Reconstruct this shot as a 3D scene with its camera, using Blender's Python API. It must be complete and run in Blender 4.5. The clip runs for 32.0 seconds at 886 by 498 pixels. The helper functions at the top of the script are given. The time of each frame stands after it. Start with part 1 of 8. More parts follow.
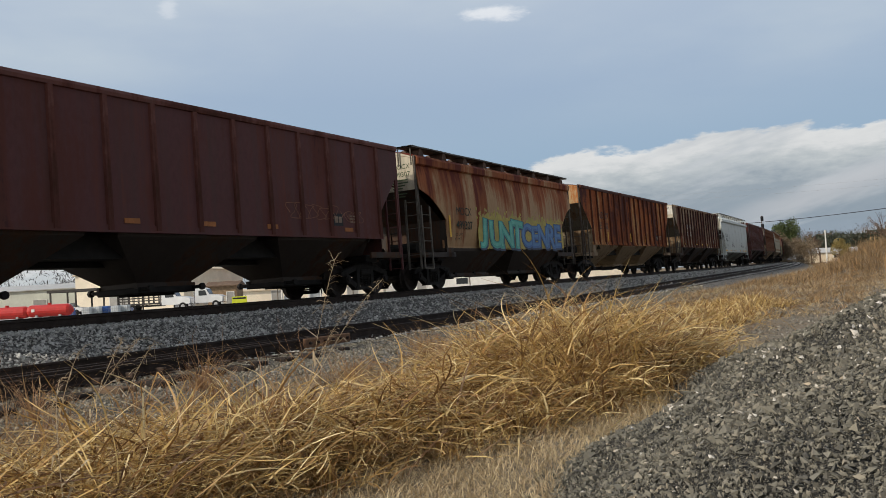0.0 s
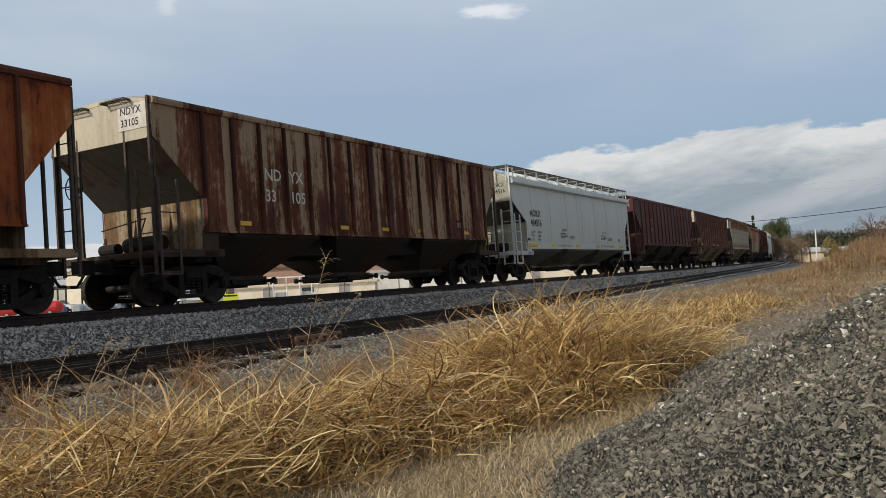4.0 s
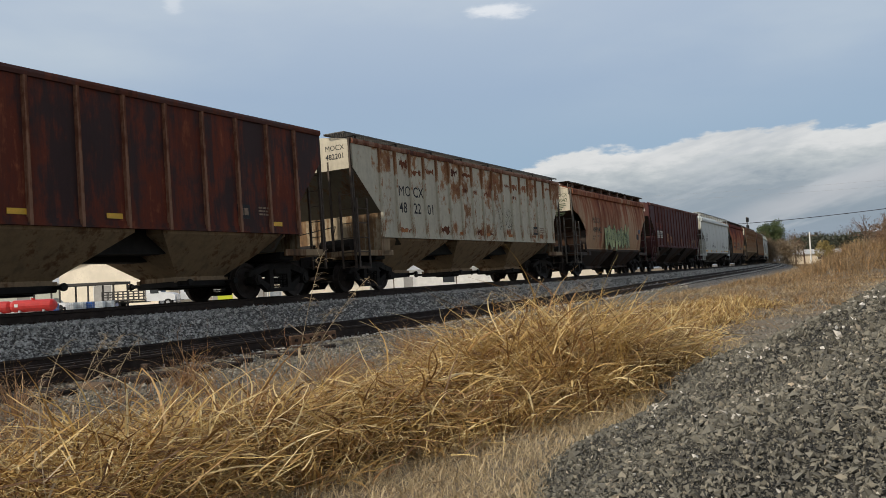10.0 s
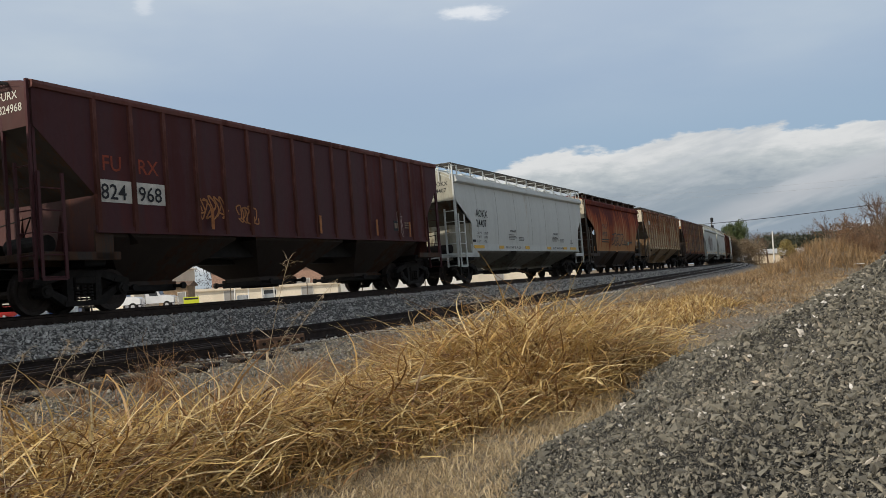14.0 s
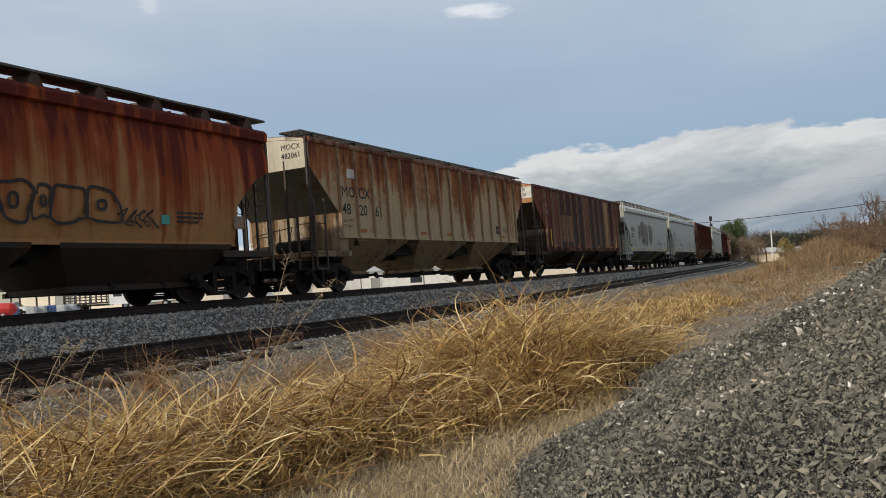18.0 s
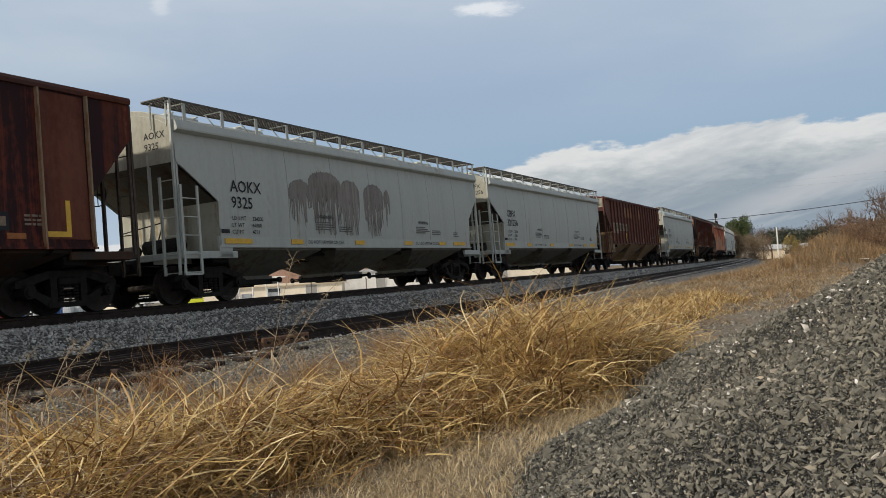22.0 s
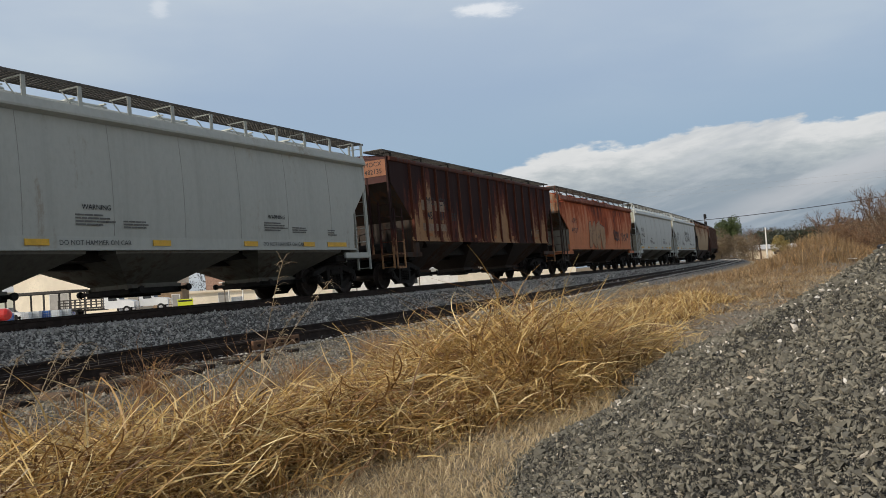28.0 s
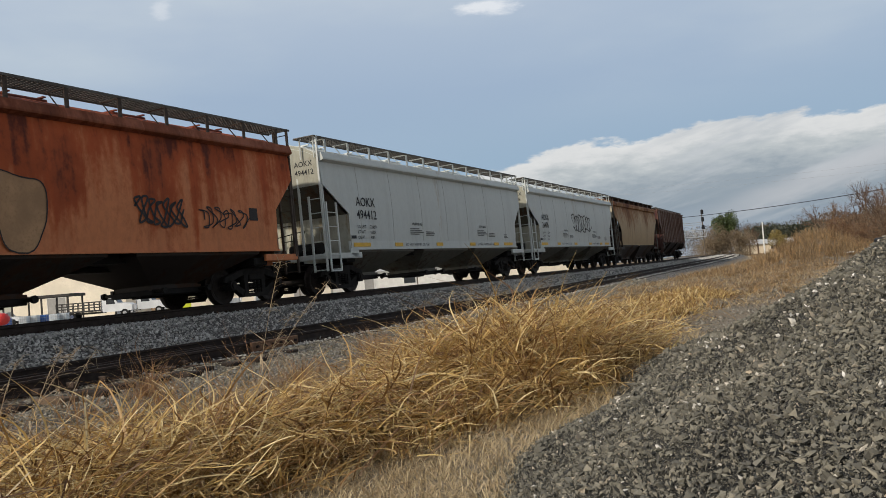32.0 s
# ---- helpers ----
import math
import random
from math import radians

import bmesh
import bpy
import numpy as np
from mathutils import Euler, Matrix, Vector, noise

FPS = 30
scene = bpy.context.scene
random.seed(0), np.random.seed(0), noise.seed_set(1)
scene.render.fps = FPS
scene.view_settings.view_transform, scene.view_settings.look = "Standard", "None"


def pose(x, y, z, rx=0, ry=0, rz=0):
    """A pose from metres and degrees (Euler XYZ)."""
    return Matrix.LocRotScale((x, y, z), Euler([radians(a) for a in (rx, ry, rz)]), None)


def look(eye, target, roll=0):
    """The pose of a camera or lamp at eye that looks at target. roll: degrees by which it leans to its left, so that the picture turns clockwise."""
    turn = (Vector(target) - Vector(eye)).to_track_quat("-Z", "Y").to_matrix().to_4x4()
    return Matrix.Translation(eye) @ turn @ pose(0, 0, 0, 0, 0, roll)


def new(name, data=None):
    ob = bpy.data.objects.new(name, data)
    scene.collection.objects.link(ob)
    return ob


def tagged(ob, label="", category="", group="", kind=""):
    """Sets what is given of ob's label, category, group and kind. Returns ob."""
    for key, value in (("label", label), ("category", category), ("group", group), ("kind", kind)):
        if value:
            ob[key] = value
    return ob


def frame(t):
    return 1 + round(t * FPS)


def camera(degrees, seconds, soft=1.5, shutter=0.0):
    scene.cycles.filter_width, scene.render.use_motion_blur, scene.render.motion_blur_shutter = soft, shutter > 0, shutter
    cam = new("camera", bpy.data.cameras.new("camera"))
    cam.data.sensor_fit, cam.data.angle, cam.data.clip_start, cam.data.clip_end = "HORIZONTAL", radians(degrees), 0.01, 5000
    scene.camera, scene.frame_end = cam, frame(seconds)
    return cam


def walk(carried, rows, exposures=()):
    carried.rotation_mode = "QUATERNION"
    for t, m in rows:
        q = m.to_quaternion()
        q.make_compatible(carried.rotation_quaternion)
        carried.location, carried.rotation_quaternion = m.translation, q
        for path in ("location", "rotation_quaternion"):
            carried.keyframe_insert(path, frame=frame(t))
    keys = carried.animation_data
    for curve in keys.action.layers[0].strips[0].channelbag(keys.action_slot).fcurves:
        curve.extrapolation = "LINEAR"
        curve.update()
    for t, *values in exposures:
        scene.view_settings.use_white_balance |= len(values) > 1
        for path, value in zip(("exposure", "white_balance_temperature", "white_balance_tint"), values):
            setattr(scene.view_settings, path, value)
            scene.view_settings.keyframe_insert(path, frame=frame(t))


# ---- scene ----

# ---------------------------------------------------------------- camera
EYE = Vector((0.0, 0.0, 1.1))
cam = camera(55.8, 32.0, soft=0.65)


def aim(yaw, pitch, roll):
    """A level bearing from the track's line, a tilt and a lean, in degrees."""
    a, b = radians(yaw), radians(pitch)
    way = Vector((math.cos(a) * math.cos(b), math.sin(a) * math.cos(b), math.sin(b)))
    return look(EYE, EYE + way, -roll)


HELD = [
    (0, 29.29, 2.14, 3.35), (0.5, 29.23, 2.07, 3.34), (1, 29.08, 2.03, 3.34), (1.5, 28.85, 2.03, 3.32),
    (2, 28.72, 2.02, 3.28), (2.5, 28.71, 2.01, 3.26), (3, 28.73, 2.00, 3.26), (3.5, 28.78, 1.99, 3.21),
    (5.5, 28.43, 1.99, 2.99), (6, 28.33, 2.02, 2.94), (6.5, 28.27, 2.02, 2.93), (7, 28.25, 1.98, 2.95),
    (7.5, 28.27, 1.95, 2.97), (8, 28.30, 1.95, 2.98), (8.5, 28.29, 1.97, 2.97), (9, 28.30, 1.98, 2.93),
    (9.5, 28.35, 1.98, 2.90), (10, 28.40, 1.97, 2.88), (10.5, 28.44, 1.97, 2.86), (11, 28.47, 1.99, 2.85),
    (11.5, 28.44, 2.01, 2.90), (12, 28.32, 2.02, 3.00), (12.5, 28.17, 2.04, 3.12), (13, 27.69, 2.04, 3.27),
    (13.5, 26.25, 1.99, 3.34), (14, 26.23, 1.98, 3.35), (14.5, 26.26, 1.93, 3.30), (16.5, 26.27, 1.88, 3.43),
    (17, 26.22, 1.88, 3.43), (17.5, 26.17, 1.88, 3.39), (18, 26.16, 1.87, 3.33), (18.5, 26.20, 1.83, 3.32),
    (19, 26.26, 1.81, 3.38), (19.5, 26.31, 1.81, 3.47), (20, 26.33, 1.83, 3.52), (20.5, 26.36, 1.83, 3.51),
    (21, 26.42, 1.82, 3.53), (21.5, 26.47, 1.83, 3.62), (22, 26.50, 1.83, 3.71), (22.5, 26.53, 1.83, 3.74),
    (23, 26.55, 1.84, 3.75), (23.5, 26.57, 1.84, 3.78), (24, 26.59, 1.85, 3.81), (24.5, 26.56, 1.88, 3.83),
    (25, 26.46, 1.90, 3.82), (25.5, 26.27, 1.91, 3.77), (27.5, 25.93, 1.88, 4.03), (28, 25.83, 1.90, 3.98),
    (28.5, 25.76, 1.90, 3.99), (29, 25.68, 1.88, 4.08), (29.5, 25.61, 1.86, 4.17), (30, 25.55, 1.83, 4.25),
    (30.5, 25.52, 1.80, 4.32), (31, 25.55, 1.78, 4.41), (31.5, 25.63, 1.79, 4.55), (32, 25.67, 1.81, 4.72),
]
walk(cam, [(t, aim(a, b, c)) for t, a, b, c in HELD])

# ---------------------------------------------------------------- light
SUN_EL, SUN_AZ = 34.0, 148.0          # the sun stands low beyond the train, back along the track
world = bpy.data.worlds.new("world")
scene.world = world
world.use_nodes = True
wn = world.node_tree
sky = wn.nodes.new("ShaderNodeTexSky")
sky.sky_type, sky.sun_disc = "NISHITA", False
sky.sun_elevation, sky.sun_rotation = radians(SUN_EL), radians(90 - SUN_AZ)
soft_sky = wn.nodes.new("ShaderNodeHueSaturation")     # thin cloud takes the blue out of the sky
soft_sky.inputs["Saturation"].default_value = 0.42
wn.links.new(sky.outputs[0], soft_sky.inputs["Color"])
wn.links.new(soft_sky.outputs[0], wn.nodes["Background"].inputs[0])
wn.nodes["Background"].inputs[1].default_value = 0.105

sun = new("sun", bpy.data.lights.new("sun", "SUN"))
sun.data.energy, sun.data.angle, sun.data.color = 3.3, radians(2.0), (1.0, 0.90, 0.76)
sx = Vector((math.cos(radians(SUN_AZ)) * math.cos(radians(SUN_EL)), math.sin(radians(SUN_AZ)) * math.cos(radians(SUN_EL)), math.sin(radians(SUN_EL))))
sun.matrix_world = look(sx * 100, (0, 0, 0))
scene.view_settings.exposure = 0.0


# ---------------------------------------------------------------- node helpers
class Nodes:
    """A short hand for node trees of one material."""

    def __init__(self, name):
        self.mat = bpy.data.materials.new(name)
        self.mat.use_nodes = True
        self.t = self.mat.node_tree
        self.bsdf = self.t.nodes["Principled BSDF"]
        self.co = self.t.nodes.new("ShaderNodeTexCoord").outputs["Object"]

    def link(self, a, b):
        self.t.links.new(a, b)

    def put(self, socket, v):
        if isinstance(v, bpy.types.NodeSocket):
            self.link(v, socket)
        else:
            socket.default_value = v

    def math(self, op, a, b=0.0, c=0.0, clamp=False):
        n = self.t.nodes.new("ShaderNodeMath")
        n.operation, n.use_clamp = op, clamp
        for i, v in enumerate((a, b, c)):
            self.put(n.inputs[i], v)
        return n.outputs[0]

    def scaled(self, s, co=None, shift=(0, 0, 0)):
        n = self.t.nodes.new("ShaderNodeMapping")
        self.link(co or self.co, n.inputs[0])
        n.inputs["Scale"].default_value = s
        n.inputs["Location"].default_value = shift
        return n.outputs[0]

    def noise(self, co, scale, detail=4.0, rough=0.55):
        n = self.t.nodes.new("ShaderNodeTexNoise")
        self.link(co, n.inputs["Vector"])
        n.inputs["Scale"].default_value, n.inputs["Detail"].default_value, n.inputs["Roughness"].default_value = scale, detail, rough
        return n.outputs[0]

    def ramp(self, v, stops):
        n = self.t.nodes.new("ShaderNodeValToRGB")
        e = n.color_ramp.elements
        while len(e) < len(stops):
            e.new(0.5)
        for i, (p, c) in enumerate(stops):
            e[i].position, e[i].color = p, (*c, 1) if not isinstance(c, float) else (c, c, c, 1)
        self.link(v, n.inputs[0])
        return n.outputs[0]

    def step(self, v, lo, hi):
        n = self.t.nodes.new("ShaderNodeMapRange")
        n.interpolation_type = "SMOOTHSTEP"
        self.put(n.inputs[0], v)
        self.put(n.inputs[1], lo)
        self.put(n.inputs[2], hi)
        return n.outputs[0]

    def mix(self, f, a, b, mode="MIX"):
        n = self.t.nodes.new("ShaderNodeMix")
        n.data_type, n.blend_type = "RGBA", mode
        self.put(n.inputs[0], f)
        for i, v in ((6, a), (7, b)):
            self.put(n.inputs[i], v if isinstance(v, bpy.types.NodeSocket) else (*v, 1))
        return n.outputs[2]

    def split(self, co=None):
        n = self.t.nodes.new("ShaderNodeSeparateXYZ")
        self.link(co or self.co, n.inputs[0])
        return n.outputs

    def island(self):
        return self.t.nodes.new("ShaderNodeNewGeometry").outputs["Random Per Island"]

    def single(self):
        return self.t.nodes.new("ShaderNodeObjectInfo").outputs["Random"]

    def bump(self, v, strength=0.3, dist=0.01):
        n = self.t.nodes.new("ShaderNodeBump")
        n.inputs["Strength"].default_value, n.inputs["Distance"].default_value = strength, dist
        self.link(v, n.inputs["Height"])
        self.link(n.outputs[0], self.bsdf.inputs["Normal"])

    def out(self, color, rough=0.6, metal=0.0):
        self.put(self.bsdf.inputs["Base Color"], color if isinstance(color, bpy.types.NodeSocket) else (*color, 1))
        self.put(self.bsdf.inputs["Roughness"], rough)
        self.put(self.bsdf.inputs["Metallic"], metal)
        return self.mat


def plain(name, c, rough=0.6, metal=0.0, vary=0.25, scale=3.0):
    n = Nodes(name)
    n.bsdf.inputs["Specular IOR Level"].default_value = 0.5 if rough < 0.58 else 0.25
    a = n.noise(n.co, scale, 5)
    b = n.noise(n.co, scale * 9, 3)
    col = n.mix(n.step(a, 0.3, 0.75), [v * (1 - vary) for v in c], [min(1, v * (1 + vary * 0.5)) for v in c])
    col = n.mix(n.step(b, 0.45, 0.8), col, [v * (1 - vary) for v in c])
    n.bump(b, 0.15, 0.005)
    return n.out(col, rough, metal)


def car_paint(name, paint, rust, dark, amount=0.5, grime=0.35, panel=1.02, streak=1.0, seed=0.0, rough=0.62, drop=0.20, apart=0.13, blotch=0.42, soft=0.08, run=0.0, mottle=0.18, detail=8.0, speck=0.22):
    """Weathered car paint: rust that runs down in streaks, panels that aged apart, dirt along the bottom edge by its own noise."""
    n = Nodes(name)
    x, y, z = n.split()
    sh = (seed * 7.3, seed * 3.1, seed * 1.7)
    runs = n.noise(n.scaled((3.6 * streak, 3.6, drop), shift=sh), 1.0, detail, 0.68 if detail > 4 else 0.55)
    patch = n.noise(n.scaled((0.5, 0.5, 0.38), shift=sh), 1.0, 4, 0.6)
    fine = n.noise(n.scaled((1, 1, 0.6), shift=sh), 9.0, 6, 0.7)
    cell = n.t.nodes.new("ShaderNodeTexWhiteNoise")
    cell.noise_dimensions = "1D"
    n.link(n.math("FLOOR", n.math("ADD", n.math("DIVIDE", x, panel), seed * 11.0)), cell.inputs["W"])
    v = n.math("ADD", n.math("MULTIPLY", runs, 0.62), n.math("MULTIPLY", patch, blotch))
    v = n.math("ADD", v, 0.5 * (0.42 - blotch))
    v = n.math("ADD", v, n.math("MULTIPLY", n.math("SUBTRACT", cell.outputs[0], 0.5), apart))
    v = n.math("ADD", v, n.math("MULTIPLY", n.math("SUBTRACT", fine, 0.5), speck))
    if run:
        v = n.math("ADD", v, n.math("MULTIPLY", n.math("SUBTRACT", z, 2.7), run))
    cut = 0.70 - 0.36 * amount
    rusty = n.step(v, cut - soft * 0.5, cut + soft * 0.6)
    deep = n.step(v, cut + soft * 0.6, cut + soft * 0.6 + 0.11)
    base = n.mix(n.step(fine, 0.35, 0.75), paint, [c * (1 - mottle) for c in paint])
    col = n.mix(rusty, base, n.mix(n.step(patch, 0.4, 0.65), rust, [c * 0.72 for c in rust]))
    col = n.mix(deep, col, dark)
    dirt = n.noise(n.scaled((3.5, 3.5, 0.12), shift=(seed, 1, 2)), 1.0, 5, 0.65)
    col = n.mix(n.math("MULTIPLY", n.step(dirt, 0.42, 0.8), grime), col, (0.055, 0.045, 0.038))
    n.bump(fine, 0.12, 0.006)
    n.bsdf.inputs["Specular IOR Level"].default_value = 0.22
    return n.out(col, n.math("ADD", rough, n.math("MULTIPLY", rusty, 0.25)))


# ---------------------------------------------------------------- mesh helpers
def mesh_np(name, verts, faces, smooth=False):
    """A mesh from arrays of corners and of faces with equal corner counts."""
    verts, faces = np.asarray(verts, np.float32), np.asarray(faces, np.int32)
    me = bpy.data.meshes.new(name)
    k = faces.shape[1]
    me.vertices.add(len(verts))
    me.vertices.foreach_set("co", verts.ravel())
    me.loops.add(faces.size)
    me.loops.foreach_set("vertex_index", faces.ravel())
    me.polygons.add(len(faces))
    me.polygons.foreach_set("loop_start", np.arange(0, faces.size, k, dtype=np.int32))
    me.polygons.foreach_set("loop_total", np.full(len(faces), k, np.int32))
    me.polygons.foreach_set("use_smooth", np.full(len(faces), smooth))
    me.update(calc_edges=True)
    me.validate()
    return me


def box(bm, x0, x1, y0, y1, z0, z1, bevel=0.0):
    r = bmesh.ops.create_cube(bm, size=1.0)["verts"]
    for v in r:
        v.co = Vector(((x0 + x1) / 2 + v.co.x * (x1 - x0), (y0 + y1) / 2 + v.co.y * (y1 - y0), (z0 + z1) / 2 + v.co.z * (z1 - z0)))
    if bevel:
        es = list({e for v in r for e in v.link_edges})
        bmesh.ops.bevel(bm, geom=es, offset=bevel, segments=1, affect="EDGES")
    return r


def rod(bm, a, b, r, sides=6, r2=None):
    a, b = Vector(a), Vector(b)
    d = b - a
    m = Matrix.Translation((a + b) / 2) @ d.to_track_quat("Z", "Y").to_matrix().to_4x4()
    return bmesh.ops.create_cone(bm, cap_ends=True, segments=sides, radius1=r, radius2=r if r2 is None else r2, depth=d.length, matrix=m)["verts"]


def tube(bm, pts, r, sides=6):
    """One bent rod through several points."""
    pts = [Vector(p) for p in pts]
    rings = []
    for i, p in enumerate(pts):
        d = (pts[min(i + 1, len(pts) - 1)] - pts[max(i - 1, 0)]).normalized()
        u = d.cross(Vector((0.13, 0.31, 0.94))).normalized()
        v = d.cross(u)
        rings.append([bm.verts.new(p + (u * math.cos(a) + v * math.sin(a)) * r) for a in (2 * math.pi * k / sides for k in range(sides))])
    for A, B in zip(rings, rings[1:]):
        for k in range(sides):
            bm.faces.new((A[k], A[(k + 1) % sides], B[(k + 1) % sides], B[k]))
    bm.faces.new(rings[0][::-1])
    bm.faces.new(rings[-1])


def slab(bm, pts, y0, y1):
    """A flat outline in x and z, given depth along y."""
    f = [bm.verts.new((x, y0, z)) for x, z in pts]
    g = [bm.verts.new((x, y1, z)) for x, z in pts]
    n = len(pts)
    bm.faces.new(f)
    bm.faces.new(g[::-1])
    for i in range(n):
        bm.faces.new((f[i], g[i], g[(i + 1) % n], f[(i + 1) % n]))


def sheet(bm, rows):
    """A grid of quads through rows of points."""
    vs = [[bm.verts.new(p) for p in r] for r in rows]
    for a, b in zip(vs, vs[1:]):
        for i in range(len(a) - 1):
            bm.faces.new((a[i], a[i + 1], b[i + 1], b[i]))


def done(bm, name, smooth=False):
    bmesh.ops.recalc_face_normals(bm, faces=bm.faces)
    me = bpy.data.meshes.new(name)
    bm.to_mesh(me)
    bm.free()
    if smooth:
        me.shade_smooth()
    return me


def part(name, me, material, parent, label=""):
    """Links a mesh (or a bmesh) as one object under a thing or a part; the material sits on the object, so that meshes can be shared."""
    if isinstance(me, bmesh.types.BMesh):
        me = done(me, name)
    if not me.materials:
        me.materials.append(material)
    ob = new(name, me)
    ob.material_slots[0].link = "OBJECT"
    ob.material_slots[0].material = material
    ob.parent = parent
    if label:
        ob["label"] = label
    return ob


def thing(name, label, category, group="", kind="", at=None):
    ob = new(name)
    ob.empty_display_size = 0.2
    tagged(ob, label, category, group, kind)
    if at is not None:
        ob.matrix_basis = at
    return ob


def solid(name, me, material, label="", category="", group="", kind="", at=None):
    if isinstance(me, bmesh.types.BMesh):
        me = done(me, name)
    if not me.materials:
        me.materials.append(material)
    ob = new(name, me)
    tagged(ob, label, category, group, kind)
    if at is not None:
        ob.matrix_basis = at
    return ob


# ---------------------------------------------------------------- plan
RAIL_Z = 0.83                          # rail heads of the main line over the verge
SIDE_Y, BEND_X, BEND_R = 12.8, 33.4, 1090.0   # line of the car sides, where the bend begins, its radius
MAIN_OFF = 1.6                         # centre line, measured from the line of the car sides
# the siding lies lower and runs up to the main line round the bend
SIDING_S = (-60.0, 28.0, 36.0, 45.0, 60.0, 100.0, 160.0, 230.0, 290.0)
SIDING_OFFS = (-2.75, -2.75, -2.62, -2.47, -2.26, -2.0, -1.1, 0.5, 1.5)
SIDING_ZS = (0.255, 0.262, 0.316, 0.39, 0.456, 0.60, 0.74, 0.82, 0.82)


def siding_off(s):
    return np.interp(s, SIDING_S, SIDING_OFFS)


def siding_z(s):
    return np.interp(s, SIDING_S, SIDING_ZS)


def along(s, off=0.0, z=0.0):
    """A place by its way along the line of the car sides and its offset to the far side."""
    if s < BEND_X:
        return Vector((s, SIDE_Y + off, z))
    a = (s - BEND_X) / BEND_R
    return Vector((BEND_X + (BEND_R - off) * math.sin(a), SIDE_Y + BEND_R - (BEND_R - off) * math.cos(a), z))


def heading(s):
    return max(0.0, (s - BEND_X) / BEND_R)


def along_np(s, off, z):
    a = np.maximum(0, s - BEND_X) / BEND_R
    x = np.minimum(s, BEND_X) + (BEND_R - off) * np.sin(a)
    y = SIDE_Y + BEND_R - (BEND_R - off) * np.cos(a)
    return np.stack([x, y, z + 0 * x], -1)


def travelled(t):
    return 10.524 * t - 0.014 * t * t - 0.18

# ---------------------------------------------------------------- sky and cloud bank, far behind everything
def sky_backdrop():
    n = Nodes("cloudy_sky")
    n.t.nodes.remove(n.bsdf)
    x, y, z = n.split()
    az = n.math("MULTIPLY", n.math("ARCTAN2", y, x), 57.29578)
    el = n.math("MULTIPLY", n.math("ARCTAN2", z, n.math("SQRT", n.math("ADD", n.math("MULTIPLY", x, x), n.math("MULTIPLY", y, y)))), 57.29578)
    co = n.t.nodes.new("ShaderNodeCombineXYZ")
    n.link(az, co.inputs[0])
    n.link(el, co.inputs[1])
    flat = co.outputs[0]
    haze = n.noise(n.scaled((0.035, 0.11, 1), flat), 1.0, 5, 0.5)
    col = n.ramp(n.math("DIVIDE", el, 24.0), [(0.0, (0.36, 0.47, 0.58)), (0.30, (0.315, 0.44, 0.575)), (0.52, (0.345, 0.45, 0.595)), (0.78, (0.44, 0.525, 0.645)), (1.0, (0.53, 0.59, 0.69))])
    veil = n.math("MULTIPLY", n.step(haze, 0.38, 0.78), n.step(el, 7.0, 20.0))
    col = n.mix(veil, col, (0.58, 0.65, 0.70))
    low = n.math("MULTIPLY", n.step(az, 22.0, 50.0), n.step(el, 12.0, 0.0))
    col = n.mix(n.math("MULTIPLY", low, 0.5), col, (0.60, 0.67, 0.76))
    # the bank of cloud
    puff = n.noise(n.scaled((0.17, 0.50, 1), flat), 1.0, 6, 0.55)
    fluff = n.noise(n.scaled((0.5, 1.5, 1), flat, (3, 1, 0)), 1.0, 6, 0.6)
    top = n.ramp(n.math("DIVIDE", n.math("ADD", az, 30), 70.0), [(0.0, 0.385), (0.38, 0.39), (0.50, 0.42), (0.60, 0.43), (0.72, 0.395), (0.83, 0.33), (1.0, 0.16)])
    edge = n.math("SUBTRACT", n.math("MULTIPLY", top, 20.0), el)
    edge = n.math("ADD", edge, n.math("MULTIPLY", n.math("SUBTRACT", puff, 0.5), 2.7))
    edge = n.math("ADD", edge, n.math("MULTIPLY", n.math("SUBTRACT", fluff, 0.5), 1.0))
    body = n.step(edge, 0.0, 0.35)
    depth = n.math("ADD", edge, n.math("MULTIPLY", n.math("SUBTRACT", fluff, 0.5), 2.2))
    tone = n.ramp(n.math("DIVIDE", depth, 9.0), [(0.0, (0.73, 0.74, 0.74)), (0.10, (0.68, 0.695, 0.70)), (0.22, (0.50, 0.54, 0.56)), (0.40, (0.315, 0.37, 0.42)), (0.65, (0.275, 0.335, 0.395)), (1.0, (0.33, 0.40, 0.49))])
    # streaks that slant up to the west
    slant = n.t.nodes.new("ShaderNodeCombineXYZ")
    rise = n.math("ADD", el, n.math("MULTIPLY", az, 0.26))
    n.link(az, slant.inputs[0])
    n.link(rise, slant.inputs[1])
    slit = n.noise(n.scaled((0.07, 0.42, 1), slant.outputs[0], (7, 2, 0)), 1.0, 5, 0.55)
    tone = n.mix(n.math("MULTIPLY", n.step(slit, 0.46, 0.66), n.step(az, 26.0, 8.0)), tone, (0.52, 0.555, 0.59))
    glow_band = n.math("SUBTRACT", 1.0, n.math("DIVIDE", n.math("ABSOLUTE", n.math("SUBTRACT", rise, n.math("ADD", 4.9, n.math("MULTIPLY", fluff, 0.8)))), 1.3))
    tone = n.mix(n.math("MULTIPLY", n.step(glow_band, 0.0, 0.9), n.math("MULTIPLY", n.step(az, 15.0, 6.0), 0.7)), tone, (0.50, 0.52, 0.55))
    col = n.mix(body, col, tone)
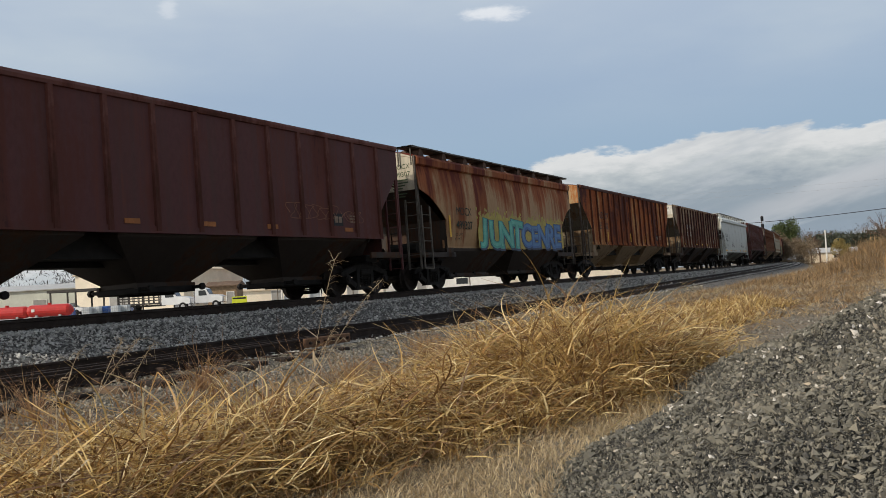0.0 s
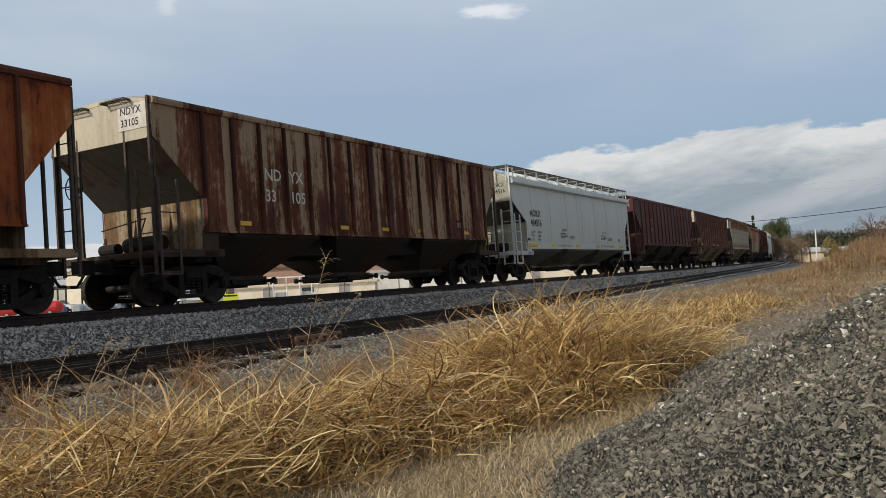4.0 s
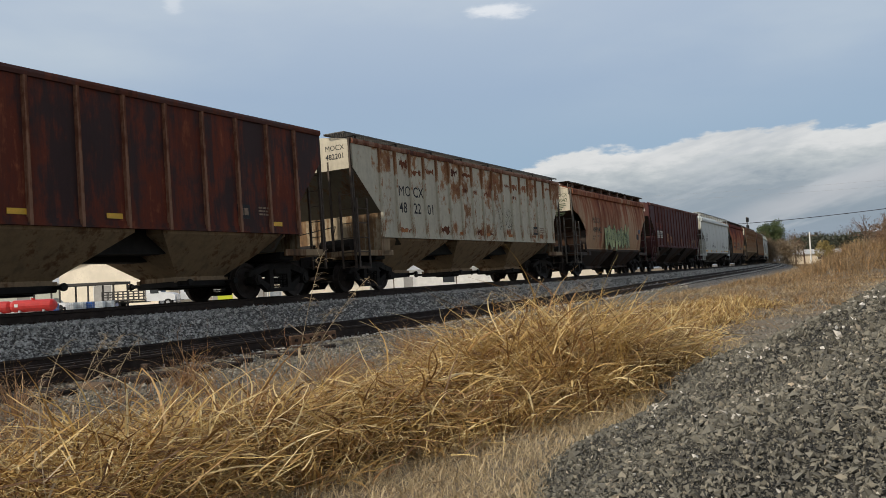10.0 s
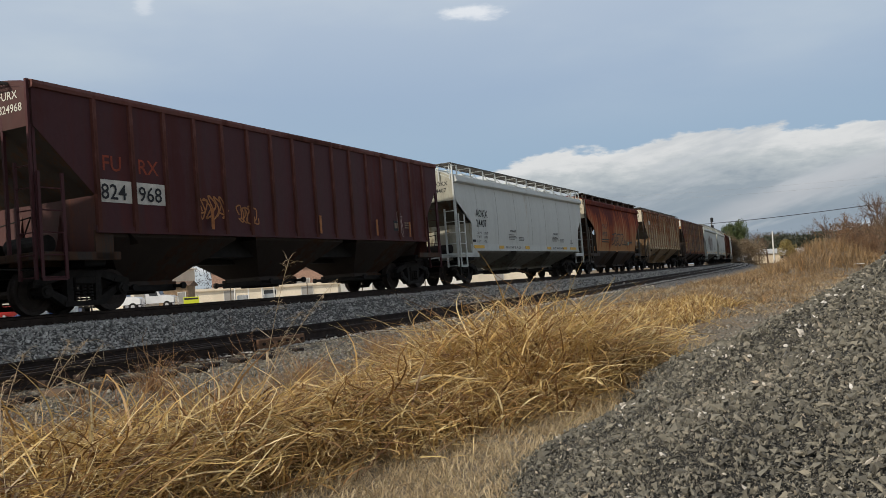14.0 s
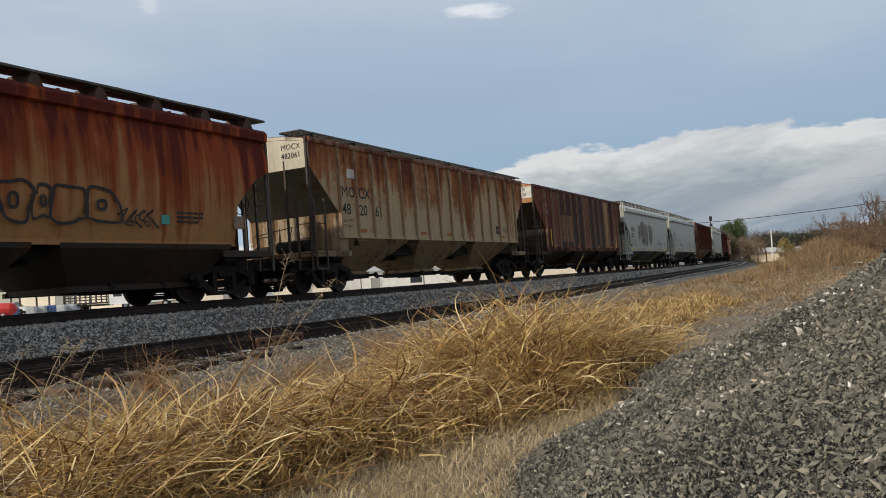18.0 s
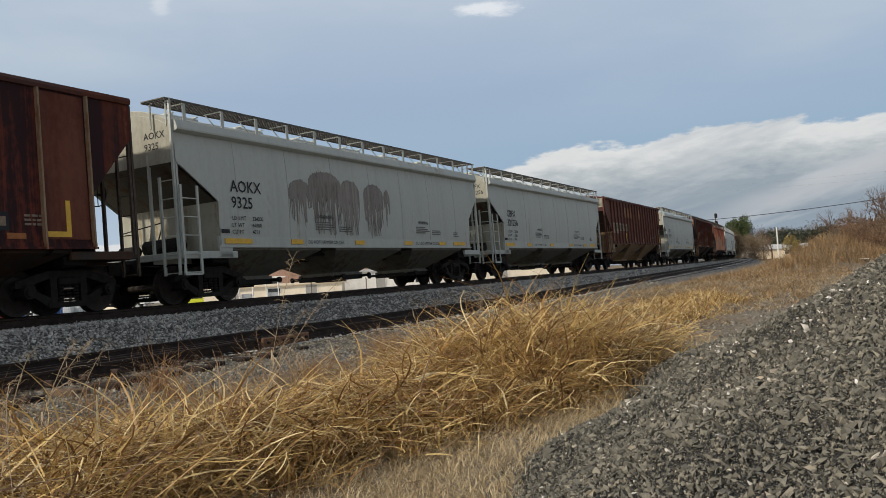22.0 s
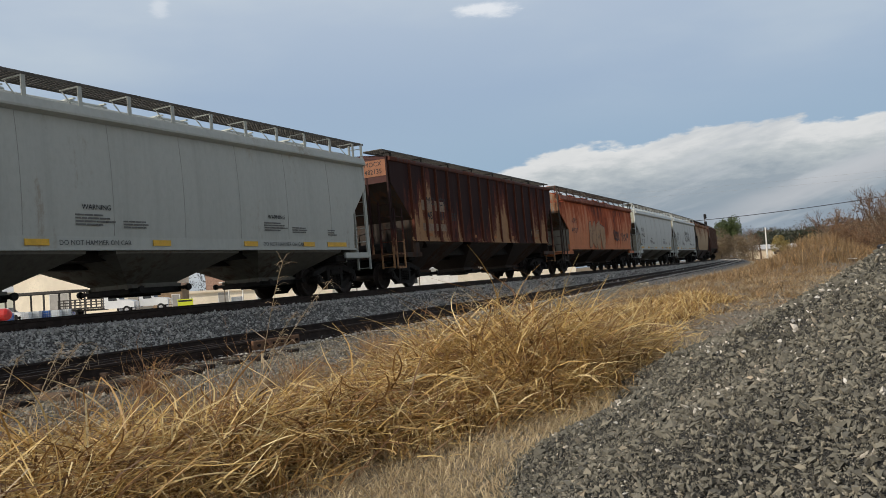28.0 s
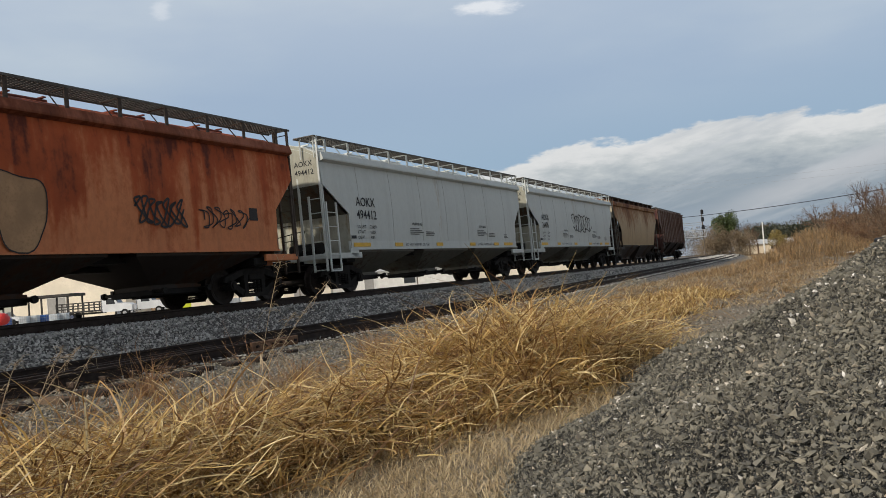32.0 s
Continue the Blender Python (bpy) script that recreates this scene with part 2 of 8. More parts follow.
    # two scraps of cloud high up
    for a0, e0, wa, we, k in ((24.8, 17.6, 2.6, 0.65, 0.75), (46.8, 18.4, 0.9, 0.8, 0.35)):
        da = n.math("DIVIDE", n.math("SUBTRACT", az, a0), wa)
        de = n.math("DIVIDE", n.math("SUBTRACT", el, e0), we)
        d = n.math("SQRT", n.math("ADD", n.math("MULTIPLY", da, da), n.math("MULTIPLY", de, de)))
        d = n.math("ADD", d, n.math("MULTIPLY", n.math("SUBTRACT", fluff, 0.5), 1.7))
        col = n.mix(n.math("MULTIPLY", n.step(d, 1.0, 0.25), k), col, (0.84, 0.86, 0.89))
    em = n.t.nodes.new("ShaderNodeEmission")
    n.link(col, em.inputs[0])
    em.inputs[1].default_value = 1.0
    n.link(em.outputs[0], n.t.nodes["Material Output"].inputs[0])
    n.mat.cycles.emission_sampling = "NONE"
    bm = bmesh.new()
    rows = []
    for i in range(33):
        e = radians(-3 + 62 * i / 32)
        rows.append([(2600 * math.cos(e) * math.cos(a), 2600 * math.cos(e) * math.sin(a), 2600 * math.sin(e)) for a in (radians(-62 + 170 * j / 60) for j in range(61))])
    sheet(bm, rows)
    return solid("backdrop", bm, n.mat, "hazy blue winter sky with a bank of grey and white cloud", "sky", kind="structure", at=pose(0, 0, 1.1))


backdrop = sky_backdrop()


# ---------------------------------------------------------------- ground materials
def gravel_bed(name, a, b, c, scale):
    n = Nodes(name)
    v = n.t.nodes.new("ShaderNodeTexVoronoi")
    n.link(n.co, v.inputs["Vector"])
    v.inputs["Scale"].default_value = scale
    tone = n.split(v.outputs["Color"])[0]
    col = n.ramp(tone, [(0.0, a), (0.5, b), (1.0, c)])
    big = n.noise(n.co, 0.35, 5)
    col = n.mix(n.step(big, 0.35, 0.7), col, [q * 0.75 for q in b])
    # cell rims go dark: the shade in the gaps between stones, painted
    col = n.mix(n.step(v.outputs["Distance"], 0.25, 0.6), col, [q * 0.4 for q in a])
    n.bump(v.outputs["Distance"], 1.0, -0.03)
    return n.out(col, 0.9)


def verge():
    n = Nodes("verge_soil")
    a = n.noise(n.co, 0.5, 6, 0.6)
    b = n.noise(n.co, 7.0, 6, 0.7)
    c = n.noise(n.scaled((1, 2.2, 1)), 30.0, 4, 0.7)
    col = n.mix(n.step(a, 0.4, 0.62), (0.165, 0.125, 0.082), (0.17, 0.148, 0.112))
    col = n.mix(n.step(b, 0.45, 0.72), col, (0.25, 0.20, 0.135))
    col = n.mix(n.step(c, 0.5, 0.72), col, (0.10, 0.08, 0.06))
    n.bump(c, 0.7, 0.02)
    return n.out(col, 0.95)


def stone_mat(name, stops):
    n = Nodes(name)
    col = n.ramp(n.island(), stops)
    f = n.noise(n.co, 40.0, 4, 0.6)
    col = n.mix(n.step(f, 0.4, 0.75), col, n.mix(0.5, col, (0.08, 0.08, 0.08)))
    n.bump(f, 0.25, 0.004)
    return n.out(col, 0.85)


def straw(name, stops, through_light=0.25):
    n = Nodes(name)
    col = n.ramp(n.island(), stops)
    f = n.noise(n.scaled((1, 1, 1)), 6.0, 3)
    col = n.mix(n.step(f, 0.45, 0.8), col, n.mix(0.45, col, (0.16, 0.085, 0.03)))
    n.out(col, 0.55)
    tr = n.t.nodes.new("ShaderNodeBsdfTranslucent")
    n.link(col, tr.inputs[0])
    mx = n.t.nodes.new("ShaderNodeMixShader")
    mx.inputs[0].default_value = through_light
    n.link(n.bsdf.outputs[0], mx.inputs[1])
    n.link(tr.outputs[0], mx.inputs[2])
    n.link(mx.outputs[0], n.t.nodes["Material Output"].inputs[0])
    return n.mat


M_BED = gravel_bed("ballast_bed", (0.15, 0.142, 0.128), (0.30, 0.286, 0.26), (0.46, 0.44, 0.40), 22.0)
M_VERGE = verge()
M_LOT = plain("yard_concrete", (0.48, 0.465, 0.43), 0.9, vary=0.2, scale=0.12)
M_FIELD = plain("far_field", (0.20, 0.15, 0.09), 0.95, vary=0.35, scale=0.08)
M_BALLAST = stone_mat("ballast_stone", [(0.0, (0.15, 0.145, 0.135)), (0.25, (0.40, 0.39, 0.36)), (0.65, (0.56, 0.545, 0.50)), (1.0, (0.72, 0.70, 0.65))])
M_HEAP = stone_mat("crushed_stone", [(0.0, (0.075, 0.070, 0.055)), (0.4, (0.138, 0.129, 0.101)), (0.75, (0.198, 0.186, 0.146)), (0.955, (0.26, 0.236, 0.18)), (0.985, (0.33, 0.28, 0.205)), (1.0, (0.60, 0.57, 0.51))])
M_SHOULDER = stone_mat("shoulder_stone", [(0.0, (0.09, 0.078, 0.056)), (0.4, (0.19, 0.170, 0.125)), (0.8, (0.30, 0.275, 0.21)), (1.0, (0.50, 0.47, 0.39))])
M_PATHSTONE = stone_mat("path_stone", [(0.0, (0.08, 0.073, 0.06)), (0.5, (0.19, 0.172, 0.14)), (0.9, (0.30, 0.275, 0.225)), (1.0, (0.5, 0.47, 0.41))])
M_PEBBLE = stone_mat("pale_pebble", [(0.0, (0.42, 0.33, 0.22)), (0.4, (0.60, 0.57, 0.51)), (1.0, (0.80, 0.78, 0.74))])
M_BRIGHT = straw("bright_straw", [(0.0, (0.52, 0.36, 0.13)), (0.5, (0.70, 0.53, 0.22)), (1.0, (0.82, 0.68, 0.36))], 0.2)
M_UNDER = straw("fallen_straw", [(0.0, (0.12, 0.07, 0.03)), (0.5, (0.27, 0.165, 0.065)), (1.0, (0.46, 0.32, 0.14))], 0.15)
M_STRAW = straw("dry_grass_blade", [(0.0, (0.12, 0.058, 0.022)), (0.25, (0.29, 0.155, 0.052)), (0.5, (0.49, 0.305, 0.10)), (0.75, (0.69, 0.49, 0.185)), (1.0, (0.87, 0.72, 0.40))])
M_RUSSET = straw("russet_grass_blade", [(0.0, (0.20, 0.09, 0.04)), (0.5, (0.34, 0.18, 0.08)), (1.0, (0.50, 0.33, 0.15))])
M_BANK = straw("bank_grass_blade", [(0.0, (0.13, 0.08, 0.042)), (0.5, (0.29, 0.195, 0.10)), (0.85, (0.43, 0.30, 0.155)), (1.0, (0.50, 0.28, 0.11))])
M_LITTER = straw("cut_grass_blade", [(0.0, (0.34, 0.25, 0.14)), (0.5, (0.48, 0.37, 0.21)), (1.0, (0.62, 0.51, 0.32))], 0.1)


# ---------------------------------------------------------------- ground: one sheet, laid along the tracks
def heap_z(x, y):
    """Height of the heap of crushed stone beside the camera."""
    ax, ay, bx, by = 2.1, -1.15, 7.4, -1.55
    t = np.clip(((x - ax) * (bx - ax) + (y - ay) * (by - ay)) / ((bx - ax) ** 2 + (by - ay) ** 2), 0, 1)
    d = np.hypot(x - ax - t * (bx - ax), y - ay - t * (by - ay))
    h = 0.97 + 0.60 * t - (0.40 + 0.08 * t) * np.maximum(0, d - 0.25)
    return h + 0.05 * np.sin(x * 2.1 + 1) * np.sin(y * 2.7)


def ground_z(x, y, off):
    """Bed of both tracks, ditchless verge, bank on the camera's side farther on."""
    def bed(top, c, half, run):
        return top - np.maximum(0, np.abs(off - c) - half) / run
    z = np.zeros_like(off)
    z = np.maximum(z, bed(RAIL_Z - 0.205, MAIN_OFF, 2.1, 2.6))
    so, sz = siding_off(x), siding_z(x)
    z = np.maximum(z, bed(sz - 0.20, so, 1.5, 3.0))
    z = np.where(off > 8, np.minimum(z, 0) - 0.8 * np.clip((off - 8) / 8, 0, 1), z)
    # the bank beside the siding
    mound = np.exp(-((x - 57) / 8.5) ** 2 - ((y - 1.6) / 2.5) ** 2) + 0.35 * np.exp(-((x - 75) / 14.0) ** 2 - ((y + 1.0) / 5.0) ** 2)
    z = z + 1.5 * mound * np.clip((-off - 7.3) / 1.5, 0, 1)
    z = z + 0.03 * np.sin(x * 1.3 + y) * np.sin(y * 1.7) * (off < -5.5)
    return z


def make_ground():
    s = np.concatenate([[-1200, -500, -250, -120, -60, -30], np.arange(-15, 40, 0.5), np.arange(40, 120, 2.0), np.arange(120, 260, 6.0), [280, 330, 420, 560, 760, 1050, 1450, 1900, 2400]])
    off = np.concatenate([[-2600, -1500, -800, -400, -200, -120, -80, -60, -50, -44, -38, -34], np.arange(-30, -14.0, 1.0), np.arange(-14, 5.6, 0.28), [6.2, 7, 8.5, 11, 15, 20, 27, 36, 50, 75, 110, 160, 240, 380, 600, 900, 1300]])
    S, O = np.meshgrid(s, off, indexing="ij")
    P = along_np(S, O, 0.0)
    P[..., 2] = ground_z(P[..., 0], P[..., 1], O)
    ns, no = S.shape
    i = np.arange(ns * no).reshape(ns, no)
    F = np.stack([i[:-1, :-1], i[1:, :-1], i[1:, 1:], i[:-1, 1:]], -1).reshape(-1, 4)
    me = mesh_np("ground", P.reshape(-1, 3), F, True)
    for m in (M_VERGE, M_BED, M_LOT, M_FIELD):
        me.materials.append(m)
    oc = ((O[:-1, :-1] + O[1:, 1:]) / 2).ravel()
    sc = ((S[:-1, :-1] + S[1:, 1:]) / 2).ravel()
    k = np.zeros(len(F), np.int32)
    k[(oc > siding_off(sc) - np.interp(sc, (20, 45), (3.5, 1.9))) & (oc < 5.0)] = 1
    k[(oc > 12) & (oc < 130) & (sc < 200)] = 2
    k[((oc < -30) | (oc > 130) | (sc > 200)) & (k != 1)] = 3
    me.polygons.foreach_set("material_index", k)
    return tagged(new("ground", me), "dry winter verge, ballast bed and pale yard", "ground", kind="structure")


ground = make_ground()


# ---------------------------------------------------------------- loose stone
def stones(name, xyz, size, material, label, flatness=0.7, seed=1):
    """Many angular stones in one mesh: a squashed, twisted eight-sided crystal each."""
    rng = np.random.default_rng(seed)
    n = len(xyz)
    base = np.array([[1, 0, 0], [-1, 0, 0], [0, 1, 0], [0, -1, 0], [0, 0, 1], [0, 0, -1]], float)
    tri = np.array([[0, 2, 4], [2, 1, 4], [1, 3, 4], [3, 0, 4], [2, 0, 5], [1, 2, 5], [3, 1, 5], [0, 3, 5]])
    v = base[None] * rng.uniform(0.55, 1.25, (n, 6, 1)) + rng.normal(0, 0.22, (n, 6, 3))
    v *= (size[:, None, None] * np.stack([rng.uniform(0.8, 1.4, n), rng.uniform(0.6, 1.0, n), rng.uniform(0.45, 0.9, n) * flatness / 0.7], -1)[:, None, :])
    q = rng.normal(size=(n, 4))
    q[:, 1:3] *= 0.55
    q /= np.linalg.norm(q, axis=1, keepdims=True)
    w, a, b, c = q.T
    R = np.stack([1 - 2 * (b * b + c * c), 2 * (a * b - c * w), 2 * (a * c + b * w), 2 * (a * b + c * w), 1 - 2 * (a * a + c * c), 2 * (b * c - a * w),
                  2 * (a * c - b * w), 2 * (b * c + a * w), 1 - 2 * (a * a + b * b)], -1).reshape(n, 3, 3)
    v = np.einsum("nij,nkj->nki", R, v) + xyz[:, None, :]
    F = (tri[None] + 6 * np.arange(n)[:, None, None]).reshape(-1, 3)
    return solid(name, mesh_np(name, v.reshape(-1, 3), F), material, label, "gravel", kind="stuff")


rng = np.random.default_rng(5)
# ballast between and beside the tracks, thickest where the camera is nearest
s = np.concatenate([rng.uniform(0, 13, 31000), rng.uniform(13, 34, 17000), rng.uniform(34, 90, 5000)])
o = siding_off(s) - 1.2 + rng.uniform(0, 1, len(s)) * (MAIN_OFF + 1.6 - siding_off(s))
P = along_np(s, o, 0.0)
P[:, 2] = ground_z(P[:, 0], P[:, 1], o) + rng.uniform(-0.012, 0.022, len(s))
stones("ballast", P, rng.uniform(0.015, 0.038, len(s)) * (1 + s / 60), M_BALLAST, "loose grey crushed-stone ballast between the tracks", seed=2)

s = 2.0 * 20.0 ** rng.uniform(0, 1, 46000)
o = siding_off(s) - 0.95 - np.abs(rng.normal(0, 1.5, len(s)))
P = along_np(s, o, 0.0)
P[:, 2] = ground_z(P[:, 0], P[:, 1], o) + rng.uniform(-0.008, 0.014, len(s))
stones("shoulder_ballast", P, np.exp(rng.normal(np.log(0.0125), 0.4, len(s))) * (1 + s / 50), M_SHOULDER, "brownish crushed stone on the shoulder of the siding", seed=3)

s = 30.0 * 5.0 ** rng.uniform(0, 1, 24000)
o = siding_off(s) - 1.1 + rng.uniform(0, 1, len(s)) * (MAIN_OFF + 1.1 - siding_off(s))
P = along_np(s, o, 0.0)
P[:, 2] = ground_z(P[:, 0], P[:, 1], o) + rng.uniform(-0.02, 0.02, len(s))
stones("far_ballast", P, rng.uniform(0.025, 0.05, len(s)) * (1 + s / 60), M_BALLAST, "grey ballast round the bend", flatness=0.5, seed=12)

# the heap of crushed stone beside the camera
def make_heap():
    x = np.linspace(-1.4, 12.5, 150)
    y = np.linspace(-6.0, 2.4, 96)
    X, Y = np.meshgrid(x, y, indexing="ij")
    Z = np.maximum(heap_z(X, Y), -0.05) - 0.012 + np.random.default_rng(3).normal(0, 0.008, X.shape)
    i = np.arange(X.size).reshape(X.shape)
    F = np.stack([i[:-1, :-1], i[1:, :-1], i[1:, 1:], i[:-1, 1:]], -1).reshape(-1, 4)
    return mesh_np("gravel_heap", np.stack([X, Y, Z], -1).reshape(-1, 3), F, True)


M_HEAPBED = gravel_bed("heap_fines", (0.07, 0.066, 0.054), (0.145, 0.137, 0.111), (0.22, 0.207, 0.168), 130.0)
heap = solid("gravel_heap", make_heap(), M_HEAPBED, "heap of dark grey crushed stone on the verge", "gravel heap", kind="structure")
n1 = 150000
x = 1.1 * (12.5 / 1.1) ** rng.uniform(0, 1, n1) ** 0.85
y = -0.2 - 0.14 * x + rng.uniform(0, 1, n1) * (2.1 + 0.14 * x)
hz = heap_z(x, y)
ok = hz > -0.06
x, y, hz = x[ok], y[ok], np.maximum(hz[ok], 0.0)
r = np.exp(rng.normal(np.log(0.0044), 0.72, len(x))) * np.interp(x, (1.5, 4, 8), (0.85, 1.0, 1.3))
r = np.minimum(r, np.interp(x, (1.5, 4, 9), (0.014, 0.026, 0.042)))
stones("crushed_stone", np.stack([x, y, hz + r * 0.2], -1), r, M_HEAP, "loose crushed grey stones on the heap", flatness=0.55, seed=4)


# the far side of the heap, coarser
x, y = rng.uniform(-1.2, 12.0, 90000), rng.uniform(-5.4, 2.3, 90000)
ok = (y > -2.2 - 0.05 * x) | (rng.uniform(0, 1, 90000) < 0.3)
x, y = x[ok], y[ok]
ok = (heap_z(x, y) > -0.04) & ((y < -0.2 - 0.14 * x) | (x < 1.2))
x, y = x[ok], y[ok]
stones("coarse_stone", np.stack([x, y, np.maximum(0, heap_z(x, y)) + 0.002], -1), np.minimum(np.exp(rng.normal(np.log(0.0072), 0.62, len(x))), 0.034), M_HEAP, "crushed grey stones on the back of the heap", flatness=0.55, seed=9)

# pale pebbles among the crushed stone
x = rng.uniform(2.4, 8.0, 110)
y = -0.1 * x + rng.uniform(0, 1, 110) * (1.6 + 0.1 * x)
stones("pale_pebbles", np.stack([x, y, np.maximum(0, heap_z(x, y)) + 0.008], -1), rng.uniform(0.007, 0.019, 110) * (0.7 + x / 10), M_PEBBLE, "white and tan pebbles on the heap", flatness=0.6, seed=6)


# ---------------------------------------------------------------- tracks
M_RAIL = plain("rusted_rail", (0.045, 0.032, 0.026), 0.7, 0.2, 0.4, 6.0)
M_SHINE = plain("worn_rail_head", (0.12, 0.10, 0.09), 0.45, 0.6, 0.2, 6.0)
M_TIE = plain("weathered_tie", (0.040, 0.030, 0.024), 0.9, 0.0, 0.5, 5.0)
M_SWITCHPLATE = plain("dark_slide_plate", (0.07, 0.048, 0.036), 0.85, 0.1, 0.5, 12.0)
M_PLATE = plain("rust_brown_steel", (0.22, 0.125, 0.075), 0.8, 0.1, 0.4, 12.0)
M_OLDTIMBER = plain("weathered_brown_timber", (0.15, 0.105, 0.07), 0.9, 0.0, 0.5, 7.0)


def rail(name, off, z, s0, s1, label):
    """A T-section rail swept along the line; off and z are functions of the way along it."""
    prof = [(-0.036, 0), (0.036, 0), (0.038, -0.03), (0.012, -0.045), (0.009, -0.14), (0.07, -0.162), (0.07, -0.172), (-0.07, -0.172), (-0.07, -0.162), (-0.009, -0.14), (-0.012, -0.045), (-0.038, -0.03)]
    st = np.concatenate([[s0], np.arange(max(s0, 20), s1, 5.0), [s1]])
    bm = bmesh.new()
    rings = [[bm.verts.new(along(s, off(s) + a, z(s) + b)) for a, b in prof] for s in st]
    for A, B in zip(rings, rings[1:]):
        for i in range(len(prof)):
            bm.faces.new((A[i], A[(i + 1) % 12], B[(i + 1) % 12], B[i]))
    return bm


def track(name, c, z, s0, s1, label, shine):
    top = thing(name, label, "railway track", kind="structure")
    for o in (-0.7535, 0.7535):
        part("rail", rail("rail", lambda q, o=o: c(q) + o, z, s0, s1, ""), shine, top, "dark rusted steel rail")
    bm = bmesh.new()
    box(bm, -0.115, 0.115, -1.3, 1.3, -0.18, 0.0, 0.012)
    tie_me = done(bm, "tie")
    bm = bmesh.new()
    box(bm, -0.1, 0.1, -0.17, 0.17, 0.0, 0.016)
    for a, b in ((-0.06, -0.11), (0.06, 0.11), (0.06, -0.11), (-0.06, 0.11)):
        box(bm, a - 0.015, a + 0.015, b - 0.015, b + 0.015, 0.016, 0.05)
    plate_me = done(bm, "tie_plate")
    k, s = 0, s0
    rest = bmesh.new()
    while s < s1:
        jit = random.uniform(-0.04, 0.04)
        m = Matrix.Translation(along(s + jit, c(s) + random.uniform(-0.05, 0.05), z(s) - 0.185)) @ Matrix.Rotation(heading(s) + random.uniform(-0.015, 0.015), 4, "Z")
        if s < 60:
            t = part("tie", tie_me, M_TIE, top)
            t.matrix_basis = m
            if s < 32:
                for o in (-0.7535, 0.7535):
                    q = part("tie_plate", plate_me, M_SWITCHPLATE, t)
                    q.matrix_basis = Matrix.Translation((0, o, 0.001))
        else:
            v0 = len(rest.verts)
            rest.from_mesh(tie_me)
            rest.verts.ensure_lookup_table()
            for v in rest.verts[v0:]:
                v.co = m @ v.co
        s += 0.53
        k += 1
    far = part("tie_rows", rest, M_TIE, top)
    far["kind"] = "stuff"
    return top


main_track = track("main_track", lambda q: MAIN_OFF, lambda q: RAIL_Z, -28.0, 330.0, "main-line track with rusty steel rails on wooden ties", M_RAIL)
siding = track("siding_track", siding_off, siding_z, -28.0, 225.0, "siding track with dark rusty rails on weathered wooden ties", M_RAIL)


def switch_gear():
    """A turnout on the siding: its heel with bolted bars, a second rail that parts from the first, slide plates and long timbers."""
    y0, top = SIDE_Y - 2.75 - 0.7535, 0.257
    t = thing("switch_heel", "rust-brown bolted heel block and point rails on the siding", "railway switch")
    for s0, s1, d in ((11.1, 12.4, -0.29), (11.3, 12.2, 0.095)):
        bm = bmesh.new()
        y = y0 + d
        box(bm, s0, s1, y - 0.03, y + 0.03, top - 0.165, top - 0.004, 0.014)
        part("joint_bar", bm, M_PLATE, t, "rust-brown joint bar")
        for i in range(6):
            bm = bmesh.new()
            x = s0 + 0.12 + (s1 - s0 - 0.24) * i / 5
            sg = -1 if d < 0 else 1
            rod(bm, (x, y + sg * 0.015, top - 0.085), (x, y + sg * 0.07, top - 0.085), 0.026, 6)
            part("bolt", bm, M_RAIL, t)
    # the rails that run on from the heel towards the points
    for d0, d1, drop, name in ((-0.16, -0.80, 0.0, "stock_rail"), (0.17, 0.21, 0.012, "point_rail"), (0.36, 0.40, 0.0, "guard_rail")):
        bm = rail(name, lambda q, d0=d0, d1=d1: -2.75 - 0.7535 + d0 + (d1 - d0) * (12.0 - q) / 14.0, lambda q, drop=drop: top - drop, -6.0, 11.6 if d0 < 0 else 10.9, "")
        part(name, bm, M_SHINE if drop else M_RAIL, t)
    for k in range(15):
        bm = bmesh.new()
        x = 3.6 + 0.53 * k
        box(bm, x - 0.1, x + 0.1, y0 - 0.62, y0 + 0.5, top - 0.186, top - 0.168, 0.004)
        box(bm, x - 0.035, x + 0.035, y0 - 0.95 + 0.045 * k, y0 - 0.80 + 0.045 * k, top - 0.168, top - 0.09, 0.012)
        part("slide_plate", bm, M_SWITCHPLATE, t)
    for k in range(17):
        bm = bmesh.new()
        x = 3.0 + 0.53 * k
        box(bm, x - 0.125, x + 0.125, y0 - 1.40 + 0.04 * k - 0.12 * (k % 3), y0 - 0.5, top - 0.33, top - 0.187, 0.015)
        part("long_timber", bm, M_OLDTIMBER if k in (2, 7) else M_TIE, t)
    for x in (4.6, 8.9):
        bm = bmesh.new()
        rod(bm, (x, y0 - 0.75, top - 0.13), (x, y0 + 1.6, top - 0.13), 0.022, 8)
        part("tie_rod", bm, M_RAIL, t)


switch_gear()
# loose small stones on the worn path
x = 5.0 * 7.0 ** rng.uniform(0, 1, 30000)
y = rng.uniform(-1.5, 3.0, 30000)
ok = heap_z(x, y) < 0.0
x, y = x[ok], y[ok]
stones("path_gravel", np.stack([x, y, 0.0 * x + 0.003], -1), np.minimum(np.exp(rng.normal(np.log(0.0075), 0.5, len(x))), 0.022) * (1 + x / 20), M_PATHSTONE, "scattered small grey stones on the path", seed=8)

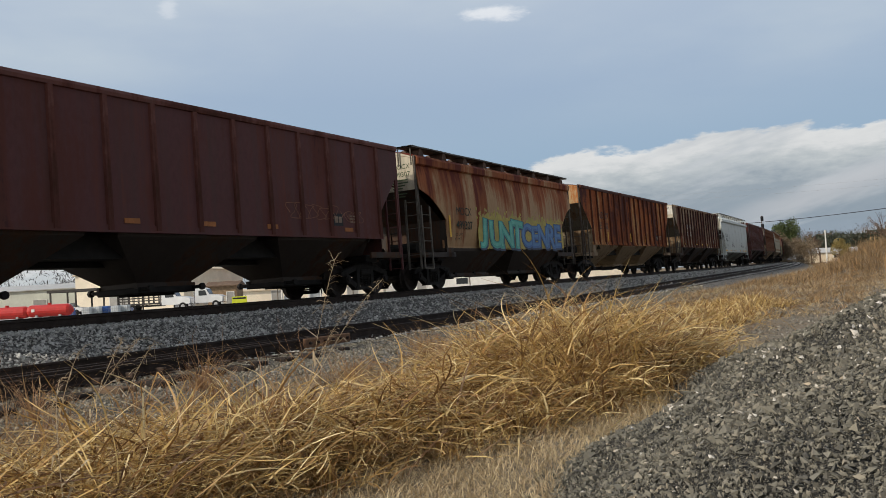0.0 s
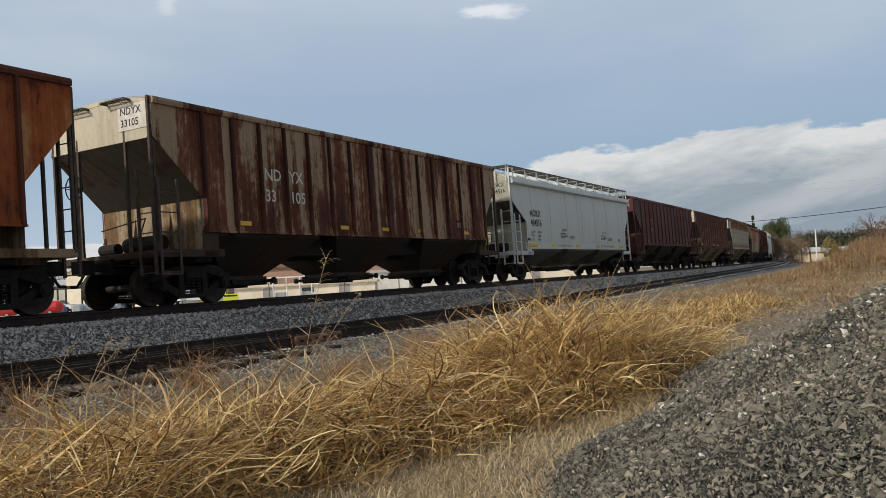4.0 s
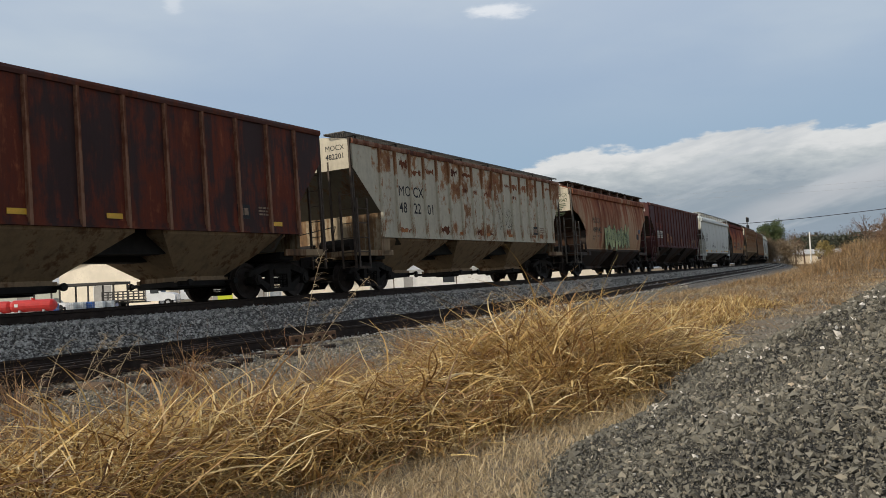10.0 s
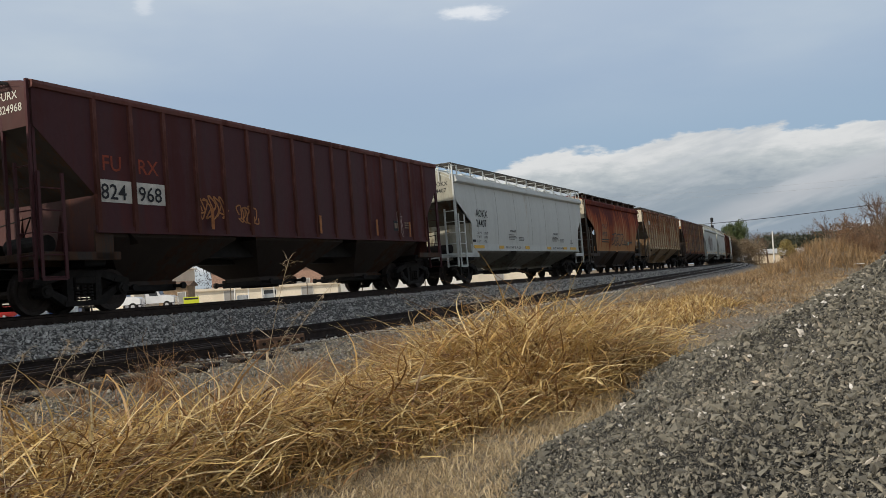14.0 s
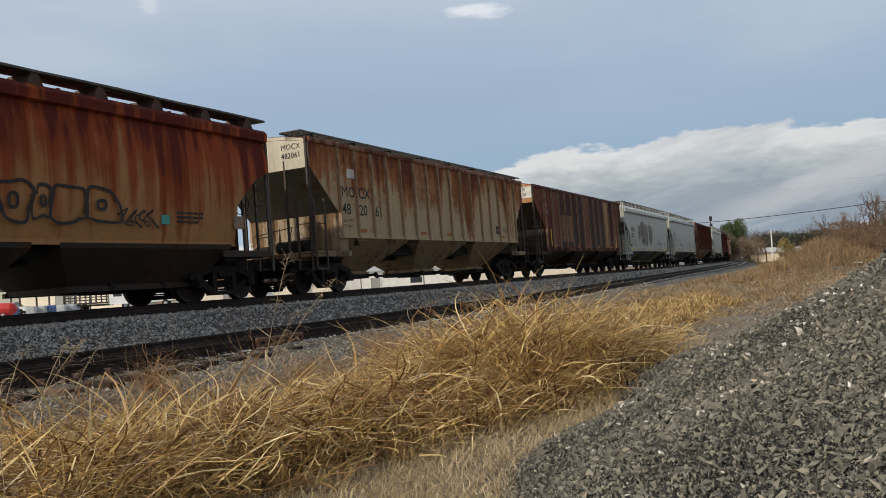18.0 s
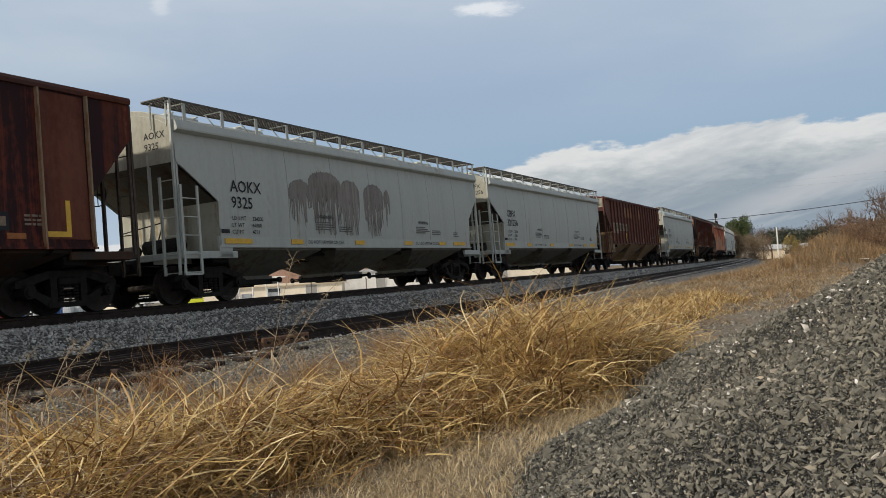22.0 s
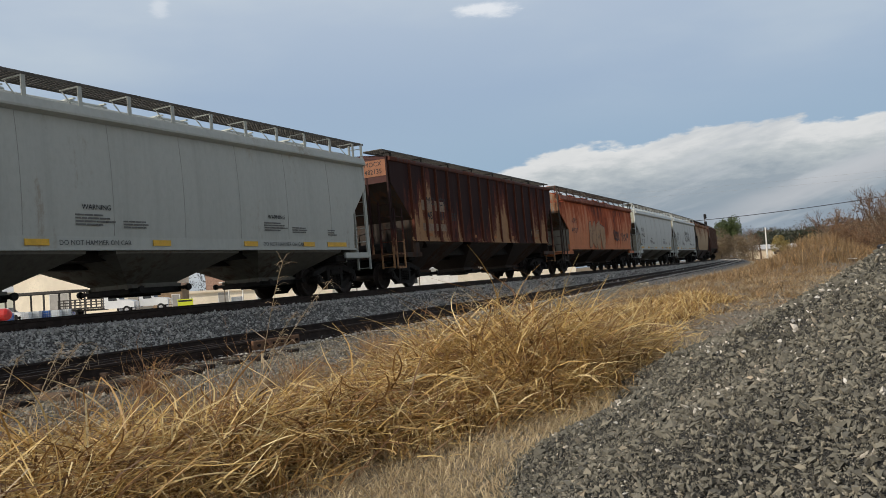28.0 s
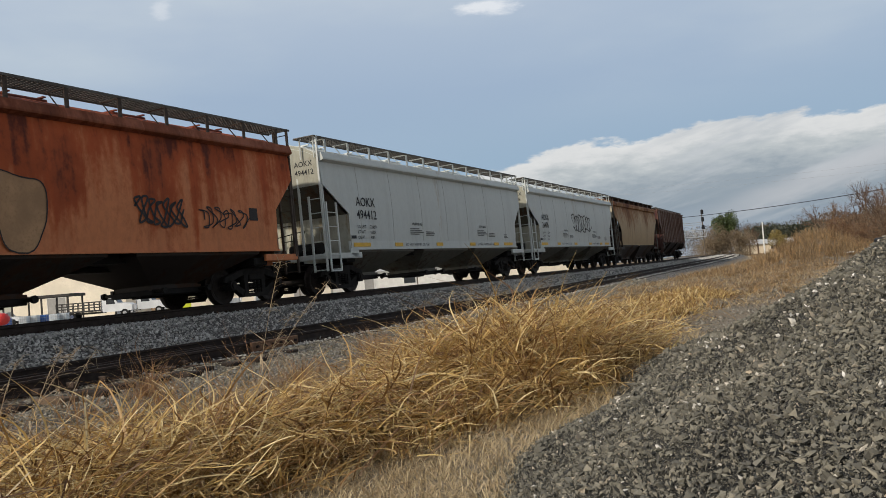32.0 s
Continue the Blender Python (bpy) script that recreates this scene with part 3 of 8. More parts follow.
# ---------------------------------------------------------------- covered hopper cars
M_BLACK = plain("underframe_black", (0.015, 0.0135, 0.0125), 0.75, 0.1, 0.4, 5.0)
M_TRUCK = plain("grimy_cast_steel", (0.019, 0.0165, 0.0145), 0.8, 0.15, 0.5, 8.0)
M_WHEEL = plain("wheel_steel", (0.040, 0.032, 0.028), 0.65, 0.35, 0.4, 7.0)
M_WALK = plain("grey_walkway_steel", (0.13, 0.122, 0.11), 0.7, 0.2, 0.35, 4.0)
M_SADDLE = plain("brown_saddle_steel", (0.12, 0.075, 0.055), 0.8, 0.1, 0.4, 4.0)
M_LADDER = plain("grey_ladder_steel", (0.13, 0.115, 0.097), 0.7, 0.1, 0.4, 6.0)
M_INKS = plain("black_lettering", (0.022, 0.024, 0.028), 0.6, 0.0, 0.3, 8.0)
M_FADEINK = plain("faded_black_print", (0.17, 0.175, 0.17), 0.6, 0.0, 0.3, 8.0)
M_WHITE = plain("white_lettering", (0.66, 0.64, 0.58), 0.7, 0.0, 0.2, 8.0)
M_YELLOW = plain("yellow_reflector", (0.78, 0.46, 0.035), 0.5, 0.0, 0.15, 8.0)
M_ORANGE = plain("faded_orange_reflector", (0.42, 0.16, 0.05), 0.6, 0.0, 0.3, 8.0)
M_OLIVE = plain("faded_green_lettering", (0.10, 0.13, 0.075), 0.7, 0.0, 0.3, 9.0)
M_DARKOLIVE = plain("dark_stencil_lettering", (0.045, 0.055, 0.04), 0.7, 0.0, 0.3, 9.0)
M_FAINT = plain("faded_lettering", (0.30, 0.22, 0.16), 0.75, 0.0, 0.3, 9.0)
M_BRICKRED = plain("red_lettering", (0.30, 0.06, 0.03), 0.7, 0.0, 0.3, 9.0)
M_TEAL = plain("teal_spray_paint", (0.06, 0.40, 0.33), 0.5, 0.0, 0.35, 2.0)
M_MINT = plain("pale_green_spray_paint", (0.36, 0.42, 0.17), 0.5, 0.0, 0.35, 2.0)
M_AQUA = plain("aqua_spray_paint", (0.13, 0.52, 0.42), 0.5, 0.0, 0.3, 2.0)
M_SKYBLUE = plain("light_blue_spray_paint", (0.09, 0.25, 0.52), 0.5, 0.0, 0.3, 2.0)
M_BLUE = plain("blue_spray_paint", (0.05, 0.16, 0.42), 0.5, 0.0, 0.3, 2.0)
M_NAVY = plain("dark_blue_spray_paint", (0.02, 0.05, 0.12), 0.5, 0.0, 0.3, 2.0)
M_LEMON = plain("yellow_spray_paint", (0.44, 0.35, 0.05), 0.5, 0.0, 0.3, 1.5)
M_STENCIL = plain("dark_spray_line", (0.035, 0.03, 0.03), 0.6, 0.0, 0.3, 4.0)
M_PALELINE = plain("pale_spray_line", (0.42, 0.30, 0.28), 0.6, 0.0, 0.3, 4.0)
M_BUFFLINE = plain("buff_spray_line", (0.44, 0.19, 0.07), 0.6, 0.0, 0.3, 4.0)
M_DULLLINE = plain("dull_orange_spray_line", (0.26, 0.12, 0.07), 0.7, 0.0, 0.3, 4.0)
M_DARKGREEN = plain("dark_green_spray_paint", (0.03, 0.08, 0.03), 0.5, 0.0, 0.3, 2.0)
M_BUFFPANEL = plain("faded_buff_panel", (0.30, 0.155, 0.085), 0.75, 0.0, 0.3, 2.5)
M_CHALK = plain("weathered_white_patch", (0.37, 0.345, 0.285), 0.8, 0.0, 0.5, 5.0)
M_TANSPRAY = plain("tan_spray_paint", (0.42, 0.25, 0.13), 0.6, 0.0, 0.25, 2.0)
M_RUBBED = plain("rubbed_patch", (0.33, 0.15, 0.085), 0.7, 0.0, 0.25, 3.0)
CACHE = {}


def cached(key, make, smooth=False):
    if key not in CACHE:
        bm = bmesh.new()
        make(bm)
        CACHE[key] = done(bm, key[0] if isinstance(key, tuple) else key, smooth)
    return CACHE[key]


FORMS = {
    # sill foot and top, eave, roof edge (in from the side, height), roof peak, end inset (back, front), where the ends begin to slope in and stop, bays, bulge, walkway
    "ribbed": dict(zs=1.50, zk=1.62, zt=4.16, ye=0.0, ze=4.16, zp=4.36, e=1.28, e2=1.02, z1=3.38, z2=2.20, bays=3, bulge=0.0, walk=4.34),
    "smooth": dict(zs=1.22, zk=1.46, zt=3.74, ye=0.15, ze=3.96, zp=4.36, e=1.22, e2=0.78, z1=3.05, z2=2.25, bays=3, bulge=0.0, walk=4.42),
    "round": dict(zs=1.24, zk=1.52, zt=4.02, ye=0.05, ze=4.09, zp=4.36, e=1.55, e2=1.25, z1=3.05, z2=2.15, bays=2, bulge=0.17, walk=4.39),
    "deep": dict(zs=1.18, zk=1.28, zt=4.16, ye=0.0, ze=4.16, zp=4.40, e=1.28, e2=1.02, z1=3.38, z2=2.20, bays=3, bulge=0.0, walk=4.46),
}
HALF = 1.56


def inset(f, z, e="e"):
    u = (f["z1"] - z) / (f["z1"] - f["z2"])
    return f[e] * min(1.0, max(0.0, u)) ** (0.62 if f["bulge"] else 1.0)


def side_y(f, z):
    if not f["bulge"]:
        if f["ye"] > 0.1:
            u = min(1.0, max(0.0, (z - f["zs"]) / (f["zt"] - f["zs"])))
            return -(HALF - 0.10 * (1 - math.sin(math.pi * (0.12 + 0.80 * u)) ** 0.8))
        return -HALF
    u = min(1.0, max(0.0, (z - f["zs"]) / (f["zt"] - f["zs"])))
    return -(HALF - 0.13 + f["bulge"] * math.sin(math.pi * min(1, u * 1.02)) ** 0.75)


def mk_side(f, L, sy=1):
    def make(bm):
        zs = sorted({f["zs"], f["z2"], f["z1"], f["zt"], *[f["zs"] + (f["zt"] - f["zs"]) * i / 12 for i in range(1, 12)]})
        rows = []
        for z in zs:
            a, b = L / 2 - inset(f, z), L / 2 - inset(f, z, "e2")
            rows.append([(-a + (a + b) * i / 16, sy * side_y(f, z), z) for i in range(17)])
        sheet(bm, rows)
        back = [[(x, y + 0.03 * sy, z) for x, y, z in r] for r in rows]
        sheet(bm, back)
    return make


def mk_roof(f, L):
    def make(bm):
        n = 10
        a = L / 2
        rows = []
        for x in [-a, -a + 0.05] + [-a + 2 * a * i / 12 for i in range(1, 12)] + [a - 0.05, a]:
            end = abs(abs(x) - a) < 1e-6
            w = HALF - f["ye"]
            rows.append([(x, -w + 2 * w * i / n, f["ze"] - (0.12 if end else 0) + (f["zp"] - f["ze"]) * max(0, math.cos(math.pi * (i / n - 0.5))) ** 0.8) for i in range(n + 1)])
        sheet(bm, rows)
    return make


def mk_end(f, L):
    def make(bm):
        n = 8
        w = HALF - f["ye"]
        edge = -side_y(f, f["zt"]) - 0.01
        w = min(w, edge - 0.02)
        y = [-edge, *[-w + 2 * w * i / n for i in range(n + 1)], edge]
        top = [f["zt"], *[f["ze"] + (f["zp"] - f["ze"]) * max(0, math.cos(math.pi * (i / n - 0.5))) ** 0.8 - 0.02 for i in range(n + 1)], f["zt"]]
        for d in (0.0, 0.025):
            sheet(bm, [[(-L / 2 + 0.004 + d, yy, f["z1"]) for yy in y], [(-L / 2 + 0.004 + d, yy, zz) for yy, zz in zip(y, top)]])
    return make


def mk_slope(f, L):
    def make(bm):
        # seen from below it closes the body over the truck
        w = HALF - (0.17 if f["bulge"] else 0.12 if f["ye"] > 0.1 else 0.01)
        run = f["e"] + 1.0
        zlow = f["z2"] - 1.0 / f["e"] * (f["z1"] - f["z2"])
        for d in (0, 0.03):
            sheet(bm, [[(-L / 2 + d, -w, f["z1"] + d), (-L / 2 + d, w, f["z1"] + d)], [(-L / 2 + run, -w, zlow + d), (-L / 2 + run, w, zlow + d)]])
    return make


def mk_bulkhead(f, L):
    def make(bm):
        x = -L / 2 + f["e"]
        for d in (0.0, 0.03):
            sheet(bm, [[(x + d, -HALF + 0.02, 1.05), (x + d, HALF - 0.02, 1.05)], [(x + d, -HALF + 0.02, f["z2"]), (x + d, HALF - 0.02, f["z2"])]])
        for y in (-0.55, 0.55):
            slab(bm, [(x, 1.12), (x, 2.0), (x - 0.16, 1.12)], y - 0.02, y + 0.02)
    return make


def mk_sill(f, L, sy=1):
    def make(bm):
        a, b = L / 2 - f["e"] + 0.02, L / 2 - f["e2"] + 0.02
        y = side_y(f, f["zs"]) - 0.012
        for y0, z0, z1 in ((0.012, f["zs"], f["zk"]), (0.045, f["zs"] - 0.02, f["zs"] + 0.02)):
            u, v = sorted((sy * (y - y0), sy * (y + 0.05)))
            box(bm, -a, b, u, v, z0, z1)
    return make


def mk_chord(f, L):
    def make(bm):
        a = L / 2 + 0.005
        if f["bulge"]:
            slab_pts = [(-HALF - 0.035, f["zt"] - 0.20), (-HALF - 0.05, f["zt"] - 0.02), (-HALF + 0.03, f["zt"] + 0.07), (-HALF + 0.10, f["zt"] + 0.05), (-HALF + 0.08, f["zt"] - 0.24)]
        else:
            slab_pts = [(-HALF - 0.045, f["zt"] - 0.10), (-HALF - 0.06, f["zt"] - 0.03), (-HALF - 0.04, f["zt"] + 0.03), (-HALF + 0.08, f["zt"] + 0.06), (-HALF + 0.06, f["zt"] - 0.12)]
        if f["ye"] > 0.1:
            slab_pts = [(-HALF - 0.085, f["zt"] + 0.0), (-HALF - 0.09, f["zt"] + 0.04), (-HALF - 0.03, f["ze"] - 0.01), (-HALF + f["ye"] + 0.02, f["ze"] + 0.02), (-HALF + 0.05, f["zt"] - 0.05)]
        A = [bm.verts.new((-a, y, z)) for y, z in slab_pts]
        B = [bm.verts.new((a, y, z)) for y, z in slab_pts]
        bm.faces.new(A)
        bm.faces.new(B[::-1])
        for i in range(5):
            bm.faces.new((A[i], B[i], B[(i + 1) % 5], A[(i + 1) % 5]))
    return make


def mk_rib(f, w=0.052, d=0.075):
    def make(bm):
        z0, z1 = f["zs"] - 0.02, f["zt"] - 0.1
        A = [(-w, 0.01), (-w * 0.62, -d), (w * 0.62, -d), (w, 0.01)]
        lo = [bm.verts.new((x, y, z0)) for x, y in A]
        hi = [bm.verts.new((x, y * (0.9 if y < 0 else 1), z1)) for x, y in A]
        bm.faces.new(lo)
        bm.faces.new(hi[::-1])
        for i in range(4):
            bm.faces.new((lo[i], hi[i], hi[(i + 1) % 4], lo[(i + 1) % 4]))
    return make


def mk_bay(f, wide):
    def make(bm):
        # a funnel that narrows most across the car, with a turned-out rim and stiffeners
        zt, zb = f["zs"] + 0.02, 0.47 if f["bays"] == 3 else 0.37
        a, c, low = (wide / 2 - 0.36, 0.74, 0.56) if f["bays"] == 3 else (wide / 2 - 0.30, wide * 0.33, 0.88)
        zm = zt - 0.10
        rings = [[(-q, -w, z), (q, -w, z), (q, w, z), (-q, w, z)] for q, w, z in ((a, HALF - 0.06, zt), (a, HALF - 0.08, zm), (c, low, zb + 0.10), (c, low, zb))]
        R = [[bm.verts.new(p) for p in r] for r in rings]
        bm.faces.new(R[0])
        bm.faces.new(R[-1])
        for A, B in zip(R, R[1:]):
            for i in range(4):
                bm.faces.new((A[i], A[(i + 1) % 4], B[(i + 1) % 4], B[i]))
        for s in (-1, 1):
            box(bm, -c - 0.05, c + 0.05, s * (low + 0.02) - 0.04, s * (low + 0.02) + 0.04, zb - 0.02, zb + 0.07)
    return make


def mk_hood(f):
    def make(bm):
        # the dark hood over the centre sill between two bays
        slab(bm, [(-0.60, f["zs"] + 0.02), (0.60, f["zs"] + 0.02), (0.85, 1.04), (-0.85, 1.04)], -1.0, 1.0)
    return make


def mk_gate(bm):
    box(bm, -0.78, 0.78, -0.64, 0.64, 0.34, 0.475, 0.02)
    box(bm, -0.65, 0.65, -0.12, 0.12, 0.30, 0.37)
    for x in (-0.7, 0.7):
        rod(bm, (x, -0.92, 0.43), (x, 0.92, 0.43), 0.04)
        for s in (-1, 1):
            rod(bm, (x, s * 0.88, 0.43), (x, s * 0.95, 0.43), 0.075, 8)


def mk_frame(L, f):
    def make(bm):
        box(bm, -L / 2 - 0.1, -L / 2 + 2.4, -0.26, 0.26, 0.72, 1.04, 0.02)
        box(bm, L / 2 - 2.4, L / 2 + 0.1, -0.26, 0.26, 0.72, 1.04, 0.02)
        box(bm, -L / 2 + 2.3, L / 2 - 2.3, -0.24, 0.24, 0.92, 1.05, 0.02)
        for s in (-1, 1):
            box(bm, s * (L / 2 - 1.35) - 0.25, s * (L / 2 - 1.35) + 0.25, -1.4, 1.4, 0.86, 1.06, 0.03)
    return make


def mk_platform(f, L):
    def make(bm):
        a = -L / 2
        box(bm, a - 0.03, a + 0.12, -1.52, 1.52, 0.97, 1.12, 0.015)
        box(bm, a + 0.1, a + f["e"] + 0.55, -1.55, -1.47, 0.96, 1.12, 0.01)
        box(bm, a + 0.1, a + f["e"] + 0.55, 1.47, 1.55, 0.96, 1.12, 0.01)
        box(bm, a + f["e"] - 0.05, a + f["e"] + 0.38, -1.55, -1.51, 0.98, f["zs"] + 0.03)
        box(bm, a + 0.12, a + f["e"], -1.5, 1.5, 1.04, 1.075)
        box(bm, a + 0.05, a + 1.2, -0.75, -0.65, 0.9, 1.06)
        box(bm, a + 0.05, a + 1.2, 0.65, 0.75, 0.9, 1.06)
    return make


def mk_end_ladder(f, L, y0, y1, top, end=-1):
    def make(bm):
        x = end * (L / 2 + 0.045)
        for y in (y0, y1):
            box(bm, x - 0.025, x + 0.025, y - 0.027, y + 0.027, 0.62, top if y == y0 or end > 0 else 2.75)
        z = 0.66
        while z < (top - 0.1 if end > 0 else 2.7):
            rod(bm, (x, y0, z), (x, y1, z), 0.013, 5)
            z += 0.40
    return make


def mk_side_ladder(f, L, top):
    def make(bm):
        y = -HALF - 0.03
        x0, x1 = -L / 2 + 0.02, -L / 2 + 0.52
        for x in (x0, x1):
            box(bm, x - 0.03, x + 0.03, y - 0.018, y + 0.018, 0.62 if x == x1 else 0.9, top)
        z = 0.66
        while z < top:
            rod(bm, (x0, y, z), (x1, y, z), 0.014, 5)
            z += 0.40
        box(bm, x0 - 0.03, x1, y - 0.02, y + 0.02, 0.60, 0.64)
        box(bm, x0 - 0.03, x0 + 0.03, y - 0.015, y + 0.015, 0.60, 0.95)
    return make


def mk_post(f, L, y, top):
    def make(bm):
        x = -L / 2 + 0.03
        box(bm, x - 0.028, x + 0.028, y - 0.028, y + 0.028, 1.05, top)
    return make


def mk_walk_grating(L, z, y0, y1):
    def make(bm):
        a = L / 2 + 0.18
        for y in (y0, y1):
            box(bm, -a, a, y - 0.012, y + 0.012, z - 0.05, z)
        for i in range(1, 9):
            y = y0 + (y1 - y0) * i / 9
            box(bm, -a, a, y - 0.004, y + 0.004, z - 0.025, z)
        n = int(2 * a / 0.11)
        for i in range(n + 1):
            x = -a + 2 * a * i / n
            box(bm, x - 0.006, x + 0.006, y0, y1, z - 0.024, z - 0.002)
    return make


def mk_walk_board(L, z, y0, y1):
    def make(bm):
        # one plank, a little warped along its length
        a = L / 2 + 0.12
        top = [(-a + 2 * a * j / 14, 0.007 * math.sin(j * 1.7 + y0 * 9)) for j in range(15)]
        sheet(bm, [[(x, y, z + s - d) for x, s in top] for y, d in ((y0, 0), (y1, 0), (y1, 0.045), (y0, 0.045), (y0, 0))])
        bmesh.ops.remove_doubles(bm, verts=bm.verts, dist=0.001)
    return make


def mk_walk_post(f, y):
    def make(bm):
        # a flat upright from the eave to the walkway, with a brace
        z0, z1 = f["zt"] + 0.02, f["walk"]
        slab(bm, [(-0.045, z0 - 0.02), (0.045, z0 - 0.02), (0.045, z1), (-0.045, z1)], y + 0.002, y + 0.026)
        rod(bm, (0, y, z1 - 0.05), (0, y + 0.55, z1 - 0.05), 0.016, 5)
        rod(bm, (0, y + 0.03, z0 + 0.02), (0, y + 0.5, z1 - 0.06), 0.014, 5)
    return make


def mk_saddle(f):
    def make(bm):
        z0, z1 = f["zt"], f["walk"] - 0.04
        slab(bm, [(-0.22, z0), (0.22, z0), (0.07, z1), (-0.07, z1)], -1.44, -0.80)
    return make


def mk_hatch(f):
    def make(bm):
        z = f["zp"]
        box(bm, -0.55, 0.55, -0.32, 0.32, z - 0.05, z + 0.09, 0.03)
        for s in (-0.4, 0.4):
            box(bm, s - 0.03, s + 0.03, -0.4, 0.4, z + 0.09, z + 0.12)
    return make


def mk_handrail(f, L):
    def make(bm):
        x, z = -L / 2 - 0.05, f["walk"]
        pts = [(x + 0.5, z), (x + 0.12, z + 0.02), (x, z - 0.08), (x - 0.01, z - 0.6)]
        for y in (-1.40, -0.95):
            tube(bm, [(a, y, b) for a, b in pts], 0.022, 6)
        rod(bm, (x + 0.1, -1.4, z + 0.02), (x + 0.1, -0.95, z + 0.02), 0.016, 6)
    return make


def mk_brake(L):
    def make(bm):
        x = -L / 2 + 0.02
        rod(bm, (x, 0.75, 1.1), (x, 0.75, 2.9), 0.025)
        m = Matrix.Translation((x - 0.12, 0.75, 2.6)) @ Matrix.Rotation(radians(90), 4, "Y")
        prof = [(math.cos(a) * 0.27, math.sin(a) * 0.27) for a in (2 * math.pi * i / 16 for i in range(16))]
        for i in range(16):
            a, b = prof[i], prof[(i + 1) % 16]
            rod(bm, m @ Vector((*a, 0)), m @ Vector((*b, 0)), 0.014, 5)
        for i in range(0, 16, 4):
            rod(bm, m @ Vector((0, 0, 0)), m @ Vector((*prof[i], 0)), 0.011, 5)
        rod(bm, (x - 0.12, 0.75, 2.6), (x, 0.75, 2.6), 0.03)
    return make


def mk_tank(L, e):
    def make(bm):
        x = -L / 2 + e * 0.55
        rod(bm, (x, -0.9, 1.32), (x, 0.15, 1.32), 0.17, 14)
        rod(bm, (x, 0.45, 1.28), (x, 0.95, 1.28), 0.13, 12)
        for y in (-0.7, -0.1):
            box(bm, x - 0.06, x + 0.06, y - 0.03, y + 0.03, 1.09, 1.2)
        rod(bm, (x, -0.2, 1.45), (x + 0.2, -0.2, 1.9), 0.015, 5)
        rod(bm, (x + 0.2, -0.2, 1.9), (x + 0.2, 1.2, 1.75), 0.015, 5)
    return make


def mk_coupler(L):
    def make(bm):
        a = -L / 2
        box(bm, a - 0.45, a + 0.1, -0.1, 0.1, 0.78, 0.96, 0.02)
        slab(bm, [(a - 0.75, 0.72), (a - 0.42, 0.72), (a - 0.42, 1.0), (a - 0.75, 1.0)], -0.17, 0.12)
        rod(bm, (a - 0.2, 0.35, 0.85), (a - 0.5, 0.3, 0.5), 0.03)
        rod(bm, (a - 0.5, 0.3, 0.5), (a - 0.72, 0.2, 0.5), 0.03)
        rod(bm, (a - 0.05, -0.2, 0.9), (a - 0.05, -1.4, 0.8), 0.014, 5)
    return make


def mk_bolster(bm):
    box(bm, -0.2, 0.2, -1.06, 1.06, 0.50, 0.80, 0.03)
    rod(bm, (0, 0, 0.78), (0, 0, 0.90), 0.22, 12)
    box(bm, -0.55, -0.45, -0.9, 0.9, 0.3, 0.42)
    box(bm, 0.45, 0.55, -0.9, 0.9, 0.3, 0.42)


def mk_sideframe(bm):
    d = 0.075
    y = -1.02
    for s in (-1, 1):
        slab(bm, [(0, 0.66), (0, 0.80), (s * 0.45, 0.80), (s * 1.10, 0.62), (s * 1.12, 0.50), (s * 0.95, 0.50), (s * 0.42, 0.66)], y - d, y + d)
        slab(bm, [(s * 0.88, 0.54), (s * 1.0, 0.50), (s * 0.46, 0.14), (s * 0.3, 0.14), (s * 0.3, 0.25)], y - d, y + d)
        slab(bm, [(s * 0.26, 0.2), (s * 0.40, 0.2), (s * 0.40, 0.70), (s * 0.26, 0.70)], y - d - 0.01, y + d)
        rod(bm, (s * 0.889, y - 0.16, 0.42), (s * 0.889, y + 0.1, 0.42), 0.125, 12)
        rod(bm, (s * 0.889, y - 0.19, 0.42), (s * 0.889, y - 0.15, 0.42), 0.075, 8)
        slab(bm, [(s * 0.72, 0.56), (s * 1.08, 0.56), (s * 1.05, 0.64), (s * 0.75, 0.64)], y - d - 0.015, y + d)
    slab(bm, [(-0.46, 0.12), (0.46, 0.12), (0.46, 0.22), (-0.46, 0.22)], y - d - 0.02, y + d + 0.02)
    for i in (-0.16, 0.0, 0.16):
        for k in range(5):
            rod(bm, (i, y - 0.03, 0.23 + k * 0.062), (i, y - 0.03, 0.268 + k * 0.062), 0.068, 8)
    box(bm, -0.24, 0.24, y - 0.12, y + 0.1, 0.53, 0.68, 0.02)


def mk_wheelset(bm):
    rod(bm, (0, -1.0, 0), (0, 1.0, 0), 0.075, 10)
    for s in (-1, 1):
        prof = [(0.12, 0.11), (0.14, 0.05), (0.30, 0.02), (0.355, 0.055), (0.42, 0.06), (0.425, -0.05), (0.452, -0.075), (0.44, -0.09), (0.36, -0.08), (0.31, -0.03), (0.14, -0.07), (0.12, -0.10)]
        n = 20
        rings = []
        for i in range(n):
            a = 2 * math.pi * i / n
            rings.append([bm.verts.new((r * math.cos(a), s * (0.755 + w), r * math.sin(a))) for r, w in prof])
        for i in range(n):
            A, B = rings[i], rings[(i + 1) % n]
            for j in range(len(prof)):
                bm.faces.new((A[j], B[j], B[(j + 1) % len(prof)], A[(j + 1) % len(prof)]))


MIRROR_X = Matrix.Rotation(math.pi, 4, "Z")
WHEELS = []


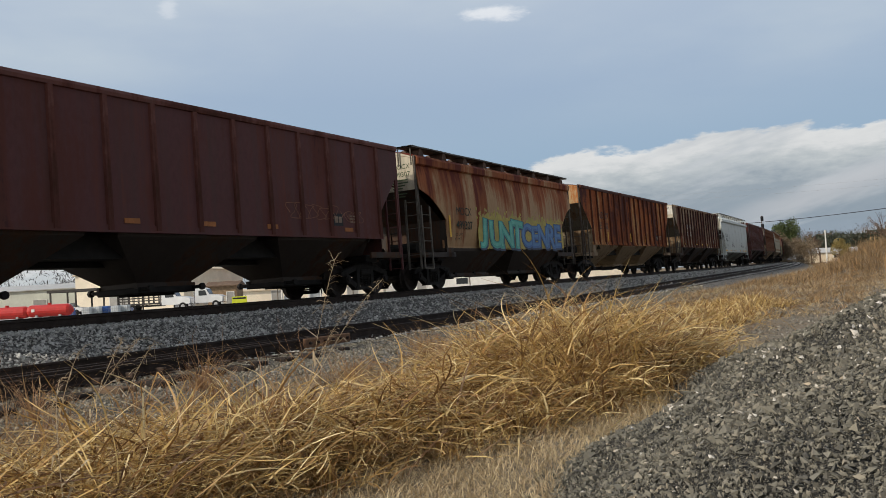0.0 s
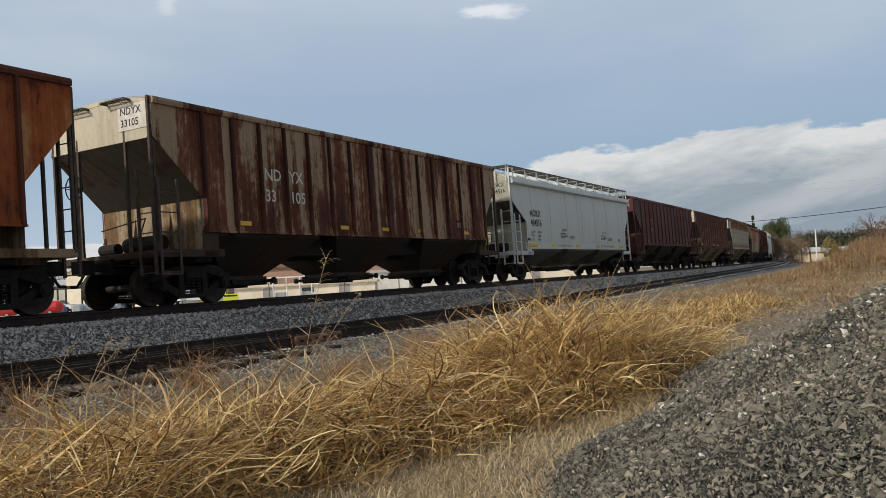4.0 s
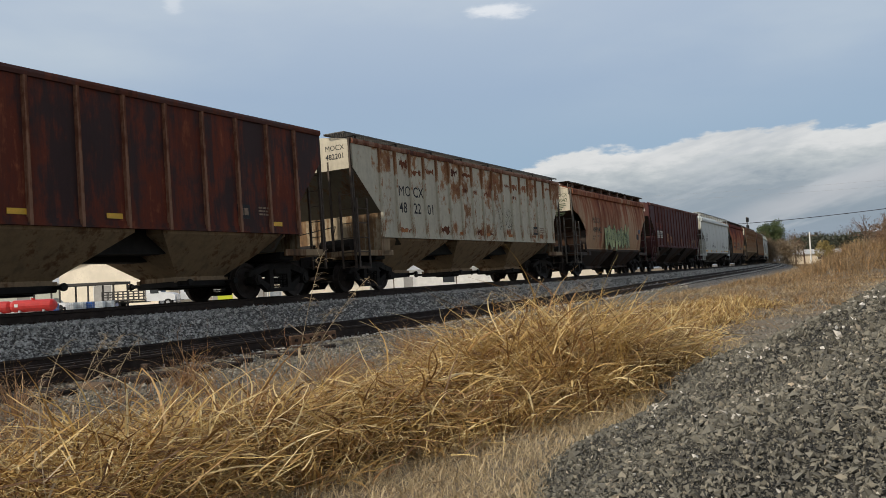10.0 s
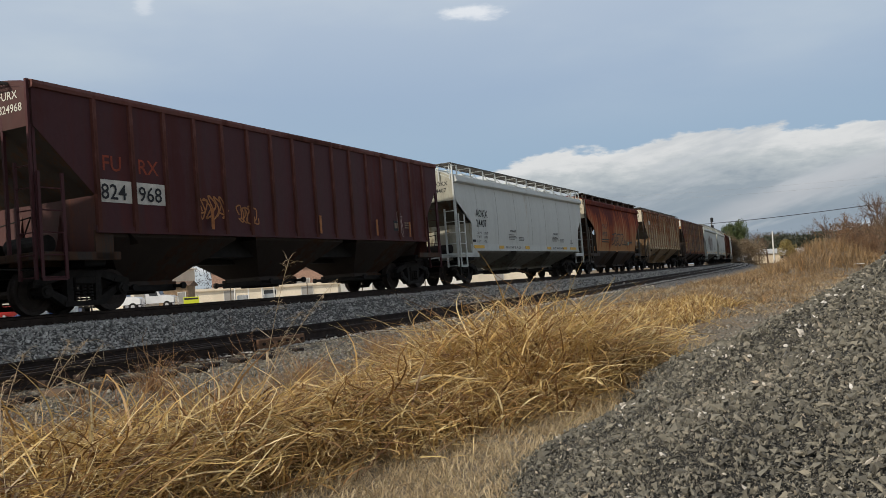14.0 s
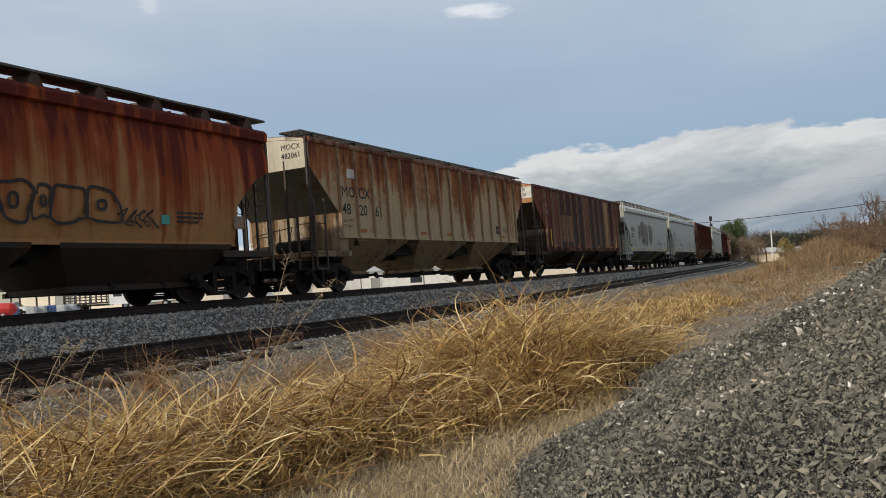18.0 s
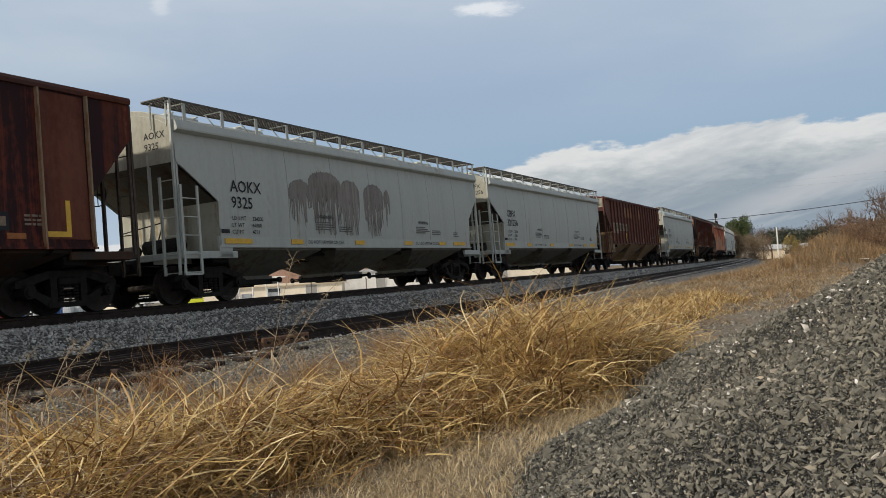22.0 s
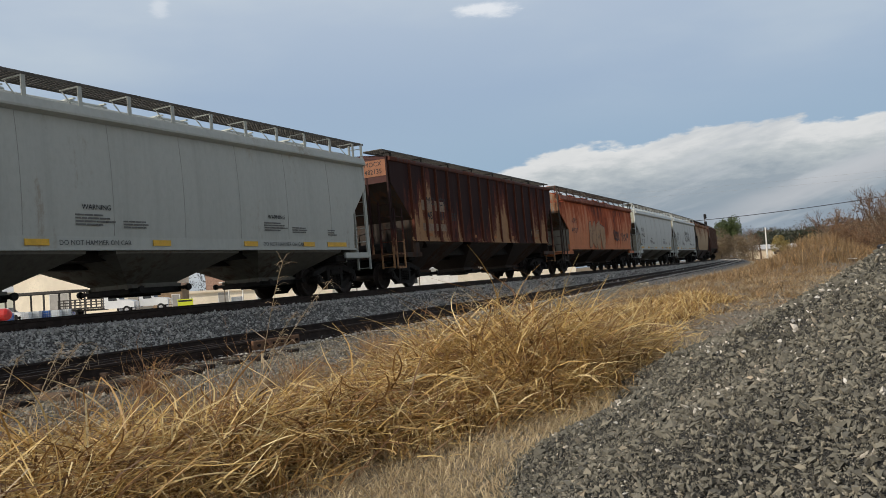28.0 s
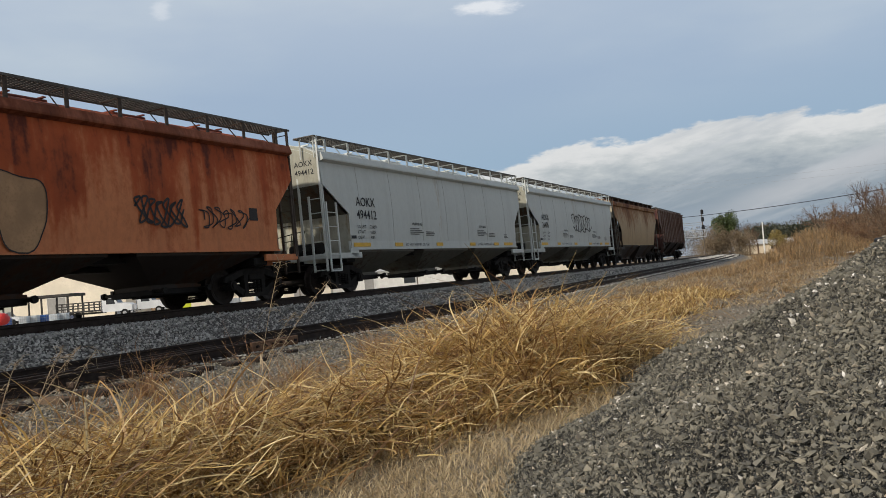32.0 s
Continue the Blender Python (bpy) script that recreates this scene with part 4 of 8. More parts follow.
def text_mesh(words, height, spread=1.0, skew=0.0):
    """Lettering with the built-in font, upright in the plane of the car side."""
    key = ("lettering", words, round(height, 3), spread)
    if key not in CACHE:
        cu = bpy.data.curves.new("lettering", "FONT")
        cu.body, cu.size, cu.space_character = words, height / 0.70, spread
        cu.offset = 0.0 if "M" in words else 0.013 * height
        cu.resolution_u = 2
        ob = new("lettering", cu)
        dg = bpy.context.evaluated_depsgraph_get()
        me = bpy.data.meshes.new_from_object(ob.evaluated_get(dg))
        bpy.data.objects.remove(ob)
        me.transform(Matrix.Rotation(radians(90), 4, "X"))
        CACHE[key] = me
    return CACHE[key]


def letter(car, f, words, x, z, height, mat, spread=1.0, name="lettering"):
    y = min(side_y(f, z), side_y(f, z + height)) - (0.014 if f["bulge"] else 0.012 if f["ye"] > 0.1 else 0.006)
    o = part(name, text_mesh(words, height, spread), mat, car)
    o.matrix_basis = Matrix.Translation((x, y, z))
    return o


def bars(car, f, x, z, width, rows, height, mat, seed=1):
    """Small print that cannot be read."""
    r = random.Random(seed)
    bm = bmesh.new()
    for k in range(rows):
        w = width * r.uniform(0.6, 1.0)
        a = 0.0
        while a < w:
            b = min(w, a + r.uniform(0.12, 0.3) * max(0.3, width))
            slab(bm, [(x + a, z - k * height * 1.9), (x + b, z - k * height * 1.9), (x + b, z - k * height * 1.9 + height), (x + a, z - k * height * 1.9 + height)], side_y(f, z) - 0.012, side_y(f, z) - 0.004)
            a = b + height * 0.7
    return part("small_print", bm, mat, car)


def decal(car, f, x0, x1, z0, z1, mat, name="reflector", lift=0.016):
    bm = bmesh.new()
    y = min(side_y(f, z0), side_y(f, z1)) - lift
    box(bm, x0, x1, y, y + 0.012, z0, z1)
    return part(name, bm, mat, car)


def bold_text(words, height, fat):
    """One heavy letter, with straight-sided strokes thickened by fat."""
    key = ("spray_letter", words, round(height, 3), round(fat, 4))
    if key not in CACHE:
        cu = bpy.data.curves.new("spray_letter", "FONT")
        cu.body, cu.size, cu.align_x, cu.offset, cu.resolution_u = words, height / 0.70, "CENTER", fat, 3
        ob = new("spray_letter", cu)
        me = bpy.data.meshes.new_from_object(ob.evaluated_get(bpy.context.evaluated_depsgraph_get()))
        bpy.data.objects.remove(ob)
        me.transform(Matrix.Rotation(radians(90), 4, "X"))
        CACHE[key] = me
    return CACHE[key]


def rust_stain(car, f, x0, x1, z0, z1, mat, seed, drips=0):
    """A ragged patch where the paint has flaked off, with a few runs below it."""
    r = random.Random(seed)
    n = 9
    pts = [(x0 + (x1 - x0) * i / n + r.uniform(-0.02, 0.02), z1 + r.uniform(-0.09, 0.03)) for i in range(n + 1)]
    pts += [(x1 + r.uniform(-0.05, 0.0), z1 - (z1 - z0) * i / 4) for i in range(1, 4)]
    pts += [(x1 - (x1 - x0) * i / n + r.uniform(-0.02, 0.02), z0 + r.uniform(-0.04, 0.12) - (r.uniform(0.1, 0.5) if r.random() < drips / n else 0)) for i in range(n + 1)]
    pts += [(x0 + r.uniform(0.0, 0.05), z0 + (z1 - z0) * i / 4) for i in range(1, 4)]
    bm = bmesh.new()
    slab(bm, pts, -HALF - 0.004, -HALF - 0.001)
    part("rust_patch", bm, mat, car)


def panels(f):
    """The clear strips of side sheet between the ribs."""
    a, b = f["L"] / 2 - f["e"] - 0.05, f["L"] / 2 - f["e2"] - 0.05
    w = (a + b) / (f["ribs"] - 1)
    return [(-a + w * i + 0.07, -a + w * (i + 1) - 0.07) for i in range(f["ribs"] - 1)]


def spray_word(car, f, words, x0, x1, z0, z1, fill, line, seed, back=None, light=None):
    """A spray-painted word: fat leaning letters with a dark outline and a lighter upper part, over a ragged cloud of paint."""
    r = random.Random(seed)
    w = (x1 - x0) / len(words)
    h = z1 - z0
    y = min(side_y(f, z0), side_y(f, z1), side_y(f, (z0 + z1) / 2))
    if back:
        bm = bmesh.new()
        pts = []
        for i in range(41):
            pts.append((x0 - 0.05 + (x1 - x0 + 0.35) * i / 40, z1 + 0.12 + r.uniform(-0.10, 0.16) - 0.55 * h * max(0.0, abs(i - 20) / 20 - 0.72) ** 2 / 0.078))
        for i in range(40, -1, -1):
            pts.append((x0 - 0.05 + (x1 - x0 + 0.35) * i / 40, z0 + r.uniform(-0.06, 0.02)))
        slab(bm, pts, y - 0.010, y - 0.007)
        for k in range(46):
            cx, cz, rr_ = r.uniform(x0 - 0.15, x1 + 0.4), z1 + abs(r.gauss(0.12, 0.14)), r.uniform(0.02, 0.07)
            slab(bm, [(cx + rr_ * math.cos(a), cz + rr_ * math.sin(a)) for a in (math.pi * q / 4 for q in range(8))], y - 0.0105, y - 0.0075)
        part("spray_cloud", bm, back, car)
    for i, c in enumerate(words):
        lean, big = r.uniform(-0.10, 0.22), r.uniform(0.92, 1.08)
        foot = 0.0
        if c == "J":
            foot, big = 0.20 * h, 0.82
        stretch = 1.32 * w / (h * 0.9)
        for fat, mat, nm, lift, dx, dz in ((0.11, line, "spray_outline", 0.013, 0.03, -0.03), (0.065, fill, "spray_letter", 0.018, 0.0, 0.0), (0.0, light, "spray_highlight", 0.022, -0.015, 0.02)):
            if mat is None:
                continue
            o = part(nm, bold_text(c, h * 0.86, fat * h), mat, car)
            m = Matrix.Identity(4)
            m[0][0], m[0][2], m[2][2] = stretch, lean, big
            o.matrix_basis = Matrix.Translation((x0 + w * (i + 0.5) + dx, y - lift - 0.0012 * i, z0 + 0.05 * h + foot + dz)) @ m


def scrawl(car, f, x0, x1, z0, z1, mat, seed, loops=7, thick=0.018):
    """A thin sprayed scribble."""
    r = random.Random(seed)
    bm = bmesh.new()
    y = min(side_y(f, z0), side_y(f, z1)) - 0.012
    pts = []
    for i in range(loops * 6 + 1):
        u = i / (loops * 6)
        pts.append(Vector((x0 + (x1 - x0) * u + 0.6 * (x1 - x0) / loops * math.sin(i * 2.1 + seed), y, (z0 + z1) / 2 + (z1 - z0) / 2 * math.sin(i * 1.05 + r.uniform(-0.6, 0.6)))))
    fine = []
    for i in range(len(pts) - 1):
        p0, p1, p2, p3 = pts[max(i - 1, 0)], pts[i], pts[i + 1], pts[min(i + 2, len(pts) - 1)]
        for k in range(5):
            u = k / 5
            fine.append(0.5 * (2 * p1 + (p2 - p0) * u + (2 * p0 - 5 * p1 + 4 * p2 - p3) * u * u + (3 * p1 - p0 - 3 * p2 + p3) * u ** 3))
    pts = fine
    last = None
    for i, p in enumerate(pts):
        d = pts[min(i + 1, len(pts) - 1)] - pts[max(i - 1, 0)]
        m = Vector((-d.z, 0, d.x)).normalized() * thick
        now = (bm.verts.new(p - m), bm.verts.new(p + m))
        if last:
            bm.faces.new((last[0], now[0], now[1], last[1]))
        last = now
    part("spray_scribble", bm, mat, car)


def bubble_tag(car, f, x0, x1, z0, z1, count, mat, seed, thick=0.032, fill=None, wild=1.0):
    """Fat rounded outlines that recall letters, with a small hole in some."""
    r = random.Random(seed)
    w = (x1 - x0) / count
    y = min(side_y(f, z0), side_y(f, z1), side_y(f, (z0 + z1) / 2)) - 0.014

    def ring(cx, cz, rx, rz, p, lift, dents):
        bm = bmesh.new()
        last = first = None
        n = 36
        for i in range(n + 1):
            a = 2 * math.pi * i / n
            k = 1 + sum(d * math.cos(m * a + q) for m, d, q in dents)
            c, s_ = math.cos(a), math.sin(a)
            px = cx + rx * k * math.copysign(abs(c) ** p, c) + 0.12 * (s_ * rz)
            pz = cz + rz * k * math.copysign(abs(s_) ** p, s_)
            out = Vector((px - cx, 0, pz - cz)).normalized() * thick
            now = (bm.verts.new((px - out.x, y - lift, pz - out.z)), bm.verts.new((px + out.x, y - lift, pz + out.z)))
            if last:
                bm.faces.new((last[0], now[0], now[1], last[1]))
            last = now
        part("spray_outline", bm, mat, car)
        if fill and rx > 0.2:
            bm = bmesh.new()
            pts = []
            for i in range(n):
                a = 2 * math.pi * i / n
                k = 1 + sum(d * math.cos(m * a + q) for m, d, q in dents)
                c, s_ = math.cos(a), math.sin(a)
                pts.append((cx + rx * k * math.copysign(abs(c) ** p, c) + 0.12 * (s_ * rz), cz + rz * k * math.copysign(abs(s_) ** p, s_)))
            slab(bm, pts, y + 0.004, y + 0.008)
            part("spray_fill", bm, fill, car)

    shares = [r.choice((0.6, 0.9, 1.1, 1.3)) for i in range(count)]
    at = x0
    for i in range(count):
        w = (x1 - x0) * shares[i] / sum(shares)
        cx = at + w / 2
        at += w
        h = (z1 - z0) / 2 * r.uniform(0.85, 1.1)
        ring(cx, (z0 + z1) / 2 + r.uniform(-0.04, 0.04), w * (0.50 if wild == 1.0 else 0.58), h, r.uniform(0.5, 0.85), 0.0015 * i, [(2, wild * r.uniform(0.0, 0.14), r.uniform(0, 6)), (3, wild * r.uniform(0.06, 0.17), r.uniform(0, 6)), (5, wild * r.uniform(0.02, 0.07), r.uniform(0, 6))])
        if i == 3:
            continue
        ring(cx + r.uniform(-0.1, 0.1) * w, (z0 + z1) / 2 + r.uniform(-0.1, 0.12) * h, w * 0.14, h * r.uniform(0.15, 0.4), 0.8, 0.0015 * i, [(2, 0.1, r.uniform(0, 6))])


def hopper_car(form, P, Q, paint, under, label, ribs=13, boards=None, dark_end=None, tank=True, rib_paint=None, rib_wide=0.052, walk=None, chord=None, gloom=False, bulk=None):
    """One covered hopper, its origin over the rail heads at mid-length; P and Q are its ends along the line at the start."""
    f = dict(FORMS[form])
    if walk:
        f["walk"] = walk
    L = {"ribbed": 15.9, "deep": 16.1, "smooth": 15.5, "round": 12.8}[form]
    if abs(Q - P - L) > 0.7:
        L = round(Q - P, 1)
    car = thing("hopper_car", label, "freight car", "hopper cars of the train")
    two = (Matrix.Identity(4), MIRROR_X)
    rails = M_LADDER if form == "round" else BROWN_RAIL if dark_end in (PALE_END, TAN_END, GREY_END) else paint

    def both(name, me, mat, label=""):
        out = []
        for m in two:
            o = part(name, me, mat, car, label)
            o.matrix_basis = m
            out.append(o)
        return out

    f["L"], f["ribs"] = L, ribs
    if form == "smooth" and not dark_end:
        dark_end = SM_END
    front = dict(f, e=f["e2"])

    def ends(name, maker, mat, label=""):
        for k, (g, m) in enumerate(((f, two[0]), (front, two[1]))):
            o = part(name, cached((name, form, L, k), maker(g, L)), mat, car, label)
            o.matrix_basis = m

    for sy in (1, -1):
        part("side_sheet", cached(("side_sheet", form, L, sy), mk_side(f, L, sy), form in ("round", "smooth")), paint, car)
        part("side_sill", cached(("side_sill", form, L, sy), mk_sill(f, L, sy)), paint, car)
    part("roof", cached(("roof", form, L), mk_roof(f, L), True), paint, car)
    both("end_sheet", cached(("end_sheet", form, L), mk_end(f, L)), dark_end or paint)
    # cars whose slope sheets take the near-black colour for deep shade
    shaded = dark_end is MAROON_END or form == "round" or gloom
    ends("slope_sheet", mk_slope, UNDER_DARK if shaded else SLOPE, "slope sheet with its shade put into a dark colour")
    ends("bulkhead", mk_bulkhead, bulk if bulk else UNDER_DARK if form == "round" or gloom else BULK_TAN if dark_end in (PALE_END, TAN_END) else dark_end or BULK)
    both("top_chord", cached(("top_chord", form, L), mk_chord(f, L)), chord or rib_paint or paint)
    if form in ("ribbed", "deep"):
        me = cached(("rib", form, rib_wide), mk_rib(f, rib_wide, 0.075 if rib_wide < 0.06 else 0.05))
        a, b = L / 2 - f["e"] - 0.05, L / 2 - f["e2"] - 0.05
        for m in two:
            for i in range(ribs):
                o = part("rib", me, rib_paint or paint, car)
                x = -a + (a + b) * i / (ribs - 1)
                o.matrix_basis = Matrix.Translation((x, -HALF, 0)) if m is two[0] else Matrix.Translation((x, HALF, 0)) @ MIRROR_X
    nb = f["bays"]
    span = L - 2 * 1.15
    for i in range(nb):
        x = -span / 2 + span * (i + 0.5) / nb
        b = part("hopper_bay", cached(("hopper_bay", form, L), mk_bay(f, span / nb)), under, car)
        b.matrix_basis = Matrix.Translation((x, 0, 0))
        part("outlet_gate", cached("outlet_gate", mk_gate), M_BLACK, b)
        if i:
            o = part("centre_hood", cached(("centre_hood", form), mk_hood(f)), M_BLACK, car)
            o.matrix_basis = Matrix.Translation((x - span / nb / 2, 0, 0))
    part("centre_sill", cached(("centre_sill", L), mk_frame(L, f)), M_BLACK, car)
    ends("end_platform", mk_platform, under if form != "smooth" else paint)
    both("end_ladder", cached(("end_ladder", form, L), mk_end_ladder(f, L, -1.5, -1.08, f["walk"] if form == "smooth" else f["zt"] + 0.05)), rails)
    part("end_ladder", cached(("far_end_ladder", form, L), mk_end_ladder(f, L, -1.5, -1.08, f["walk"] if form == "smooth" else f["zt"] - 0.1, 1)), rails, car)
    both("side_ladder", cached(("side_ladder", form, L), mk_side_ladder(f, L, 2.55)), rails)
    for y in (-1.5, -0.72, 0.72, 1.5):
        both("end_post", cached(("end_post", form, L, y), mk_post(f, L, y, f["z1"] + 0.25)), rails)
    both("coupler", cached(("coupler", L), mk_coupler(L)), M_TRUCK)
    part("brake_wheel", cached(("brake_wheel", L), mk_brake(L)), M_BLACK, car)
    part("air_tank", cached(("air_tank", L, f["e"]), mk_tank(L, f["e"])), M_TRUCK if dark_end else BULK, car)
    # the walkway on the roof
    if form == "round":
        for i in range(3):
            y0 = -1.48 + 0.19 * i
            both("walkway_board", cached(("walkway_board", L, i), mk_walk_board(L, f["walk"], y0, y0 + 0.175)), M_WALK)
        n = 9
        for m in two:
            for i in range(n):
                o = part("walkway_saddle", cached(("walkway_saddle", form), mk_saddle(f)), M_SADDLE, car)
                o.matrix_basis = m @ Matrix.Translation((-L / 2 + 0.5 + (L - 1) * i / (n - 1), 0, 0))
    else:
        yo = -1.50 if form == "smooth" else -1.44 if f["walk"] > 4.31 else -1.2 if f["walk"] > 4.25 else -0.95
        both("walkway_grating", cached(("walkway_grating", form, L, f["walk"]), mk_walk_grating(L, f["walk"], yo, yo + 0.66)), boards or M_WALK)
        n = 13 if form == "smooth" else 8
        for m in two:
            for i in range(n):
                o = part("walkway_post", cached(("walkway_post", form, f["walk"]), mk_walk_post(f, yo)), (rails if dark_end is GREY_END else paint) if form == "smooth" else (boards or M_TRUCK), car)
                o.matrix_basis = m @ Matrix.Translation((-L / 2 + 0.4 + (L - 0.8) * i / (n - 1), 0, 0))
    if form in ("smooth", "round"):
        both("handrail", cached(("handrail", form, L, f["walk"]), mk_handrail(f, L)), paint if form == "smooth" else M_LADDER)
    for i in range(6):
        o = part("roof_hatch", cached(("roof_hatch", form), mk_hatch(f)), paint, car)
        o.matrix_basis = Matrix.Translation((-L / 2 + 1.6 + (L - 3.2) * i / 5, 0, 0))
    # trucks
    for sx_ in (-1, 1):
        tr = part("truck", cached("truck", mk_bolster), M_TRUCK, car)
        tr.matrix_basis = Matrix.Translation((sx_ * (L / 2 - 1.30), 0, 0))
        for m in two:
            o = part("side_frame", cached("side_frame", mk_sideframe), M_TRUCK, tr)
            o.matrix_basis = m
        for dx in (-0.889, 0.889):
            w = part("wheelset", cached("wheelset", mk_wheelset), M_WHEEL, tr)
            w.matrix_basis = Matrix.Translation((dx, 0, 0.42))
            WHEELS.append((w, dx, (P + Q) / 2))
    CARS.append((car, (P + Q) / 2))
    return car, f, L


CARS = []
CP = car_paint
# body paint made darker: the shade under the overhanging end is in the colour
SLOPE = CP("shaded_slope", (0.085, 0.078, 0.06), (0.10, 0.06, 0.035), (0.035, 0.025, 0.02), 0.35, 0.5, seed=6)
BULK_TAN = CP("stained_tan_bulkhead", (0.31, 0.25, 0.165), (0.20, 0.12, 0.06), (0.05, 0.035, 0.028), 0.42, 0.5, seed=31)
BROWN_RAIL = plain("brown_ladder_steel", (0.085, 0.065, 0.052), 0.75, 0.1, 0.4, 6.0)
# bulkhead paint dimmed to stand for the shadow behind the end platform
BULK = CP("shaded_bulkhead", (0.25, 0.235, 0.185), (0.17, 0.11, 0.06), (0.06, 0.04, 0.03), 0.4, 0.45, seed=5)
# rusty paint taken near black, so the colour holds the shade under the body
UNDER_DARK = CP("shade_dark_hopper", (0.036, 0.027, 0.022), (0.075, 0.038, 0.022), (0.025, 0.017, 0.013), 0.4, 0.4)
UNDER_TAN = CP("tan_hopper", (0.29, 0.205, 0.12), (0.17, 0.095, 0.05), (0.05, 0.03, 0.02), 0.45, 0.5, seed=2)
# grey of the bays, lowered to include the shade below the sill
UNDER_GREY = CP("shaded_grey_hopper", (0.15, 0.147, 0.125), (0.14, 0.115, 0.085), (0.05, 0.04, 0.03), 0.3, 0.55, seed=3)
RUSTY, DEEP = (0.26, 0.085, 0.032), (0.060, 0.022, 0.014)
RIB_RUST = CP("rusty_rib", (0.27, 0.14, 0.085), (0.18, 0.065, 0.035), DEEP, 0.5, 0.3, seed=21)
GREY_END = CP("weathered_grey_end", (0.25, 0.245, 0.215), (0.30, 0.15, 0.08), DEEP, 0.3, 0.3, seed=26)
RIB_DARK = CP("dark_rust_rib", (0.085, 0.032, 0.025), (0.15, 0.048, 0.028), DEEP, 0.45, 0.3, seed=24)
RIB_MAROON = CP("maroon_rib", (0.16, 0.062, 0.052), (0.13, 0.045, 0.035), DEEP, 0.4, 0.3, seed=22)
RIB_CREAM = CP("cream_rib", (0.36, 0.25, 0.16), (0.34, 0.16, 0.07), DEEP, 0.4, 0.3, seed=23)
PALE_END = CP("pale_end", (0.55, 0.50, 0.39), (0.38, 0.22, 0.11), DEEP, 0.22, 0.3, seed=9)
TAN_END = CP("tan_end", (0.42, 0.29, 0.15), (0.42, 0.16, 0.05), DEEP, 0.6, 0.3, seed=8)
MAROON_END = CP("maroon_end", (0.075, 0.028, 0.025), (0.12, 0.045, 0.03), DEEP, 0.35, 0.4, seed=7)
SM_GREY = CP("light_grey_paint", (0.47, 0.495, 0.46), (0.50, 0.47, 0.40), (0.22, 0.17, 0.12), 0.05, 0.14, streak=0.5, mottle=0.08, seed=1, rough=0.5)
SM_END = CP("dirty_cream_end", (0.38, 0.375, 0.31), (0.30, 0.25, 0.16), (0.14, 0.09, 0.05), 0.35, 0.3, seed=19)
# slightly darker paint draws the seam's faint shadow line
SM_SEAM = plain("darkened_weld_seam", (0.46, 0.465, 0.43), 0.7, 0.0, 0.3, 3.0)
SM_PALE = CP("pale_grey_paint", (0.58, 0.61, 0.585), (0.55, 0.525, 0.45), (0.22, 0.17, 0.12), 0.04, 0.12, streak=0.5, mottle=0.07, seed=4, rough=0.5)


def smooth_marks(car, f, L, mark, number, big=0.27, x=None):
    x = -L / 2 + f["e"] + 0.42 if x is None else x
    letter(car, f, mark, x, 2.50, big, M_INKS, 1.0)
    letter(car, f, number, x, 2.12, big, M_INKS, 1.0)
    for k, (a, b) in enumerate((("LD LMT", "224200"), ("LT WT", "61800"), ("CU FT", "4751"))):
        letter(car, f, a, x, 1.84 - 0.16 * k, 0.095, M_INKS, 1.1)
        letter(car, f, b, x + 0.72, 1.84 - 0.16 * k, 0.095, M_INKS, 1.0)
    decal(car, f, -L / 2 + f["e"] + 0.06, -L / 2 + f["e"] + 0.32, 1.53, 1.62, M_INKS, "data_plate")
    for x0 in (-2.65, 2.95):
        letter(car, f, "WARNING", x0, 1.98, 0.10, M_INKS)
        bars(car, f, x0 - 0.15, 1.86, 0.95, 4, 0.032, M_FADEINK, 3)
        bars(car, f, x0 + 1.0, 1.76, 0.85, 3, 0.030, M_FADEINK, 4)
    bars(car, f, L / 2 - f["e"] - 0.95, 1.72, 0.5, 3, 0.032, M_FADEINK, 8)
    for i, x0 in enumerate((-L / 2 + f["e"] + 0.15, -3.9, -0.9, 2.0, 4.4, L / 2 - f["e"] - 1.0)):
        decal(car, f, x0, x0 + (0.95 if i in (0, 5) else 0.5), f["zs"] + 0.07, f["zs"] + 0.19, M_YELLOW, "reflector", 0.030)
    # weld seams between the side sheets
    for k in range(1, 8):
        x0 = -L / 2 + L * k / 8 + 0.08 * math.sin(5.0 * k)
        bm = bmesh.new()
        sheet(bm, [[(x0 + dx, side_y(f, z) - lift, z) for dx, lift in ((0.0, 0.001), (0.004, 0.006), (0.010, 0.006), (0.014, 0.001))] for z in (f["zs"] + 0.26 + (f["zt"] - f["zs"] - 0.30) * i / 10 for i in range(11))])
        part("weld_seam", bm, SM_SEAM, car)
    end_marks(car, f, L, mark, number, M_INKS, 3.62)
    for x0 in (-3.2, 2.7):
        o = letter(car, f, "DO NOT HAMMER ON CAR", x0, f["zs"] + 0.08, 0.095, M_INKS)
        o.location.y -= 0.028


